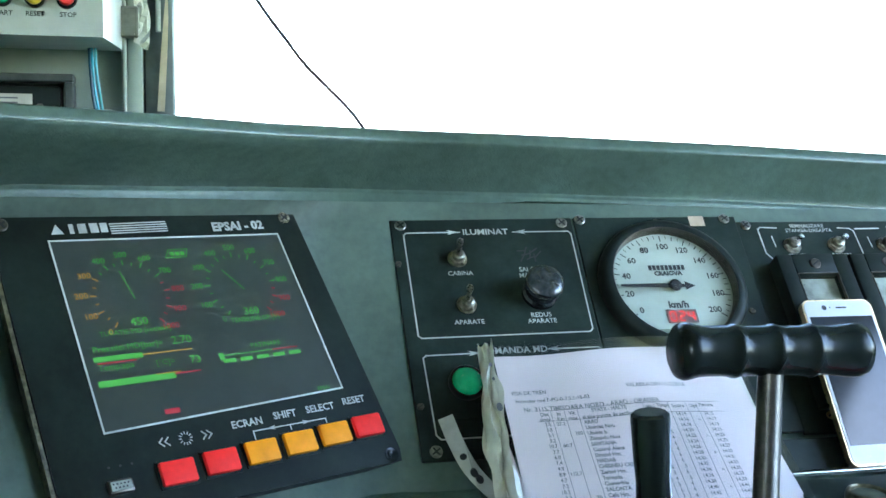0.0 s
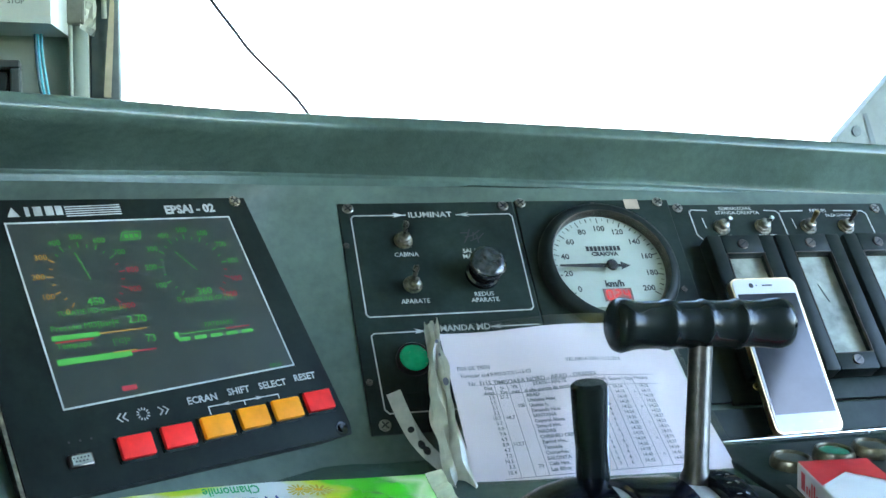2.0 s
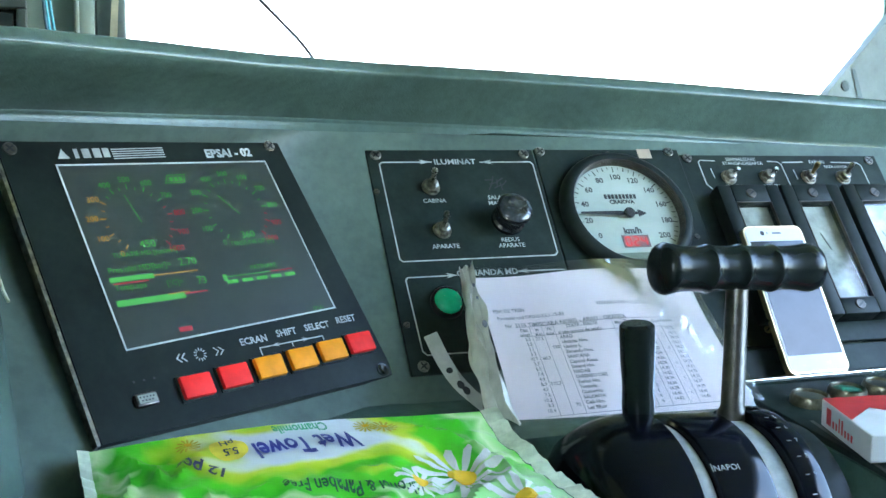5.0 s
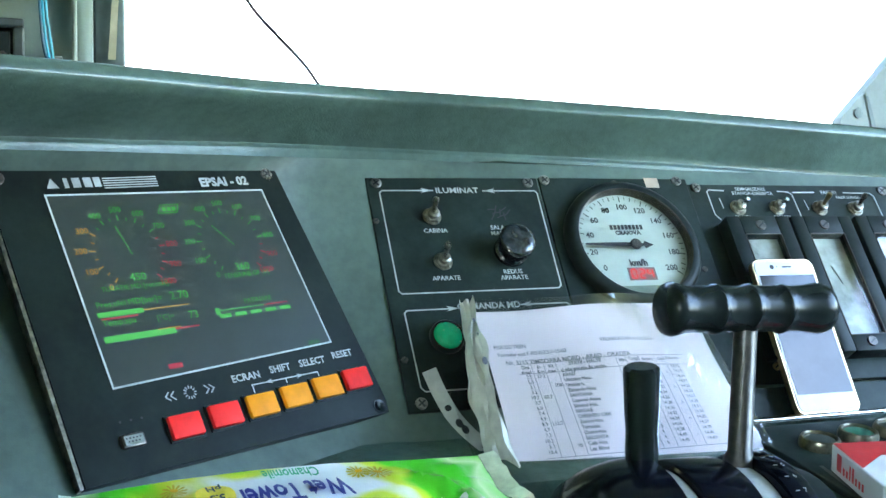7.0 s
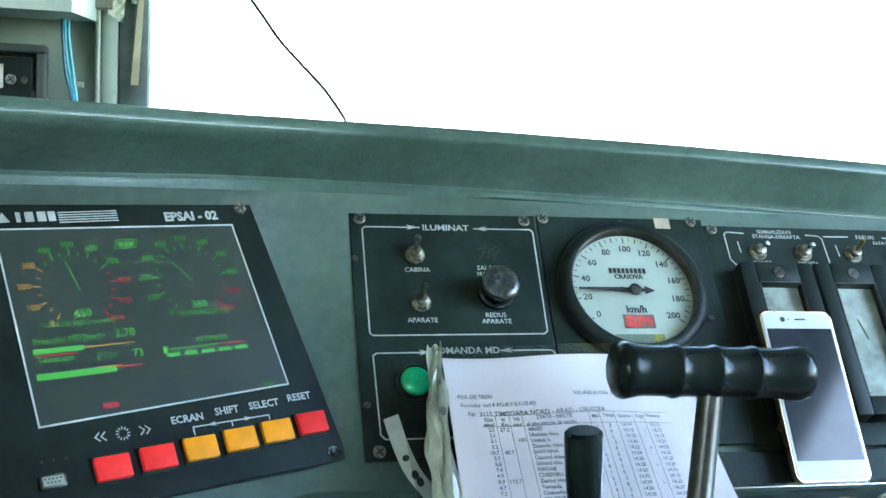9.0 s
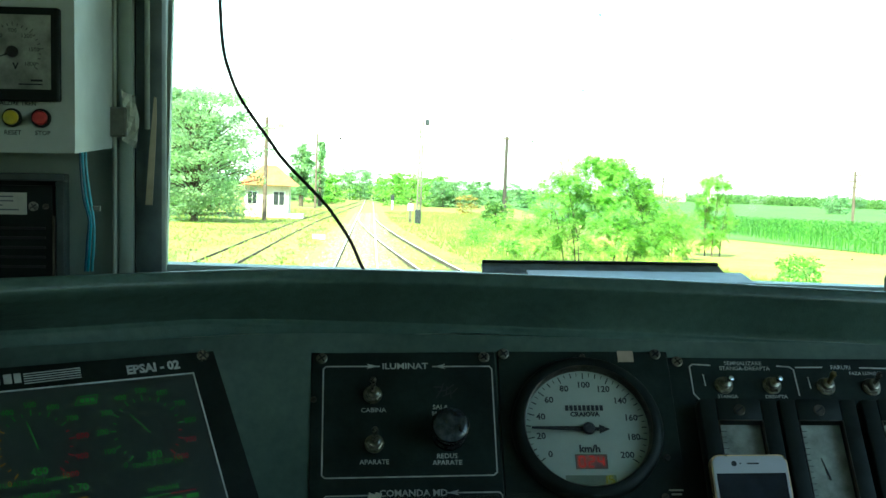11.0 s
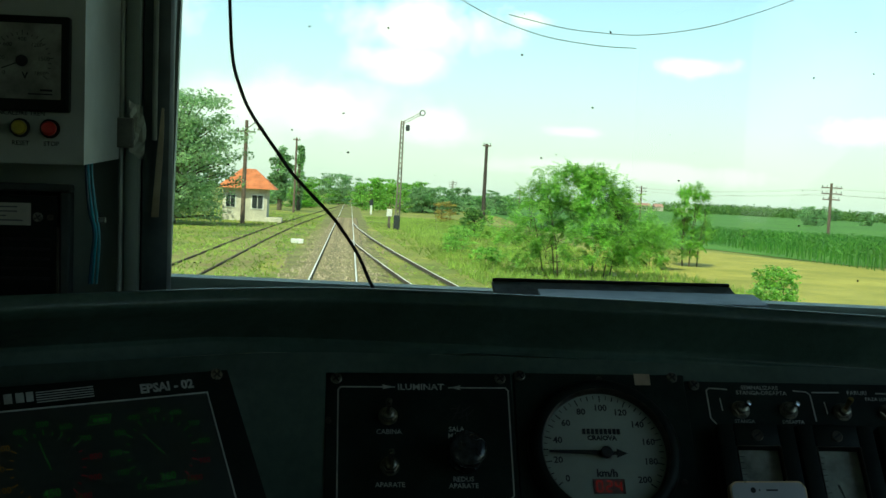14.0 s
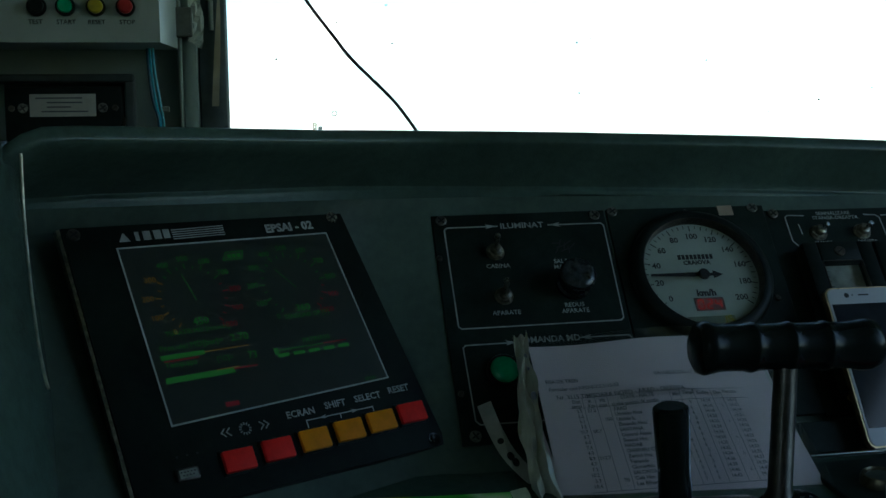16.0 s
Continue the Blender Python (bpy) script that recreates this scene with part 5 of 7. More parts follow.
# ---- packet of wet wipes ----
def wipes_material():
    m = bpy.data.materials.new("printed_wipes_foil")
    m.use_nodes = True
    nt = m.node_tree
    N, L = nt.nodes.new, nt.links.new
    p = nt.nodes["Principled BSDF"]
    p.inputs["Roughness"].default_value, p.inputs["Coat Weight"].default_value, p.inputs["Coat Roughness"].default_value = 0.28, 0.8, 0.08
    co = N("ShaderNodeTexCoord")
    n1 = N("ShaderNodeTexNoise")
    n1.inputs["Scale"].default_value, n1.inputs["Detail"].default_value, n1.inputs["Distortion"].default_value = 4.0, 1.5, 0.8
    L(co.outputs["UV"], n1.inputs["Vector"])
    # a pale field round the lettering, then a lime band, then green
    mp = N("ShaderNodeMapping")
    mp.inputs["Location"].default_value, mp.inputs["Scale"].default_value = (-0.50 * 1.95, -0.12 * 1.9, 0), (1.95, 1.9, 0)
    L(co.outputs["UV"], mp.inputs["Vector"])
    ln_ = N("ShaderNodeVectorMath")
    ln_.operation = "LENGTH"
    L(mp.outputs[0], ln_.inputs[0])
    ad_ = N("ShaderNodeMath")
    ad_.operation = "MULTIPLY_ADD"
    ad_.inputs[1].default_value = 0.95
    L(n1.outputs["Fac"], ad_.inputs[0]), L(ln_.outputs["Value"], ad_.inputs[2])
    r = N("ShaderNodeValToRGB")
    cr = r.color_ramp
    cr.elements[0].position, cr.elements[0].color = 0.0, (0.74, 0.75, 0.76, 1)
    cr.elements[1].position, cr.elements[1].color = 1.0, (0.72, 0.76, 0.62, 1)
    hf = N("ShaderNodeMath")
    hf.operation = "MULTIPLY"
    hf.inputs[1].default_value = 0.5
    for pos, c in ((0.40, (0.74, 0.75, 0.76, 1)), (0.46, (0.66, 0.72, 0.05, 1)), (0.51, (0.50, 0.66, 0.03, 1)), (0.555, (0.10, 0.60, 0.02, 1)), (0.66, (0.05, 0.50, 0.02, 1)), (0.70, (0.60, 0.74, 0.40, 1)), (0.76, (0.10, 0.58, 0.03, 1))):
        e = cr.elements.new(pos)
        e.color = c
    L(ad_.outputs[0], hf.inputs[0]), L(hf.outputs[0], r.inputs[0]), L(r.outputs[0], p.inputs["Base Color"])
    n2 = N("ShaderNodeTexNoise")
    n2.inputs["Scale"].default_value, n2.inputs["Detail"].default_value = 38.0, 4.0
    L(co.outputs["Object"], n2.inputs["Vector"])
    bu = N("ShaderNodeBump")
    bu.inputs["Strength"].default_value, bu.inputs["Distance"].default_value = 0.5, 0.005
    L(n2.outputs["Fac"], bu.inputs["Height"]), L(bu.outputs[0], p.inputs["Normal"])
    return m


ww = thing("wet_wipes_packet", (0.18, 0.86, 1.115), "green and white foil packet of wet wipes", "wipes packet")
shelf_z = lambda y: 1.150 - (0.994 - y) * 0.3
CREST = ((0.029, 1.153), (0.0945, 1.158), (0.153, 1.160), (0.203, 1.160), (0.256, 1.1575), (0.315, 1.156))


def crest_z(x):
    for (xa, za), (xb, zb) in zip(CREST, CREST[1:]):
        if x <= xb:
            k = max(0.0, (x - xa) / (xb - xa))
            return za + (zb - za) * k
    return CREST[-1][1]


def wipe_at(s, t, off=0.0):
    """The puffed foil: t runs from the raised far seam (0) down to the near edge (1); below 0 lies the back."""
    x0, x1 = 0.029 + 0.286 * s, 0.040 + 0.305 * s
    z0 = crest_z(x0)
    h0 = z0 - shelf_z(0.905)
    if t < 0:
        return Vector((x0, 0.905 - t * 0.10, shelf_z(0.905) + 0.003 + (h0 - 0.003) * (1 + t) ** 1.2 + off))
    y = 0.905 - 0.155 * t
    x = x0 + (x1 - x0) * t
    es = min(1.0, s / 0.10, (1 - s) / 0.09)
    h = 0.010 * (1 - (1 - t) ** 3) + h0 * (1 - t) ** 2.1
    # sharp folds: ridged creases that run in from the ends and the seam
    n1 = noise.noise(Vector((s * 7.0, t * 4.0, 1.7)))
    n2 = noise.noise(Vector((s * 17.0 + 3 * t, t * 9.0 - 4 * s, 5.2)))
    body = min(1.0, t * 7.0)
    calm = 1 - 0.8 * max(0.0, min(1.0, (s - 0.18) / 0.08, (0.80 - s) / 0.08, (0.48 - t) / 0.12))
    h += body * (calm * 0.0075 * (0.5 - abs(n1) * 2.2) * es + calm * 0.0045 * (0.4 - abs(n2) * 2.0) + 0.006 * math.sin(math.pi * min(1, t * 1.3)) * es)
    h -= body * 0.009 * (1 - es) * (1 - t)
    return Vector((x, y, shelf_z(y) + max(0.001, h) + off))


b = B()
NU, NV, NB = 84, 44, 6
fuv = []
top = [[b.verts.new(wipe_at(i / NU, j / NV)) for i in range(NU + 1)] for j in range(-NB, NV + 1)]
bot = [[b.verts.new((v.co.x, v.co.y, shelf_z(v.co.y) + 0.0005)) for v in row] for row in (top[0], top[-1])]
uv = b.loops.layers.uv.new("print")
for j in range(len(top) - 1):
    for i in range(NU):
        f = b.faces.new((top[j][i], top[j][i + 1], top[j + 1][i + 1], top[j + 1][i]))
        for lp_, (di, dj) in zip(f.loops, ((0, 0), (1, 0), (1, 1), (0, 1))):
            lp_[uv].uv = ((i + di) / NU, (j + dj - NB) / NV)
for i in range(NU):
    b.faces.new((top[0][i], top[0][i + 1], bot[0][i + 1], bot[0][i])), b.faces.new((top[-1][i], top[-1][i + 1], bot[1][i + 1], bot[1][i]))
    b.faces.new((bot[0][i], bot[0][i + 1], bot[1][i + 1], bot[1][i]))
smooth(part("foil", b, wipes_material(), ww), 28)
# crimped end strips
for k, s0 in enumerate((0.0, 1.0)):
    b = B()
    rows = []
    for j in range(31):
        t = j / 30
        p = wipe_at(s0, t)
        d = Vector((-1 if s0 == 0 else 1, -0.25 if s0 else 0, 0.25))
        zig = 0.0005 * (1 if j % 2 else -1) + 0.002 * math.sin(9 * t)
        rows.append([b.verts.new(p + d * (w * (0.008 if s0 == 0 else 0.012)) + Vector((0, 0, zig * w + 0.0006))) for w in (0, 0.5, 1.0)])
    for p_, q_ in zip(rows, rows[1:]):
        for i in range(2):
            b.faces.new((p_[i], p_[i + 1], q_[i + 1], q_[i]))
    part("crimped_end", b, mat("crimped_foil", (0.62, 0.66, 0.50), 0.35, var=0.1, scale=90), ww, "pale crimped end seam")


def on_foil(bm, lift=0.0009):
    bmesh.ops.triangulate(bm, faces=bm.faces[:])
    for _ in range(3):
        long_ = [e for e in bm.edges if (e.verts[0].co - e.verts[1].co).length > 0.014]
        if long_:
            bmesh.ops.subdivide_edges(bm, edges=long_, cuts=1)
            bmesh.ops.triangulate(bm, faces=[f for f in bm.faces if len(f.verts) > 3])
    for v in bm.verts:
        v.co = wipe_at(min(1, max(0, v.co.x)), min(1, max(-0.2, v.co.y)), lift + v.co.z)
    return bm


UP = Matrix.Rotation(radians(180), 4, "Z")           # print reads from the far side
FW = Matrix.Diagonal((1 / 0.295, -1.35 / 0.185, 1, 1))
b = B()
write(b, T3((0.485, 0.205, 0)) @ FW @ UP @ Matrix.Rotation(0.06, 4, "Z"), "Wet Towel", 0.0170, 0, 0, bold=0.0007, wide=0.66)
part("title_print", on_foil(b, 0.0022), mat("blue_print", (0.03, 0.035, 0.24), 0.4), ww, "dark blue lettering")
b = B()
disc(b, T3((0.305, 0.165, 0)) @ Matrix.Diagonal((0.045, 0.085, 1, 1)), 1.0, 28)
part("oval_badge", on_foil(b, 0.0008), mat("yellow_badge", (0.80, 0.62, 0.06), 0.4), ww, "yellow printed oval")
b = B()
write(b, T3((0.305, 0.125, 0)) @ FW @ UP, "pH", 0.0062, 0, 0, bold=0.0002), write(b, T3((0.305, 0.20, 0)) @ FW @ UP, "5.5", 0.0062, 0, 0, bold=0.0002)
write(b, T3((0.225, 0.30, 0)) @ FW @ UP @ Matrix.Rotation(-0.45, 4, "Z"), "12 pcs", 0.0090, 0, 0, bold=0.0004)
part("small_print", on_foil(b, 0.0022), mat("dark_print", (0.04, 0.04, 0.10), 0.4), ww, "dark small lettering")
b = B()
write(b, T3((0.50, 0.045, 0)) @ FW @ UP, "Chamomile", 0.0085, 0, 0, bold=0.0002, wide=0.72)
part("script_print", on_foil(b), mat("green_print", (0.02, 0.34, 0.14), 0.4), ww, "green script lettering")
b = B()
write(b, T3((0.53, 0.53, 0)) @ FW @ UP @ Matrix.Rotation(-0.10, 4, "Z"), "Alcohol & Paraben Free", 0.0078, 0, 0, bold=0.0002, wide=0.85)
part("claim_print", on_foil(b), mat("dark_green_print", (0.02, 0.10, 0.05), 0.4), ww, "dark green lettering")
M_DAISY = mat("daisy_yellow", (0.72, 0.42, 0.02), 0.5)
for cx, cy, r in ((0.80, 0.47, 0.185), (0.685, 0.52, 0.095), (0.88, 0.72, 0.15), (0.705, 0.10, 0.06), (0.66, 0.085, 0.05), (0.22, 0.09, 0.05), (0.40, 0.80, 0.12)):
    pet, eye_ = B(), B()
    for k in range(13):
        a = 2 * math.pi * k / 13
        q = [(cx + r * f * math.cos(a + d) * 0.62, cy + r * f * math.sin(a + d)) for f, d in ((0.0, 0), (0.6, -0.15), (0.9, -0.10), (1.0, 0), (0.9, 0.10), (0.6, 0.15))]
        poly(pet, I4, q)
    bmesh.ops.remove_doubles(pet, verts=pet.verts[:], dist=1e-5)
    d_ = part("printed_daisy", on_foil(pet, 0.0010), M_CARDW if r > 0.07 else M_YEL, ww, "printed daisy petals")
    disc(eye_, T3((cx, cy, 0.0004)) @ Matrix.Diagonal((0.62, 0.8, 1, 1)), r * 0.30, 20)
    part("daisy_middle", on_foil(eye_, 0.0013), M_DAISY, d_, "printed yellow middle")

settle(ww, (0.198, 0.846, 1.130), (0.2129, 0.8115, 1.1623), 0.9974, (-8.45, -1.93, -0.37))

# ---- things on the dash and round the windscreen ----
b = B()
TB = T3((0.6245, 1.284, 1.4625)) @ Matrix.Rotation(radians(-3), 4, "Z") @ Matrix.Rotation(radians(17), 4, "X")
box(b, TB, 0.272, 0.050, 0.006, 0.0015)
bd = part("dash_binder", b, mat("grey_green_board", (0.13, 0.15, 0.135), 0.65, var=0.25, scale=30, spec=0.25))
b = B()
box(b, TB @ T3((0, 0.026, 0.002)), 0.270, 0.004, 0.008, 0.001)
part("spine", b, M_HOUSE, bd, "dark top edge")
b = B()
box(b, T3((0.655, 1.250, 1.4600)) @ Matrix.Rotation(radians(-5), 4, "Z") @ Matrix.Rotation(radians(8), 4, "X"), 0.240, 0.060, 0.004, 0.001)
part("cover_flap", b, mat("blue_grey_cover", (0.30, 0.38, 0.42), 0.4, var=0.1, scale=30), bd, "blue-grey plastic cover")
tagged(bd, "flat grey-green board lying on the dash under the windscreen", "board")
settle(bd, (0.632, 1.280, 1.464), (0.6520, 1.3300, 1.4645), 1.05, (-2.0, -1.35, -0.64))
b = B()
tube(b, smooth_path([(0.176, 1.285, 2.02), (0.183, 1.283, 1.88), (0.1905, 1.28, 1.769), (0.196, 1.28, 1.700), (0.205, 1.28, 1.666), (0.2185, 1.28, 1.637), (0.247, 1.28, 1.597), (0.265, 1.28, 1.573), (0.304, 1.28, 1.533), (0.3185, 1.28, 1.515), (0.335, 1.28, 1.490), (0.346, 1.279, 1.466), (0.352, 1.278, 1.454), (0.361, 1.276, 1.430), (0.372, 1.272, 1.400)], 8), 0.0019, 8)
cb = smooth(part("hanging_cable", b, M_BLACKC))
settle(cb, (0.264, 1.280, 1.593), (0.2620, 1.4380, 1.6030), 1.150, (-9.65, -0.67, 3.77))
tagged(cb, "thin black cable hanging in front of the windscreen", "cable")

# left post of the windscreen
po = thing("window_post", (0.1, 1.38, 1.44), "grey-green windscreen post with pipe, strip and dark seal", "window post", kind="structure")
b = B()
box(b, T3((-0.32, 1.405, 1.86)), 0.80, 0.05, 0.85)
part("wall_panel", b, M_WALL, po)
b = B()
box(b, T3((0.089, 1.366, 1.86)), 0.018, 0.028, 0.85, 0.005)
smooth(part("pale_strip", b, M_WALL, po, "pale painted strip"), 40)
b = B()
box(b, T3((0.115, 1.372, 1.86)), 0.035, 0.03, 0.85, 0.010)
smooth(part("seal_strip", b, M_SEAL, po, "dark rubber strip"), 40)
b = B()
tube(b, [(0.0785, 1.345, 1.44), (0.0785, 1.345, 1.62), (0.0785, 1.345, 2.2)], 0.0026, 12)
smooth(part("pipe", b, M_TUBEP, po, "thin painted pipe"))
b = B()
box(b, T3((0.0830, 1.342, 1.632)), 0.022, 0.014, 0.034, 0.002)
part("clamp", b, mat("grey_brown_clamp", (0.14, 0.145, 0.12), 0.5, var=0.15, scale=60), po, "dark pipe clamp")
b = B()
rnd = random.Random(5)
rows = [[b.verts.new((0.092 + 0.0038 * i + rnd.uniform(-0.001, 0.001) - 0.0012 * abs(j - 3), 1.338 + rnd.uniform(-0.0035, 0.002) + 0.001 * i, 1.610 + 0.0085 * j - 0.002 * i + rnd.uniform(-0.001, 0.001))) for i in range(5)] for j in range(8)]
for r, q in zip(rows, rows[1:]):
    for i in range(4):
        b.faces.new((r[i], r[i + 1], q[i + 1], q[i]))
part("tape", b, M_TAPE, po, "crumpled clear tape")
b = B()
tube(b, [(0.1145, 1.352, 1.625), (0.1145, 1.352, 1.8), (0.1145, 1.352, 2.1)], 0.0030, 10)
part("pale_cord", b, M_TUBEP, po)
b = B()
rows = [[b.verts.new((x, 1.350, z)) for x in (x0, x1)] for z, x0, x1 in ((1.537, 0.1125, 0.1205), (1.60, 0.117, 0.124), (1.640, 0.1205, 0.1255), (1.662, 0.1225, 0.125))]
for r, q in zip(rows, rows[1:]):
    b.faces.new((r[0], r[1], q[1], q[0]))
ex = bmesh.ops.extrude_face_region(b, geom=b.faces[:])
bmesh.ops.translate(b, vec=(0, 0.0015, 0), verts=[v for v in ex["geom"] if isinstance(v, bmesh.types.BMVert)])
part("yellow_strip", b, M_BEIGE, po, "loose yellowed strip")

settle(po, (0.1165, 1.350, 1.537), (0.0970, 1.4500, 1.5210), 1.06, (0.0, -1.4, 0.0))

# meter box on the left
eb = thing("electrical_box", (-0.05, 1.29, 1.586), "cream metal meter box with a voltmeter and push buttons", "meter box")
b = B()
q = [(-0.246, 1.243), (0.057, 1.243), (0.0690, 1.388), (-0.246, 1.388)]
lo, hi = [b.verts.new((x, y, 1.586 + (y - 1.243) * 0.08)) for x, y in q], [b.verts.new((x, y, 1.946)) for x, y in q]
b.faces.new(lo), b.faces.new(hi[::-1])
for i in range(4):
    j = (i + 1) % 4
    b.faces.new((lo[i], lo[j], hi[j], hi[i]))
part("casing", b, M_BOXG, eb)
b = B()
VB = frame_of((-0.0045, 1.243, 1.687), (1, 0, 0), (0, -1, 0))
box(b, VB @ T3((0, 0, 0.004)), 0.096, 0.096, 0.012, 0.002)
vm = part("voltmeter", b, M_HOUSE, eb, "square black-rimmed voltmeter")
b = B()
box(b, VB @ T3((0.002, 0.002, 0.0104)), 0.076, 0.076, 0.0012)
part("dial", b, M_DIALV, vm, "cream dial")
b = B()
VD = VB @ T3((0.002, 0.002, 0.0115))
for k in range(25):
    a = radians(215 - 250 * k / 24)
    ribbon(b, VD, [(0.026 * math.cos(a), 0.026 * math.sin(a)), ((0.029 if k % 4 else 0.031) * math.cos(a), (0.029 if k % 4 else 0.031) * math.sin(a))], 0.0007)
for k, s in enumerate(("0", "300", "600", "900", "1200", "1500", "1800")):
    a = radians(215 - 250 * k / 6)
    write(b, VD, s, 0.0042, 0.0215 * math.cos(a), 0.0215 * math.sin(a))
write(b, VD, "V", 0.0065, 0.003, -0.015, bold=0.0003)
ribbon(b, VD, [(0, 0), (-0.020, -0.008)], 0.0011)
rect(b, VD, 0.024, -0.029, 0.012, 0.0022), rect(b, VD, 0.018, -0.033, 0.024, 0.0014)
part("dial_print", b, M_INK, vm)
b = B()
lathe(b, VD, ((0.0058, 0), (0.0058, 0.002), (0, 0.0025)), 20)
part("hub", b, M_INK, vm)
BF = frame_of((0, 1.2422, 1.622), (1, 0, 0), (0, -1, 0))
M_STOP = mat("dull_red_cap", (0.55, 0.03, 0.03), 0.4, var=0.1, scale=60)
for x, m, lb in ((-0.064, M_HOUSE, "black push button"), (-0.036, M_GREEN, "green push button"), (-0.006, M_YEL, "yellow push button"), (0.0235, M_STOP, "red push button")):
    b = B()
    lathe(b, BF @ T3((x, 0, 0)), ((0.0098, 0), (0.0098, 0.004), (0.0088, 0.0052), (0.0076, 0.0050)), 28)
    collar = smooth(part("push_button", b, M_HOUSE, eb, lb))
    b = B()
    lathe(b, BF @ T3((x, 0, 0)), ((0.0076, 0.0020), (0.0074, 0.0085), (0.0060, 0.0100), (0, 0.0104)), 28)
    smooth(part("cap", b, m, collar))
legend(eb, BF, (("TEST", 0.0046, -0.066, -0.0155, 1), ("START", 0.0046, -0.036, -0.0155, 1), ("RESET", 0.0046, -0.006, -0.0155, 1), ("STOP", 0.0046, 0.0245, -0.0155, 1), ("INCALZIRE TREN", 0.0044, -0.006, 0.0150, 1)), M_INK, "black printed legend")

settle(eb, (0.0570, 1.243, 1.586), (0.0420, 1.3070, 1.5780), 1.05, (0.0, -1.4, 0.0))

# black relay box under it
rb = thing("relay_box", (-0.05, 1.37, 1.48), "black relay box with a small printed nameplate", "relay box")
b = B()
box(b, T3((-0.043, 1.364, 1.500)), 0.126, 0.030, 0.122, 0.002)
box(b, T3((-0.040, 1.376, 1.512)), 0.140, 0.022, 0.122, 0.004)
smooth(part("case", b, M_HOUSE, rb), 30)
b = B()
box(b, T3((-0.044, 1.3485, 1.540)), 0.071, 0.0016, 0.025)
np_ = part("nameplate", b, mat("paper_label", (0.55, 0.52, 0.46), 0.6, var=0.08), rb, "pale printed nameplate")
b = B()
NPF = frame_of((-0.044, 1.3474, 1.540), (1, 0, 0), (0, -1, 0))
for k in range(4):
    rect(b, NPF, -0.004 + 0.006 * (k % 2), 0.008 - 0.005 * k, 0.050 - 0.012 * (k % 3), 0.0016)
part("plate_print", b, M_GREYINK, np_)
for x in (-0.087, -0.001):
    screw(rb, frame_of((x, 1.349, 1.537), (1, 0, 0), (0, -1, 0)), 0.0055)
for x in (-0.099, 0.0125):
    screw(rb, frame_of((x, 1.349, 1.537), (1, 0, 0), (0, -1, 0)), 0.0035, M_STEEL, 1)
b = B()
for k in range(5):
    box(b, T3((-0.03, 1.3482, 1.512 - 0.011 * k)), 0.085, 0.0015, 0.0030, 0.0005)
part("vent_slot", b, M_INK, rb)
b = B()
box(b, T3((0.0215, 1.349, 1.486)), 0.0024, 0.004, 0.080)
part("bright_edge", b, M_STEEL, rb, "bare metal edge")
for nm_, c_, d_ in (("side_rim", (0.0285, 1.3600, 1.507), (0.011, 0.022, 0.118)), ("top_rim", (-0.0405, 1.3600, 1.5705), (0.149, 0.022, 0.009))):
    b = B()
    box(b, T3(c_), *d_, 0.002)
    part(nm_, b, mat("grey_box_rim", (0.045, 0.058, 0.055), 0.45, var=0.12, scale=40), rb, "grey bevelled rim")
settle(rb, (-0.001, 1.349, 1.537), (-0.0330, 1.4200, 1.5150), 1.05, (0.0, -1.4, 0.0))

# blue wires
bw = thing("blue_wires", (0.047, 1.372, 1.48), "pair of blue wires clipped to the wall", "wires")
for dx, m in ((0.0, M_BLUE), (0.0045, mat("pale_blue_cable", (0.10, 0.46, 0.58), 0.4)), (-0.003, mat("dark_blue_cable", (0.02, 0.10, 0.16), 0.4))):
    b = B()
    tube(b, smooth_path([(0.042 + dx, 1.374, 1.63), (0.0425 + dx * 0.8, 1.374, 1.585), (0.0465 + dx, 1.374, 1.545), (0.0515 + dx * 0.7, 1.374, 1.520), (0.0505 + dx, 1.374, 1.495), (0.048 + dx, 1.374, 1.46)], 6), 0.0016, 8)
    smooth(part("wire", b, m, bw))
b = B()
box(b, T3((0.056, 1.376, 1.533)), 0.012, 0.006, 0.006, 0.001)
part("clip", b, M_TUBEP, bw, "pale cable clip")

settle(bw, (0.056, 1.376, 1.533), (0.0370, 1.4300, 1.5150), 1.05, (0.0, -1.4, 0.0))

# right end of the windscreen: sloping post with a fitting
rp = thing("right_post", (0.95, 1.21, 1.46), "grey sloping post with a screwed fitting", "window post", kind="structure")
b = B()
for pts, y0, y1 in (([(0.944, 1.445), (1.30, 1.440), (1.30, 1.800), (1.025, 1.5500), (0.985, 1.5135), (0.950, 1.482), (0.944, 1.470)], 1.232, 1.246),):
    va = [b.verts.new((x, y0, z)) for x, z in pts]
    vb = [b.verts.new((x, y1, z)) for x, z in pts]
    b.faces.new(va), b.faces.new(vb[::-1])
    for i in range(len(pts)):
        j = (i + 1) % len(pts)
        b.faces.new((va[i], vb[i], vb[j], va[j]))
part("post", b, mat("grey_green_post", (0.13, 0.155, 0.14), 0.55, var=0.12, scale=20), rp)
b = B()
lathe(b, frame_of((0.9740, 1.2315, 1.488), (1, 0, 0), (0, -1, 0)), ((0.0065, 0), (0.0065, 0.0015), (0.003, 0.0025), (0, 0.0025)), 8)
part("nut", b, M_SEAL, rp, "painted screw head")
b = B()
for va in ([(0.985, 1.508), (0.990, 1.509), (1.008, 1.450), (1.000, 1.450)],):
    poly(b, frame_of((0, 1.2305, 0), (1, 0, 0), (0, -1, 0)), va)
part("edge_strip", b, M_SEAL, rp, "dark folded edge")

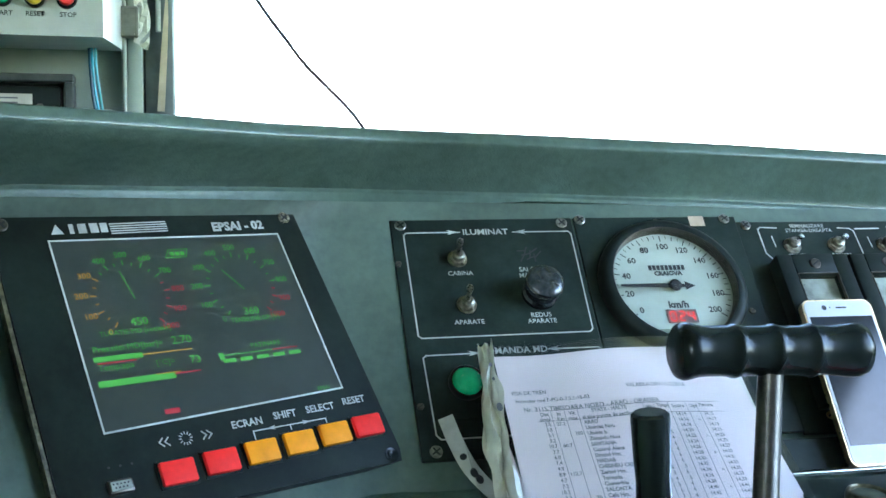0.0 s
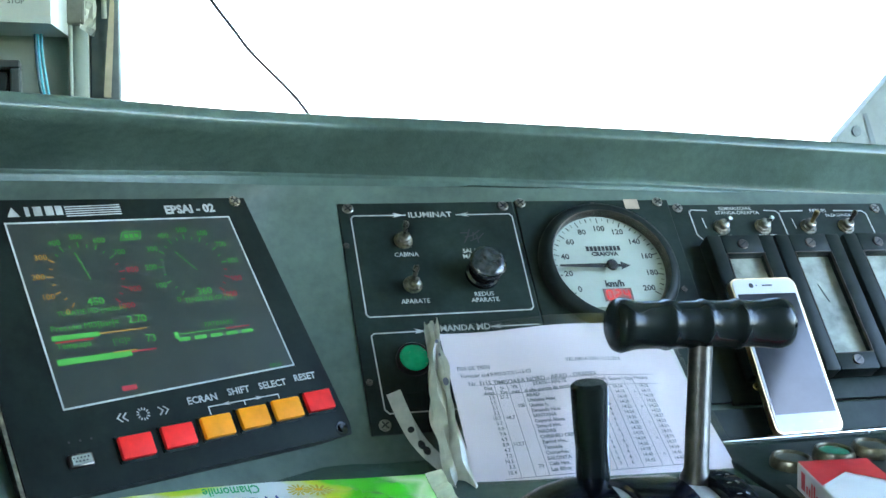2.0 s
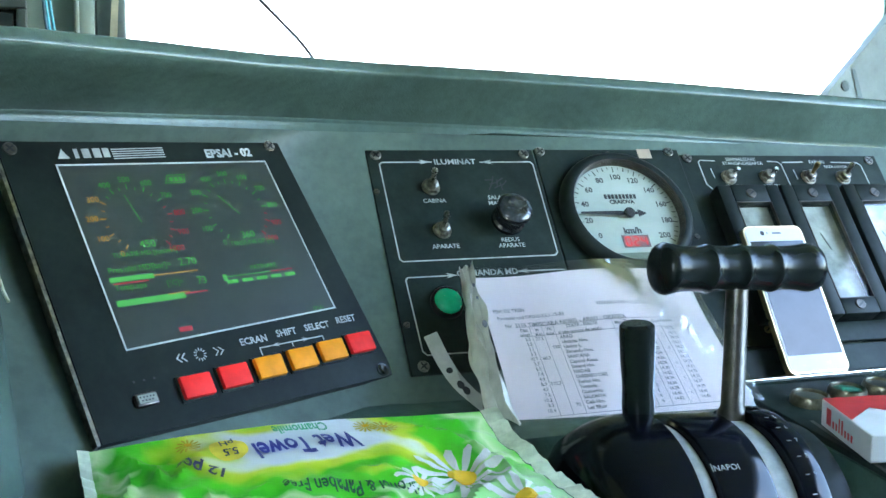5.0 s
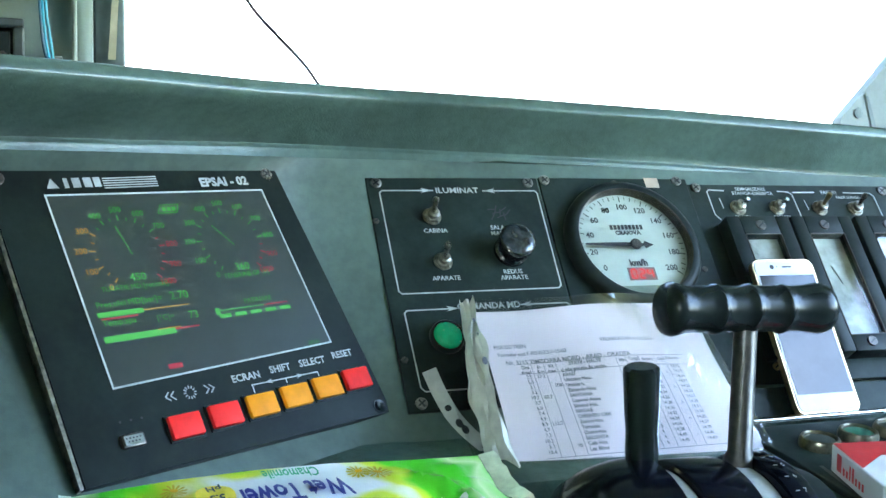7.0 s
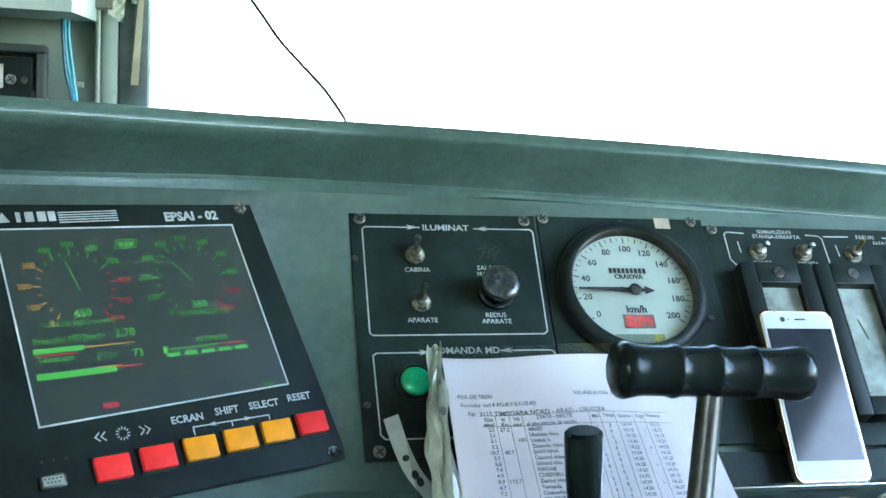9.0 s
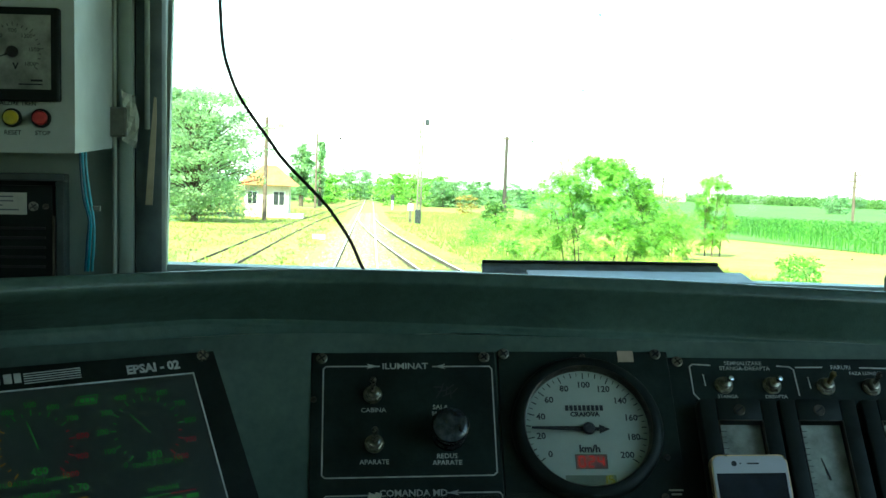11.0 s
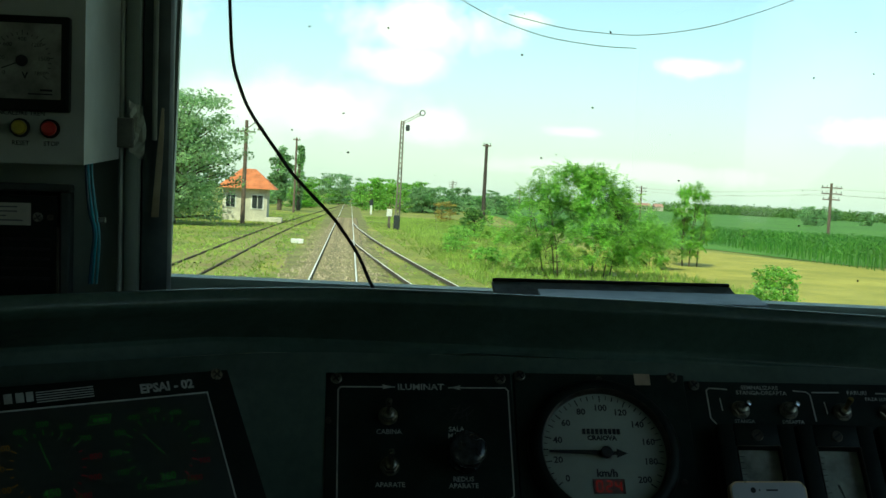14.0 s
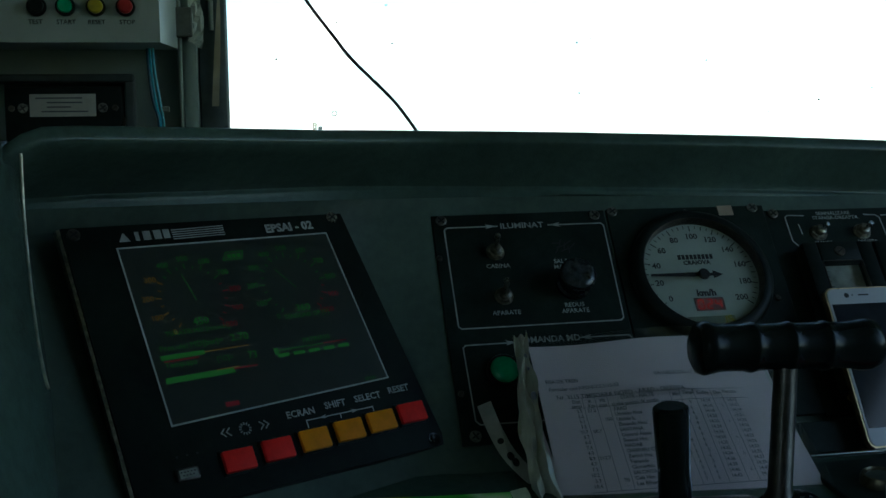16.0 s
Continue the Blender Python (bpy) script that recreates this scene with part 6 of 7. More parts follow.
settle(rp, (1.005, 1.233, 1.500), (1.0141, 1.2528, 1.5082), 1.0787, (-4.73, -1.27, 4.42))

# ---- outside: ground, track, trees, fields ----
GZ = -1.45
VX = 0.0175                                    # how the line bears to the right per metre ahead
M_GRASS = mat("summer_grass", (0.19, 0.30, 0.035), 0.9, var=0.25, scale=0.16, second=(0.33, 0.31, 0.06), grain=0.5)
M_DRY = mat("dry_yellow_grass", (0.34, 0.33, 0.045), 0.9, var=0.15, scale=0.25, second=(0.42, 0.36, 0.07), grain=0.35)
M_FIELD = mat("field_green", (0.055, 0.20, 0.015), 0.9, var=0.2, scale=0.05, second=(0.10, 0.24, 0.022), grain=0.3)
M_BALLAST = mat("ballast_stone", (0.25, 0.19, 0.085), 0.95, var=0.3, scale=0.9, second=(0.29, 0.29, 0.08), grain=0.7)
M_RAIL = mat("rusty_rail_side", (0.085, 0.06, 0.045), 0.8, 0.2, var=0.25, scale=2)
M_RAILTOP = mat("worn_rail_top", (0.72, 0.70, 0.66), 0.4, 0.0, var=0.1, scale=2)
M_SLEEPER = mat("grey_sleeper", (0.20, 0.16, 0.10), 0.9, var=0.25, scale=4)
M_LEAF = leaf_mat("acacia_leaf", (0.21, 0.41, 0.085), 0.5, 0.35)
M_LEAFD = leaf_mat("dark_leaf", (0.11, 0.215, 0.055), 0.45, 0.35, 0.5)
M_LEAFR = leaf_mat("rusty_leaf", (0.30, 0.24, 0.06), 0.3, 0.4, 0.5)
# leaf colour paled to carry the windscreen's haze over these trees
M_LEAFB = leaf_mat("hazed_broad_leaf", (0.27, 0.40, 0.21), 0.55, 0.20, 0.5)
# haze of distance is mixed into this leaf colour
M_LEAFF = leaf_mat("hazy_far_leaf", (0.22, 0.36, 0.17), 0.5, 0.25, 0.3)
M_BARK = mat("bark", (0.10, 0.075, 0.05), 0.9, var=0.25, scale=6)
M_CORN = leaf_mat("maize_leaf", (0.07, 0.20, 0.03), 0.4, 0.3, 0.3)
M_TUFT = leaf_mat("grass_tuft", (0.26, 0.37, 0.075), 0.4, 0.3, 0.25)
M_WOODP = mat("weathered_pole", (0.14, 0.10, 0.075), 0.9, var=0.2, scale=3)
M_ROOF = mat("orange_roof_tile", (0.55, 0.17, 0.07), 0.8, var=0.15, scale=1.5, grain=0.3)
M_FARROOF = mat("faded_red_roof", (0.34, 0.20, 0.16), 0.85, var=0.12, scale=0.5)
M_PLASTER = mat("pale_plaster", (0.55, 0.51, 0.42), 0.9, var=0.1, scale=1.0)
M_PALE = mat("white_marker_paint", (0.70, 0.70, 0.68), 0.7, var=0.1, scale=2)
M_DARKG = mat("dark_pane", (0.03, 0.035, 0.04), 0.2, var=0.1)
M_LATT = mat("rusty_lattice", (0.17, 0.15, 0.12), 0.7, 0.2, var=0.25, scale=1.2)


def sheet_of(name, pts, z, material, label, category, n=1):
    b = B()
    b.faces.new([b.verts.new((x, y, z)) for x, y in pts])
    return tagged(part(name, b, material, flat=True), label, category, kind="structure")


sheet_of("ground", [(-2500, -300), (2500, -300), (2500, 3500), (-2500, 3500)], GZ, M_GRASS, "flat green summer grassland to the horizon", "ground")
sheet_of("dry_meadow", [(10, 20), (70, 20), (52, 44), (33, 61), (31, 68), (27, 78), (21, 82), (16.5, 70), (13.5, 58), (12.5, 50)], GZ + 0.02, M_DRY, "strip of dry yellow mown grass", "meadow")
sheet_of("crop_field", [(22, 112), (33, 66), (90, 52), (960, 120), (1560, 2400), (222, 2400)], GZ + 0.04, M_FIELD, "wide flat green crop field", "field")

rnd = random.Random(17)
edge = [(-6.4 + 0.9 * math.sin(k * 1.7) + rnd.uniform(-0.6, 0.6) + k * 0.20, 30 + 5 * k + rnd.uniform(-1.5, 1.5)) for k in range(14)]
edge += [(-2.4 + rnd.uniform(-0.5, 0.4) + k * 0.05, 30 + 5 * k + rnd.uniform(-1.5, 1.5)) for k in range(13, -1, -1)]
sheet_of("dry_verge", edge, GZ + 0.02, mat("tan_dry_ground", (0.33, 0.26, 0.10), 0.95, var=0.2, scale=0.5, second=(0.28, 0.30, 0.06), grain=0.5), "dry tan verge beside the track", "verge")


def centre(y):
    """The main line's middle: straight ahead, then easing to the right."""
    return -0.11 + VX * y + (0.00006 * max(0.0, y - 200) ** 2)


def rails(name, fn, y0, y1, step, label, sleepers=True, sunk=0.06, worn=True):
    t = thing(name, (fn(y0), y0, GZ), label, "railway track", kind="structure")
    ys = [y0 + (y1 - y0) * i / step for i in range(step + 1)]
    for off in (-0.75, 0.75):
        b = B()
        prev = None
        for y in ys:
            x = fn(y) + off
            q = [b.verts.new((x + dx, y, GZ + z)) for dx, z in ((-0.035, sunk), (-0.03, 0.05 + sunk), (-0.03, 0.11 + sunk), (0.03, 0.11 + sunk), (0.03, 0.05 + sunk), (0.035, sunk))]
            if prev:
                for i in range(5):
                    b.faces.new((prev[i], prev[i + 1], q[i + 1], q[i]))
            prev = q
        rl = part("rail", b, M_RAIL, t, "rust-brown steel rail")
        b = B()
        prev = None
        for y in ys:
            q = [b.verts.new((fn(y) + off + dx, y, GZ + 0.114 + sunk)) for dx in (-0.027, 0.027)]
            if prev:
                b.faces.new((prev[0], prev[1], q[1], q[0]))
            prev = q
        part("running_surface", b, M_RAILTOP if worn else M_RAIL, rl, "worn rail top")
    if sleepers:
        b = B()
        box(b, T3((0, 0, 0)), 2.5, 0.24, 0.10, 0.015, 1)
        me = bpy.data.meshes.new("sleeper")
        b.to_mesh(me), b.free()
        me.materials.append(M_SLEEPER)
        y = y0
        while y < min(y1, 120):
            o = new("sleeper", me)
            o.parent, o.matrix_parent_inverse = t, t.matrix_basis.inverted()
            o.location, o.rotation_euler = (fn(y), y, GZ + 0.022), (0, 0, -0.0175)
            y += 0.65
    return t


b = B()
prev = None
rnd = random.Random(2)
for i in range(90):
    y = 8 + i * 2.6
    w = 1.5 + rnd.uniform(-0.2, 0.2)
    q = [b.verts.new((centre(y) + dx, y, GZ + z)) for dx, z in ((-w - 0.5, 0.0), (-w, 0.06), (w, 0.06), (w + 0.5, 0.0))]
    if prev:
        for k in range(3):
            b.faces.new((prev[k], prev[k + 1], q[k + 1], q[k]))
    prev = q
bed = b
# gravel sheet out of view, added to tone the daylight bounced into the cab
b = B()
gq = [[b.verts.new((x + 0.4 * math.sin(y * 1.3 + x), y, GZ + (0.045 if abs(x) < 6 else 0.0))) for x in (-7.5, -6, 6, 7.5)] for y in range(-28, 17, 4)]
for p0, p1 in zip(gq, gq[1:]):
    for k in range(3):
        b.faces.new((p0[k], p0[k + 1], p1[k + 1], p1[k]))
tagged(part("bounce_ground", b, mat("bounce_gravel", (0.34, 0.300, 0.205), 0.95, var=0.2, scale=0.9, grain=0.7)), "unseen gravel sheet added to tone the light bounced into the cab", "gravel", kind="structure")
tagged(part("ballast_bed", bed, M_BALLAST), "brown stone ballast bed of the main line", "ballast", kind="structure")
b = B()
rnd = random.Random(23)
for k in range(7000):
    y = 26 + 60 * rnd.random() ** 1.7
    x = centre(y) + rnd.gauss(0, 1.25)
    if abs(abs(x - centre(y)) - 0.75) < 0.1:
        continue
    q, z = rnd.uniform(0.03, 0.07), GZ + 0.055 - 0.05 * (abs(x - centre(y)) > 1.6)
    a = rnd.uniform(0, 6.28)
    base = [b.verts.new((x + q * math.cos(a + 2.1 * i), y + q * math.sin(a + 2.1 * i), z)) for i in range(3)]
    tip = b.verts.new((x + rnd.uniform(-0.3, 0.3) * q, y, z + q * rnd.uniform(0.6, 1.1)))
    for i in range(3):
        b.faces.new((base[i], base[(i + 1) % 3], tip))
tagged(part("ballast_stones", b, mat("loose_stone", (0.30, 0.25, 0.16), 0.95, var=0.2, scale=3, island=0.5), flat=True), "loose brown ballast stones in the track", "stones", kind="stuff")
rails("main_track", centre, 8, 420, 60, "straight main railway line with steel rails")
def div(y):
    return centre(y) + 3.2 * (max(0.0, 104 - y) / 69) ** 1.6


def sid(y):
    """The siding runs in from the left and joins the main line far off."""
    p = ((20, -4.9), (37, -4.5), (62, -3.9), (90, -3.0), (157, 0.2), (230, 3.8))
    for (ya, xa), (yb, xb) in zip(p, p[1:]):
        if y <= yb:
            return xa + (xb - xa) * (y - ya) / (yb - ya)
    return p[-1][1]


rails("branch_track", div, 24, 104, 40, "turnout track that branches from the main line", False)
rails("siding_track", sid, 30, 228, 60, "overgrown siding track in the grass", False, -0.02, False)


# ---- plants ----
def leaves(bm, rnd, c, rad, n, size, up=0.35):
    for _ in range(n):
        d = Vector((rnd.gauss(0, 1), rnd.gauss(0, 1), rnd.gauss(0, 1))).normalized() * (rnd.random() ** 0.45)
        p = Vector(c) + Vector((d.x * rad[0], d.y * rad[1], d.z * rad[2]))
        a = Vector((rnd.uniform(-1, 1), rnd.uniform(-1, 1), rnd.uniform(-0.5, up))).normalized()
        s = a.cross(Vector((rnd.uniform(-1, 1), rnd.uniform(-1, 1), rnd.uniform(-1, 1)))).normalized()
        l, w = size * rnd.uniform(0.6, 1.3), size * rnd.uniform(0.22, 0.42)
        bm.faces.new([bm.verts.new(p), bm.verts.new(p + a * l * 0.5 + s * w), bm.verts.new(p + a * l), bm.verts.new(p + a * l * 0.5 - s * w)])


def sprays(bm, rnd, c, out, n, size):
    """Feathery sprays: long drooping leaf stalks set with pairs of small leaflets."""
    for _ in range(n):
        d = Vector((out.x + rnd.gauss(0, 0.7), out.y + rnd.gauss(0, 0.7), rnd.gauss(0.12, 0.55))).normalized()
        p = Vector(c)
        side = d.cross(Vector((0, 0, 1))).normalized()
        lng = size * rnd.uniform(0.7, 1.3)
        for k in range(5):
            p = p + d * (lng / 5)
            d = (d + Vector((0, 0, -0.13))).normalized()
            for s in (-1, 1):
                a = (side * s + d * 0.5 + Vector((0, 0, rnd.uniform(-0.25, 0.25)))).normalized() * (size * 0.30 * (1.1 - 0.12 * k))
                w = d * (size * 0.075)
                bm.faces.new([bm.verts.new(p), bm.verts.new(p + a * 0.5 + w), bm.verts.new(p + a), bm.verts.new(p + a * 0.5 - w)])


def tree(name, x, y, height, crown, lift, clumps, per, leaf, label, material=None, seed=1, stems=1, category="tree", trunk=0.12, group="", feathery=False, shape=0.8, belly=0.14):
    """Tapered trunk and limbs with a ragged crown made of clumps of small leaves. lift: where the crown begins, as a share of the height."""
    rnd = random.Random(seed)
    t = thing(name, (x, y, GZ), label, category, group)
    b, lb = B(), B()
    tops = []
    for k in range(stems):
        a = 6.28 * (k + rnd.uniform(-0.3, 0.3)) / stems
        ox, oy = (0.42 * crown[0] * math.cos(a), 0.30 * crown[1] * math.sin(a)) if stems > 1 else (0, 0)
        tx, ty = ox * 1.25 + rnd.uniform(-0.2, 0.2), oy * 1.25
        tube(b, smooth_path([(x + ox * 0.8, y + oy * 0.8, GZ), (x + ox * 0.95, y + oy, GZ + height * 0.3), (x + tx, y + ty, GZ + height * (0.75 - 0.25 * abs(ox) / max(0.01, crown[0])))], 3), [trunk * (1 - 0.1 * i) for i in range(7)], 7)
        tops.append((x + tx, y + ty))
    # a few large lobes give the crown its uneven outline
    lobes = [(rnd.uniform(0, 6.28), rnd.uniform(0.72, 1.15), rnd.uniform(0, 1)) for _ in range(9)]
    for k in range(clumps):
        f = rnd.random() ** 0.9
        a, reach, lf = rnd.choice(lobes)
        a += rnd.gauss(0, 0.5)
        zc = height * (lift + (1 - lift) * f) * (0.90 + 0.10 * reach)
        spread = max(0.05, math.sin(math.pi * (belly + (0.88 - belly) * f))) ** shape * reach
        rr = (rnd.random() ** 0.45) * spread
        c = Vector((x + crown[0] * rr * math.cos(a), y + crown[1] * rr * math.sin(a), GZ + zc))
        q = rnd.uniform(0.10, 0.20)
        if feathery:
            out = Vector((math.cos(a), math.sin(a), 0)) * 0.7
            for j in range(3):
                sprays(lb, rnd, c + Vector((rnd.gauss(0, 0.12), rnd.gauss(0, 0.12), rnd.gauss(0, 0.10))) * crown[0] * 0.4, out, per // 3, leaf)
        else:
            leaves(lb, rnd, c, (crown[0] * q * 1.4, crown[1] * q * 1.4, height * q * 0.36), per, leaf, 0.15)
        if k % 3 == 0:
            s = min(tops, key=lambda p: (p[0] - c.x) ** 2 + (p[1] - c.y) ** 2)
            tube(b, [(s[0], s[1], GZ + zc * 0.6), ((s[0] + c.x) / 2, (s[1] + c.y) / 2, GZ + zc * 0.84), c], [trunk * 0.4, trunk * 0.25, trunk * 0.1], 4)
    part("trunk", b, M_BARK, t)
    part("crown", lb, material or M_LEAF, t, flat=True)
    return t


tree("acacia_tree", 10.4, 44, 4.35, (4.1, 2.9), 0.17, 230, 24, 0.42, "bushy light green acacia with feathery leaves", seed=3, stems=6, trunk=0.030, feathery=True, shape=1.5, belly=0.36)
tree("young_acacia", 19.2, 56, 4.33, (1.25, 1.1), 0.12, 75, 21, 0.36, "slim young acacia with light green leaves", seed=5, stems=3, trunk=0.04, feathery=True)
tree("low_acacia_bush", 15.8, 52, 2.2, (1.8, 1.1), 0.12, 80, 18, 0.36, "low feathery acacia growth under the trees", seed=6, stems=4, category="bush", trunk=0.03, feathery=True)
tree("wild_shrub", 13.2, 30.5, 1.5, (0.90, 0.8), 0.02, 130, 30, 0.09, "low pale green wild shrub in dry grass", seed=8, stems=4, category="shrub", trunk=0.015)
for x, y, h, sd in ((6.9, 57, 0.95, 14), (7.9, 63, 1.2, 15), (9.3, 74, 1.1, 16), (7.4, 49, 0.8, 17)):
    tree("weed_shrub", x, y, h, (h * 1.1, h * 0.9), 0.02, 50, 20, 0.12, "low bright green weedy shrub beside the track", M_LEAF, seed=sd, stems=3, category="shrub", trunk=0.012, group="weeds beside the track")
tree("sapling", 10.8, 79, 2.2, (1.1, 1.0), 0.30, 50, 30, 0.18, "small round dark sapling by the line", M_LEAFD, seed=9, category="tree", trunk=0.06)
tree("rusty_bush", 12.8, 122, 2.4, (2.2, 1.8), 0.05, 50, 18, 0.20, "dry yellowish brown bush", M_LEAFR, seed=12, stems=4, category="shrub", trunk=0.03)
tree("broadleaf_tree", -10.9, 80, 9.3, (4.4, 4.0), 0.05, 300, 85, 0.22, "large green broadleaf tree beside the station", M_LEAFB, seed=21, trunk=0.28, shape=0.6)
tree("broadleaf_tree", -14.5, 93, 8.4, (4.2, 4.0), 0.05, 260, 50, 0.32, "large green broadleaf tree beside the station", M_LEAFB, seed=22, trunk=0.25, shape=0.6)
tree("poplar", -4.0, 149, 8.6, (0.45, 0.45), 0.06, 90, 30, 0.36, "slim pale green poplar far down the line", M_LEAFF, seed=31, trunk=0.3, shape=0.4)
tree("round_tree", -6.3, 144, 8.0, (1.5, 1.4), 0.22, 90, 30, 0.42, "tall round-headed tree far down the line", M_LEAFF, seed=33, trunk=0.35)
rnd = random.Random(40)
# thicket on both sides of the far line: bearing at 190 m, height
for x0, h in ((-22.5, 4.6), (-19.5, 5.8), (-17.0, 5.0), (-14.5, 6.2), (-12.2, 6.6), (-9.0, 5.4), (-6.0, 5.8), (-3.4, 6.2), (-1.0, 5.8), (1.6, 6.0), (4.4, 5.4), (7.2, 4.8), (10.2, 4.6), (13.5, 4.2), (17.5, 3.8), (-24.5, 4.4), (-11.0, 3.6), (-4.8, 3.8), (3.0, 3.8), (8.6, 3.4)):
    y = rnd.uniform(165, 225) if x0 < -15 or x0 > -7 else rnd.uniform(225, 260)
    k = (y + 0.0) / 190
    tree("line_side_bush", x0 * k + 0.0667 * y, y, h * rnd.uniform(0.78, 0.98) * (0.5 + 0.5 * k), (h * 0.72, h * 0.5), 0.0, 90, 34, 0.36, "green bush in the thicket along the line", M_LEAFF if rnd.random() < 0.7 else M_LEAF, seed=int(200 + 7 * x0), stems=2, category="bush", trunk=0.06, group="bushes along the line", shape=0.7, belly=0.3)
for x, y, h in ((170, 420, 7), (190, 430, 6), (118, 300, 5), (127, 330, 6), (60, 300, 5), (34, 420, 6), (50, 480, 7)):
    tree("field_bush", x + 0.0667 * y, y, h, (h * 0.8, h * 0.7), 0.0, 70, 30, 0.5, "rounded green bush in the field", M_LEAFF, seed=int(x), category="bush", trunk=0.1, group="bushes in the field")
b = B()
rnd = random.Random(50)
for k in range(3000):
    y = rnd.uniform(850, 1000)
    x = rnd.uniform(-360, 580) if k % 2 else rnd.uniform(295, 490)
    h = rnd.uniform(7.0, 10.5) if x > 295 else rnd.uniform(3.0, 5.0)
    leaves(b, rnd, (x, y, GZ + h * 0.45), (5, 6, h * 0.5), 14, 1.7)
tagged(part("far_wood", b, M_LEAFD, flat=True), "dark belt of woods on the horizon", "woods", kind="stuff")
# maize, row by row
b = B()
rnd = random.Random(60)
for row in range(46):
    y = 61 + row * 1.1
    x0 = 32.0 + max(0.0, (row - 10)) * 0.08
    x = x0
    while x < 34.5 + row * 0.55 + 12:
        px, py, h = x + rnd.uniform(-0.1, 0.1), y - (x - 31.5) * 0.28 + rnd.uniform(-0.15, 0.15), rnd.uniform(1.25, 1.6)
        for k in range(4):
            a = rnd.uniform(0, 6.28)
            z0 = GZ + h * rnd.uniform(0.25, 0.8)
            dx, dy = math.cos(a), math.sin(a)
            b.faces.new([b.verts.new(q) for q in ((px - dy * 0.04, py + dx * 0.04, z0), (px + dx * 0.28 - dy * 0.04, py + dy * 0.28, z0 + 0.35), (px + dx * 0.55, py + dy * 0.55, z0 + 0.15), (px + dx * 0.28 + dy * 0.04, py + dy * 0.28, z0 + 0.30))])
        b.faces.new([b.verts.new(q) for q in ((px - 0.03, py, GZ), (px + 0.03, py, GZ), (px, py, GZ + h))])
        x += 0.42
tagged(part("maize_crop", b, M_CORN, flat=True), "dense rows of dark green maize", "maize", kind="stuff")
# weeds and grass tufts along the line
b = B()
rnd = random.Random(70)
for k in range(26000):
    y = 24 + 110 * rnd.random() ** 1.6
    x = VX * y + rnd.choice((-1, 1, 1)) * rnd.uniform(0.0, 15)
    off = min(abs(x - centre(y)), abs(x - div(y)))
    if off < 2.2 and rnd.random() < 0.75 or abs(off - 0.75) < 0.14:
        continue
    h = rnd.uniform(0.06, 0.26) * (1.5 if x > VX * y + 4.5 else 0.7) * (0.4 if off < 2 else 1)
    for j in range(3):
        a, l = rnd.uniform(0, 6.28), rnd.uniform(0.05, 0.2)
        b.faces.new([b.verts.new(q) for q in ((x - 0.02, y, GZ), (x + 0.02, y, GZ), (x + l * math.cos(a), y + l * math.sin(a), GZ + h))])
tagged(part("grass_tufts", b, M_TUFT, flat=True), "tall green and straw-coloured grass tufts", "grass", kind="stuff")


# ---- lineside things ----
def pole(name, x, y, h, label, arms=(), r=0.13, material=None, lamp=False, category="pole", group=""):
    t = thing(name, (x, y, GZ), label, category, group)
    b = B()
    tube(b, [(x, y, GZ - 0.2), (x, y, GZ + h * 0.5), (x, y, GZ + h)], [r * 1.4, r * 1.2, r], 10)
    part("post", b, material or M_WOODP, t)
    for z, w in arms:
        b = B()
        box(b, T3((x, y - r, GZ + z)), w, 0.12, 0.12, 0.01, 1)
        a = part("crossarm", b, M_WOODP, t)
        b = B()
        n = max(2, int(w / 0.45))
        for k in range(n):
            lathe(b, T3((x - w / 2 + 0.12 + (w - 0.24) * k / (n - 1), y - r, GZ + z + 0.06)), ((0.02, 0), (0.02, 0.1), (0.055, 0.12), (0.05, 0.2), (0, 0.23)), 8)
        part("insulator", b, M_DARKG, a)
    if lamp:
        b = B()
        tube(b, [(x, y, GZ + h - 0.7), (x + 0.6, y, GZ + h - 0.2), (x + 1.1, y, GZ + h - 0.3)], 0.04, 6)
        lathe(b, T3((x + 1.1, y, GZ + h - 0.75)), ((0.28, 0), (0.22, 0.2), (0.06, 0.38), (0, 0.4)), 12)
        part("lamp_arm", b, M_LATT, t, "curved lamp arm with shade")
    return t


for x, y, h in ((54.8, 115.6, 6.7), (66.4, 230, 7.5), (34.8, 312, 7.5), (66.0, 380, 7.5)):
    pole("telegraph_pole", x, y, h, "wooden telegraph pole with three crossarms of insulators", ((h - 0.5, 2.4), (h - 1.15, 2.4), (h - 1.8, 2.0)), 0.14, group="telegraph poles")
pole("station_lamp_post", -6.5, 87.3, 8.1, "tall dark station post with a lamp arm", ((7.2, 1.5),), 0.13, lamp=True, category="lamp post")
pole("tall_pole", -4.1, 134, 9.1, "tall thin wooden pole beyond the station", ((8.8, 0.9),), 0.11)
pole("line_pole", 14.0, 98, 7.9, "dark wooden pole with a short cap", ((7.7, 0.8),), 0.14, mat("tarred_pole", (0.045, 0.035, 0.03), 0.8))
b = B()
for z in (4.6, 4.0):
    for dx in (-1.0, 1.0):
        for (xa, ya, za), (xb, yb, zb) in (((54.8, 115.6, z), (66.4, 230, z + 0.9)), ((54.8, 115.6, z), (47.8, 40, z - 0.6))):
            tube(b, [(xa + (xb - xa) * k / 10 + dx, ya + (yb - ya) * k / 10, za + (zb - za) * k / 10 - 0.5 * math.sin(math.pi * k / 10)) for k in range(11)], 0.008, 4)
tagged(part("telegraph_wires", b, M_LATT), "thin sagging telegraph wires between poles", "wires")

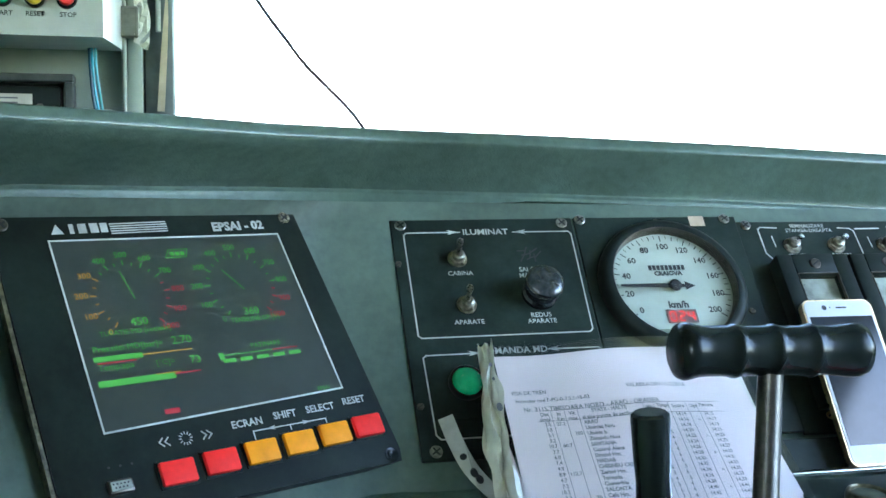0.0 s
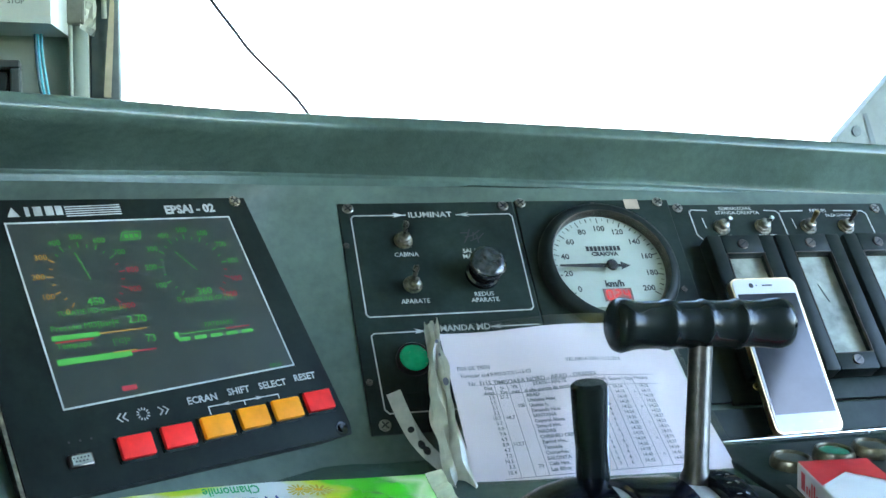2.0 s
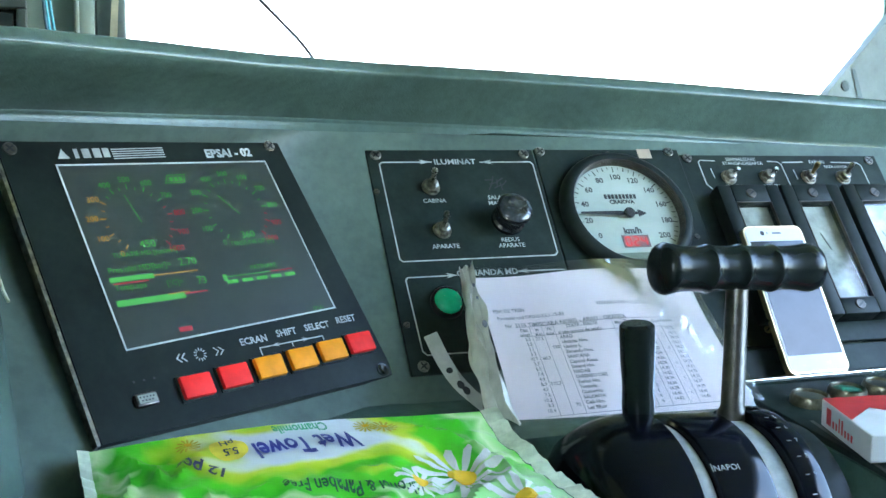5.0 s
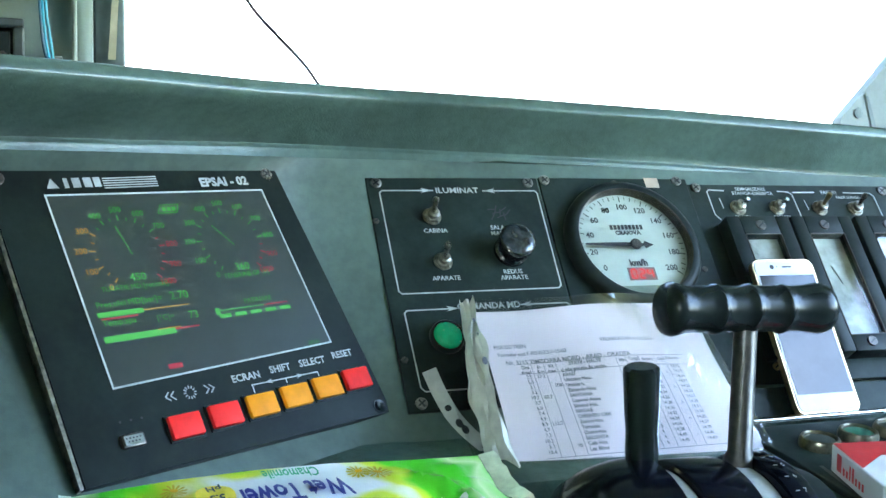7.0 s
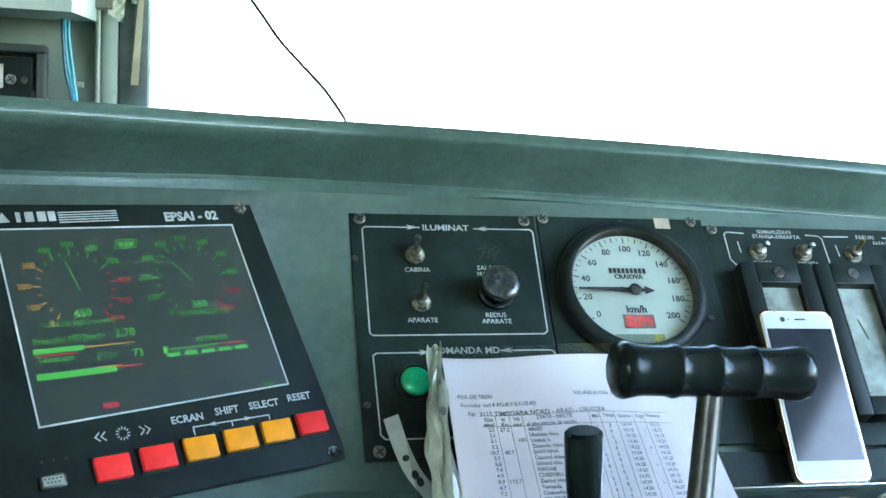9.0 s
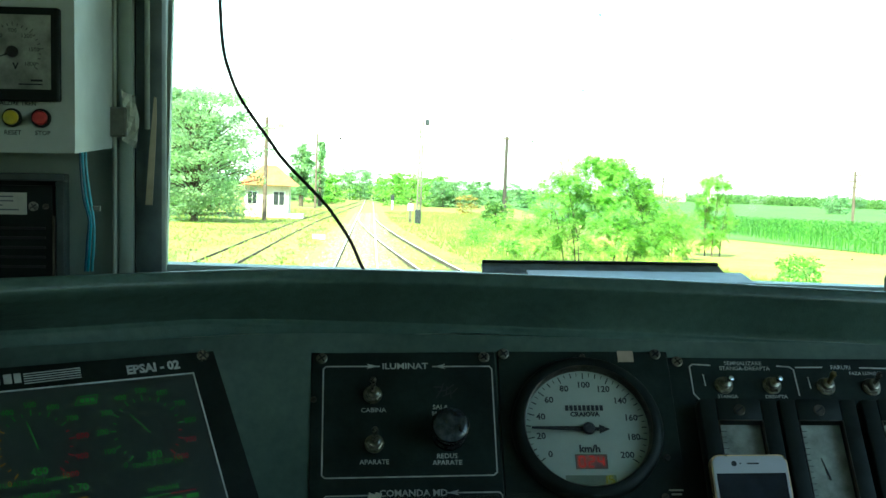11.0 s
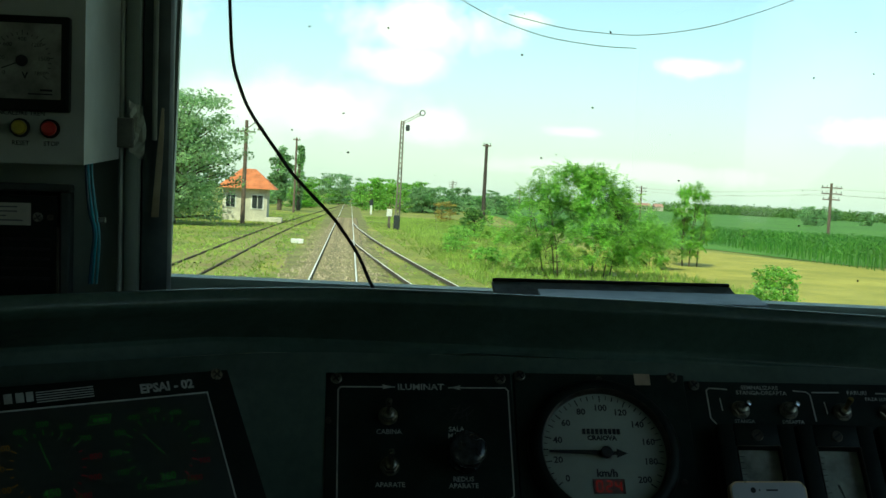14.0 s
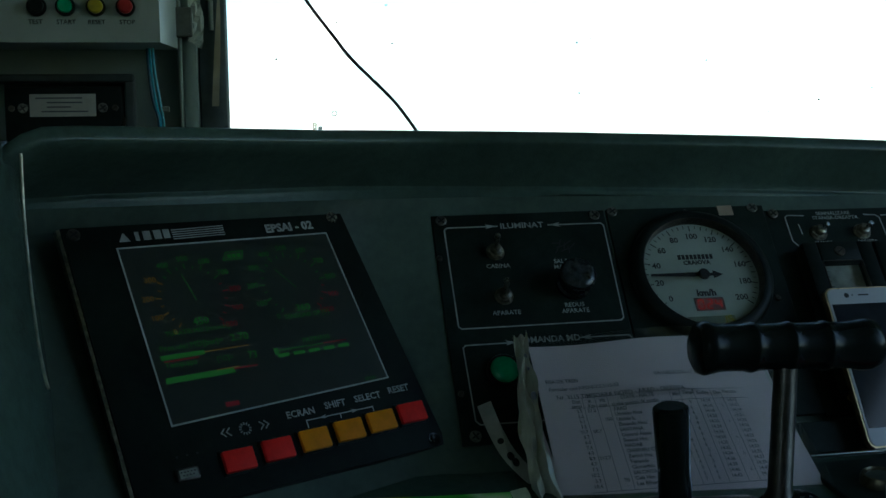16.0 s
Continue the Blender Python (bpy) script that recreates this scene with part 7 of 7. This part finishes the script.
# semaphore
SX, SY = 5.9, 91.3
sm = thing("semaphore_signal", (SX, SY, GZ), "tall lattice semaphore signal with a raised arm", "signal")
b = B()
for dx, dy in ((-0.17, -0.15), (0.17, -0.15), (-0.17, 0.15), (0.17, 0.15)):
    tube(b, [(SX + dx, SY + dy, GZ), (SX + 0.02 + dx * 0.6, SY + dy * 0.6, GZ + 9.05)], 0.055, 5)
for k in range(20):
    z, s = GZ + 0.42 * k + 0.3, 0.16 - 0.003 * k
    tube(b, [(SX - s, SY - 0.15, z), (SX + s, SY - 0.15, z + 0.38)], 0.03, 4), tube(b, [(SX + s, SY - 0.15, z), (SX - s, SY - 0.15, z + 0.38)], 0.03, 4)
part("lattice_mast", b, M_LATT, sm)
b = B()
ARM = T3((SX + 0.68, SY - 0.3, GZ + 9.22)) @ Matrix.Rotation(radians(-30), 4, "Y")
for dz_ in (-0.085, 0.085):
    box(b, ARM @ T3((0, 0, dz_)), 1.75, 0.05, 0.06, 0.015, 1)
box(b, ARM @ T3((-0.84, 0, 0)), 0.07, 0.04, 0.23)
arm = part("arm", b, M_LATT, sm, "raised signal arm with round end")
b = B()
lathe(b, frame_of(ARM @ Vector((1.08, 0, 0)), (1, 0, 0), (0, -1, 0)), ((0.16, 0), (0.25, 0), (0.25, 0.05), (0.16, 0.05), (0.16, 0)), 28)
part("disc", b, M_DARKG, arm)
b = B()
box(b, T3((SX + 0.45, SY - 0.3, GZ + 8.45)), 0.34, 0.24, 0.5, 0.08)
part("lamp", b, M_DARKG, sm, "dark signal lamp case")
b = B()
box(b, T3((SX - 0.1, SY - 0.4, GZ + 0.6)), 0.45, 0.4, 1.2, 0.06)
part("winch", b, M_DARKG, sm, "dark winch at the foot")

# station house
ho = thing("station_house", (-6.9, 96, GZ), "small plastered station house with an orange tiled hip roof", "house")
b = B()
box(b, T3((-6.9, 96, GZ + 1.35)), 3.7, 3.6, 2.9)
part("wall", b, M_PLASTER, ho)
b = B()
ra = [b.verts.new((x, y, GZ + 2.75)) for x, y in ((-9.3, 93.6), (-4.3, 93.6), (-4.3, 98.4), (-9.3, 98.4))]
rb_ = [b.verts.new((x, 96, GZ + 4.45)) for x in (-7.4, -6.2)]
b.faces.new((ra[0], ra[1], rb_[1], rb_[0])), b.faces.new((ra[1], ra[2], rb_[1])), b.faces.new((ra[2], ra[3], rb_[0], rb_[1])), b.faces.new((ra[3], ra[0], rb_[0])), b.faces.new(ra[::-1])
part("roof", b, M_ROOF, ho, "orange tiled hip roof")
for x, w_, h_ in ((-5.85, 0.95, 1.1), (-8.1, 0.8, 1.0)):
    b = B()
    box(b, T3((x, 94.18, GZ + 1.65)), w_ + 0.14, 0.06, h_ + 0.14)
    wn = part("window", b, M_PALE, ho, "white-framed window")
    for dx in (-0.25, 0.25):
        b = B()
        box(b, T3((x + dx * w_, 94.14, GZ + 1.65)), w_ * 0.44, 0.03, h_)
        part("pane", b, M_DARKG, wn)
b = B()
box(b, T3((-4.5, 94.8, GZ + 0.2)), 1.5, 1.9, 0.4)
part("step", b, M_PLASTER, ho)
# small lineside markers
b = B()
box(b, T3((-1.4, 60.4, GZ + 0.12)), 0.68, 0.4, 0.26, 0.04)
tagged(part("marker_block", b, M_PALE), "low white-painted marker block beside the track", "marker")
for x, y, h, nm, lb in ((5.7, 146, 2.0, "point_signal", "small black and white point signal"), (5.25, 92, 1.7, "trackside_post", "grey trackside relay post")):
    t = thing(nm, (x, y, GZ), lb, "signal post")
    b = B()
    box(b, T3((x, y, GZ + h * 0.35)), 0.22, 0.2, h * 0.7, 0.02)
    part("post", b, M_PALE if "point" in nm else M_LATT, t)
    b = B()
    box(b, T3((x, y, GZ + h * 0.8)), 0.45, 0.3, h * 0.35, 0.04)
    part("head", b, M_DARKG if "point" in nm else M_PALE, t)
for x, y, w_ in ((291, 880, 13), (260, 905, 16), (247, 900, 8), (274, 900, 7)):
    fb = thing("farm_building", (x, y, GZ), "low far farm building with a red roof", "building", "far farm buildings")
    b = B()
    box(b, T3((x, y, GZ + 1.8)), w_, 8, 3.6)
    part("wall", b, M_PLASTER, fb)
    b = B()
    v = [b.verts.new(q) for q in ((x - w_ / 2 - 0.5, y - 4.6, GZ + 3.5), (x + w_ / 2 + 0.5, y - 4.6, GZ + 3.5), (x + w_ / 2 + 0.5, y + 4.6, GZ + 3.5), (x - w_ / 2 - 0.5, y + 4.6, GZ + 3.5), (x - w_ / 2, y, GZ + 6.2), (x + w_ / 2, y, GZ + 6.2))]
    for f in ((0, 1, 5, 4), (2, 3, 4, 5), (1, 2, 5), (3, 0, 4)):
        b.faces.new([v[i] for i in f])
    part("roof", b, M_PALE if x > 280 else M_FARROOF, fb)
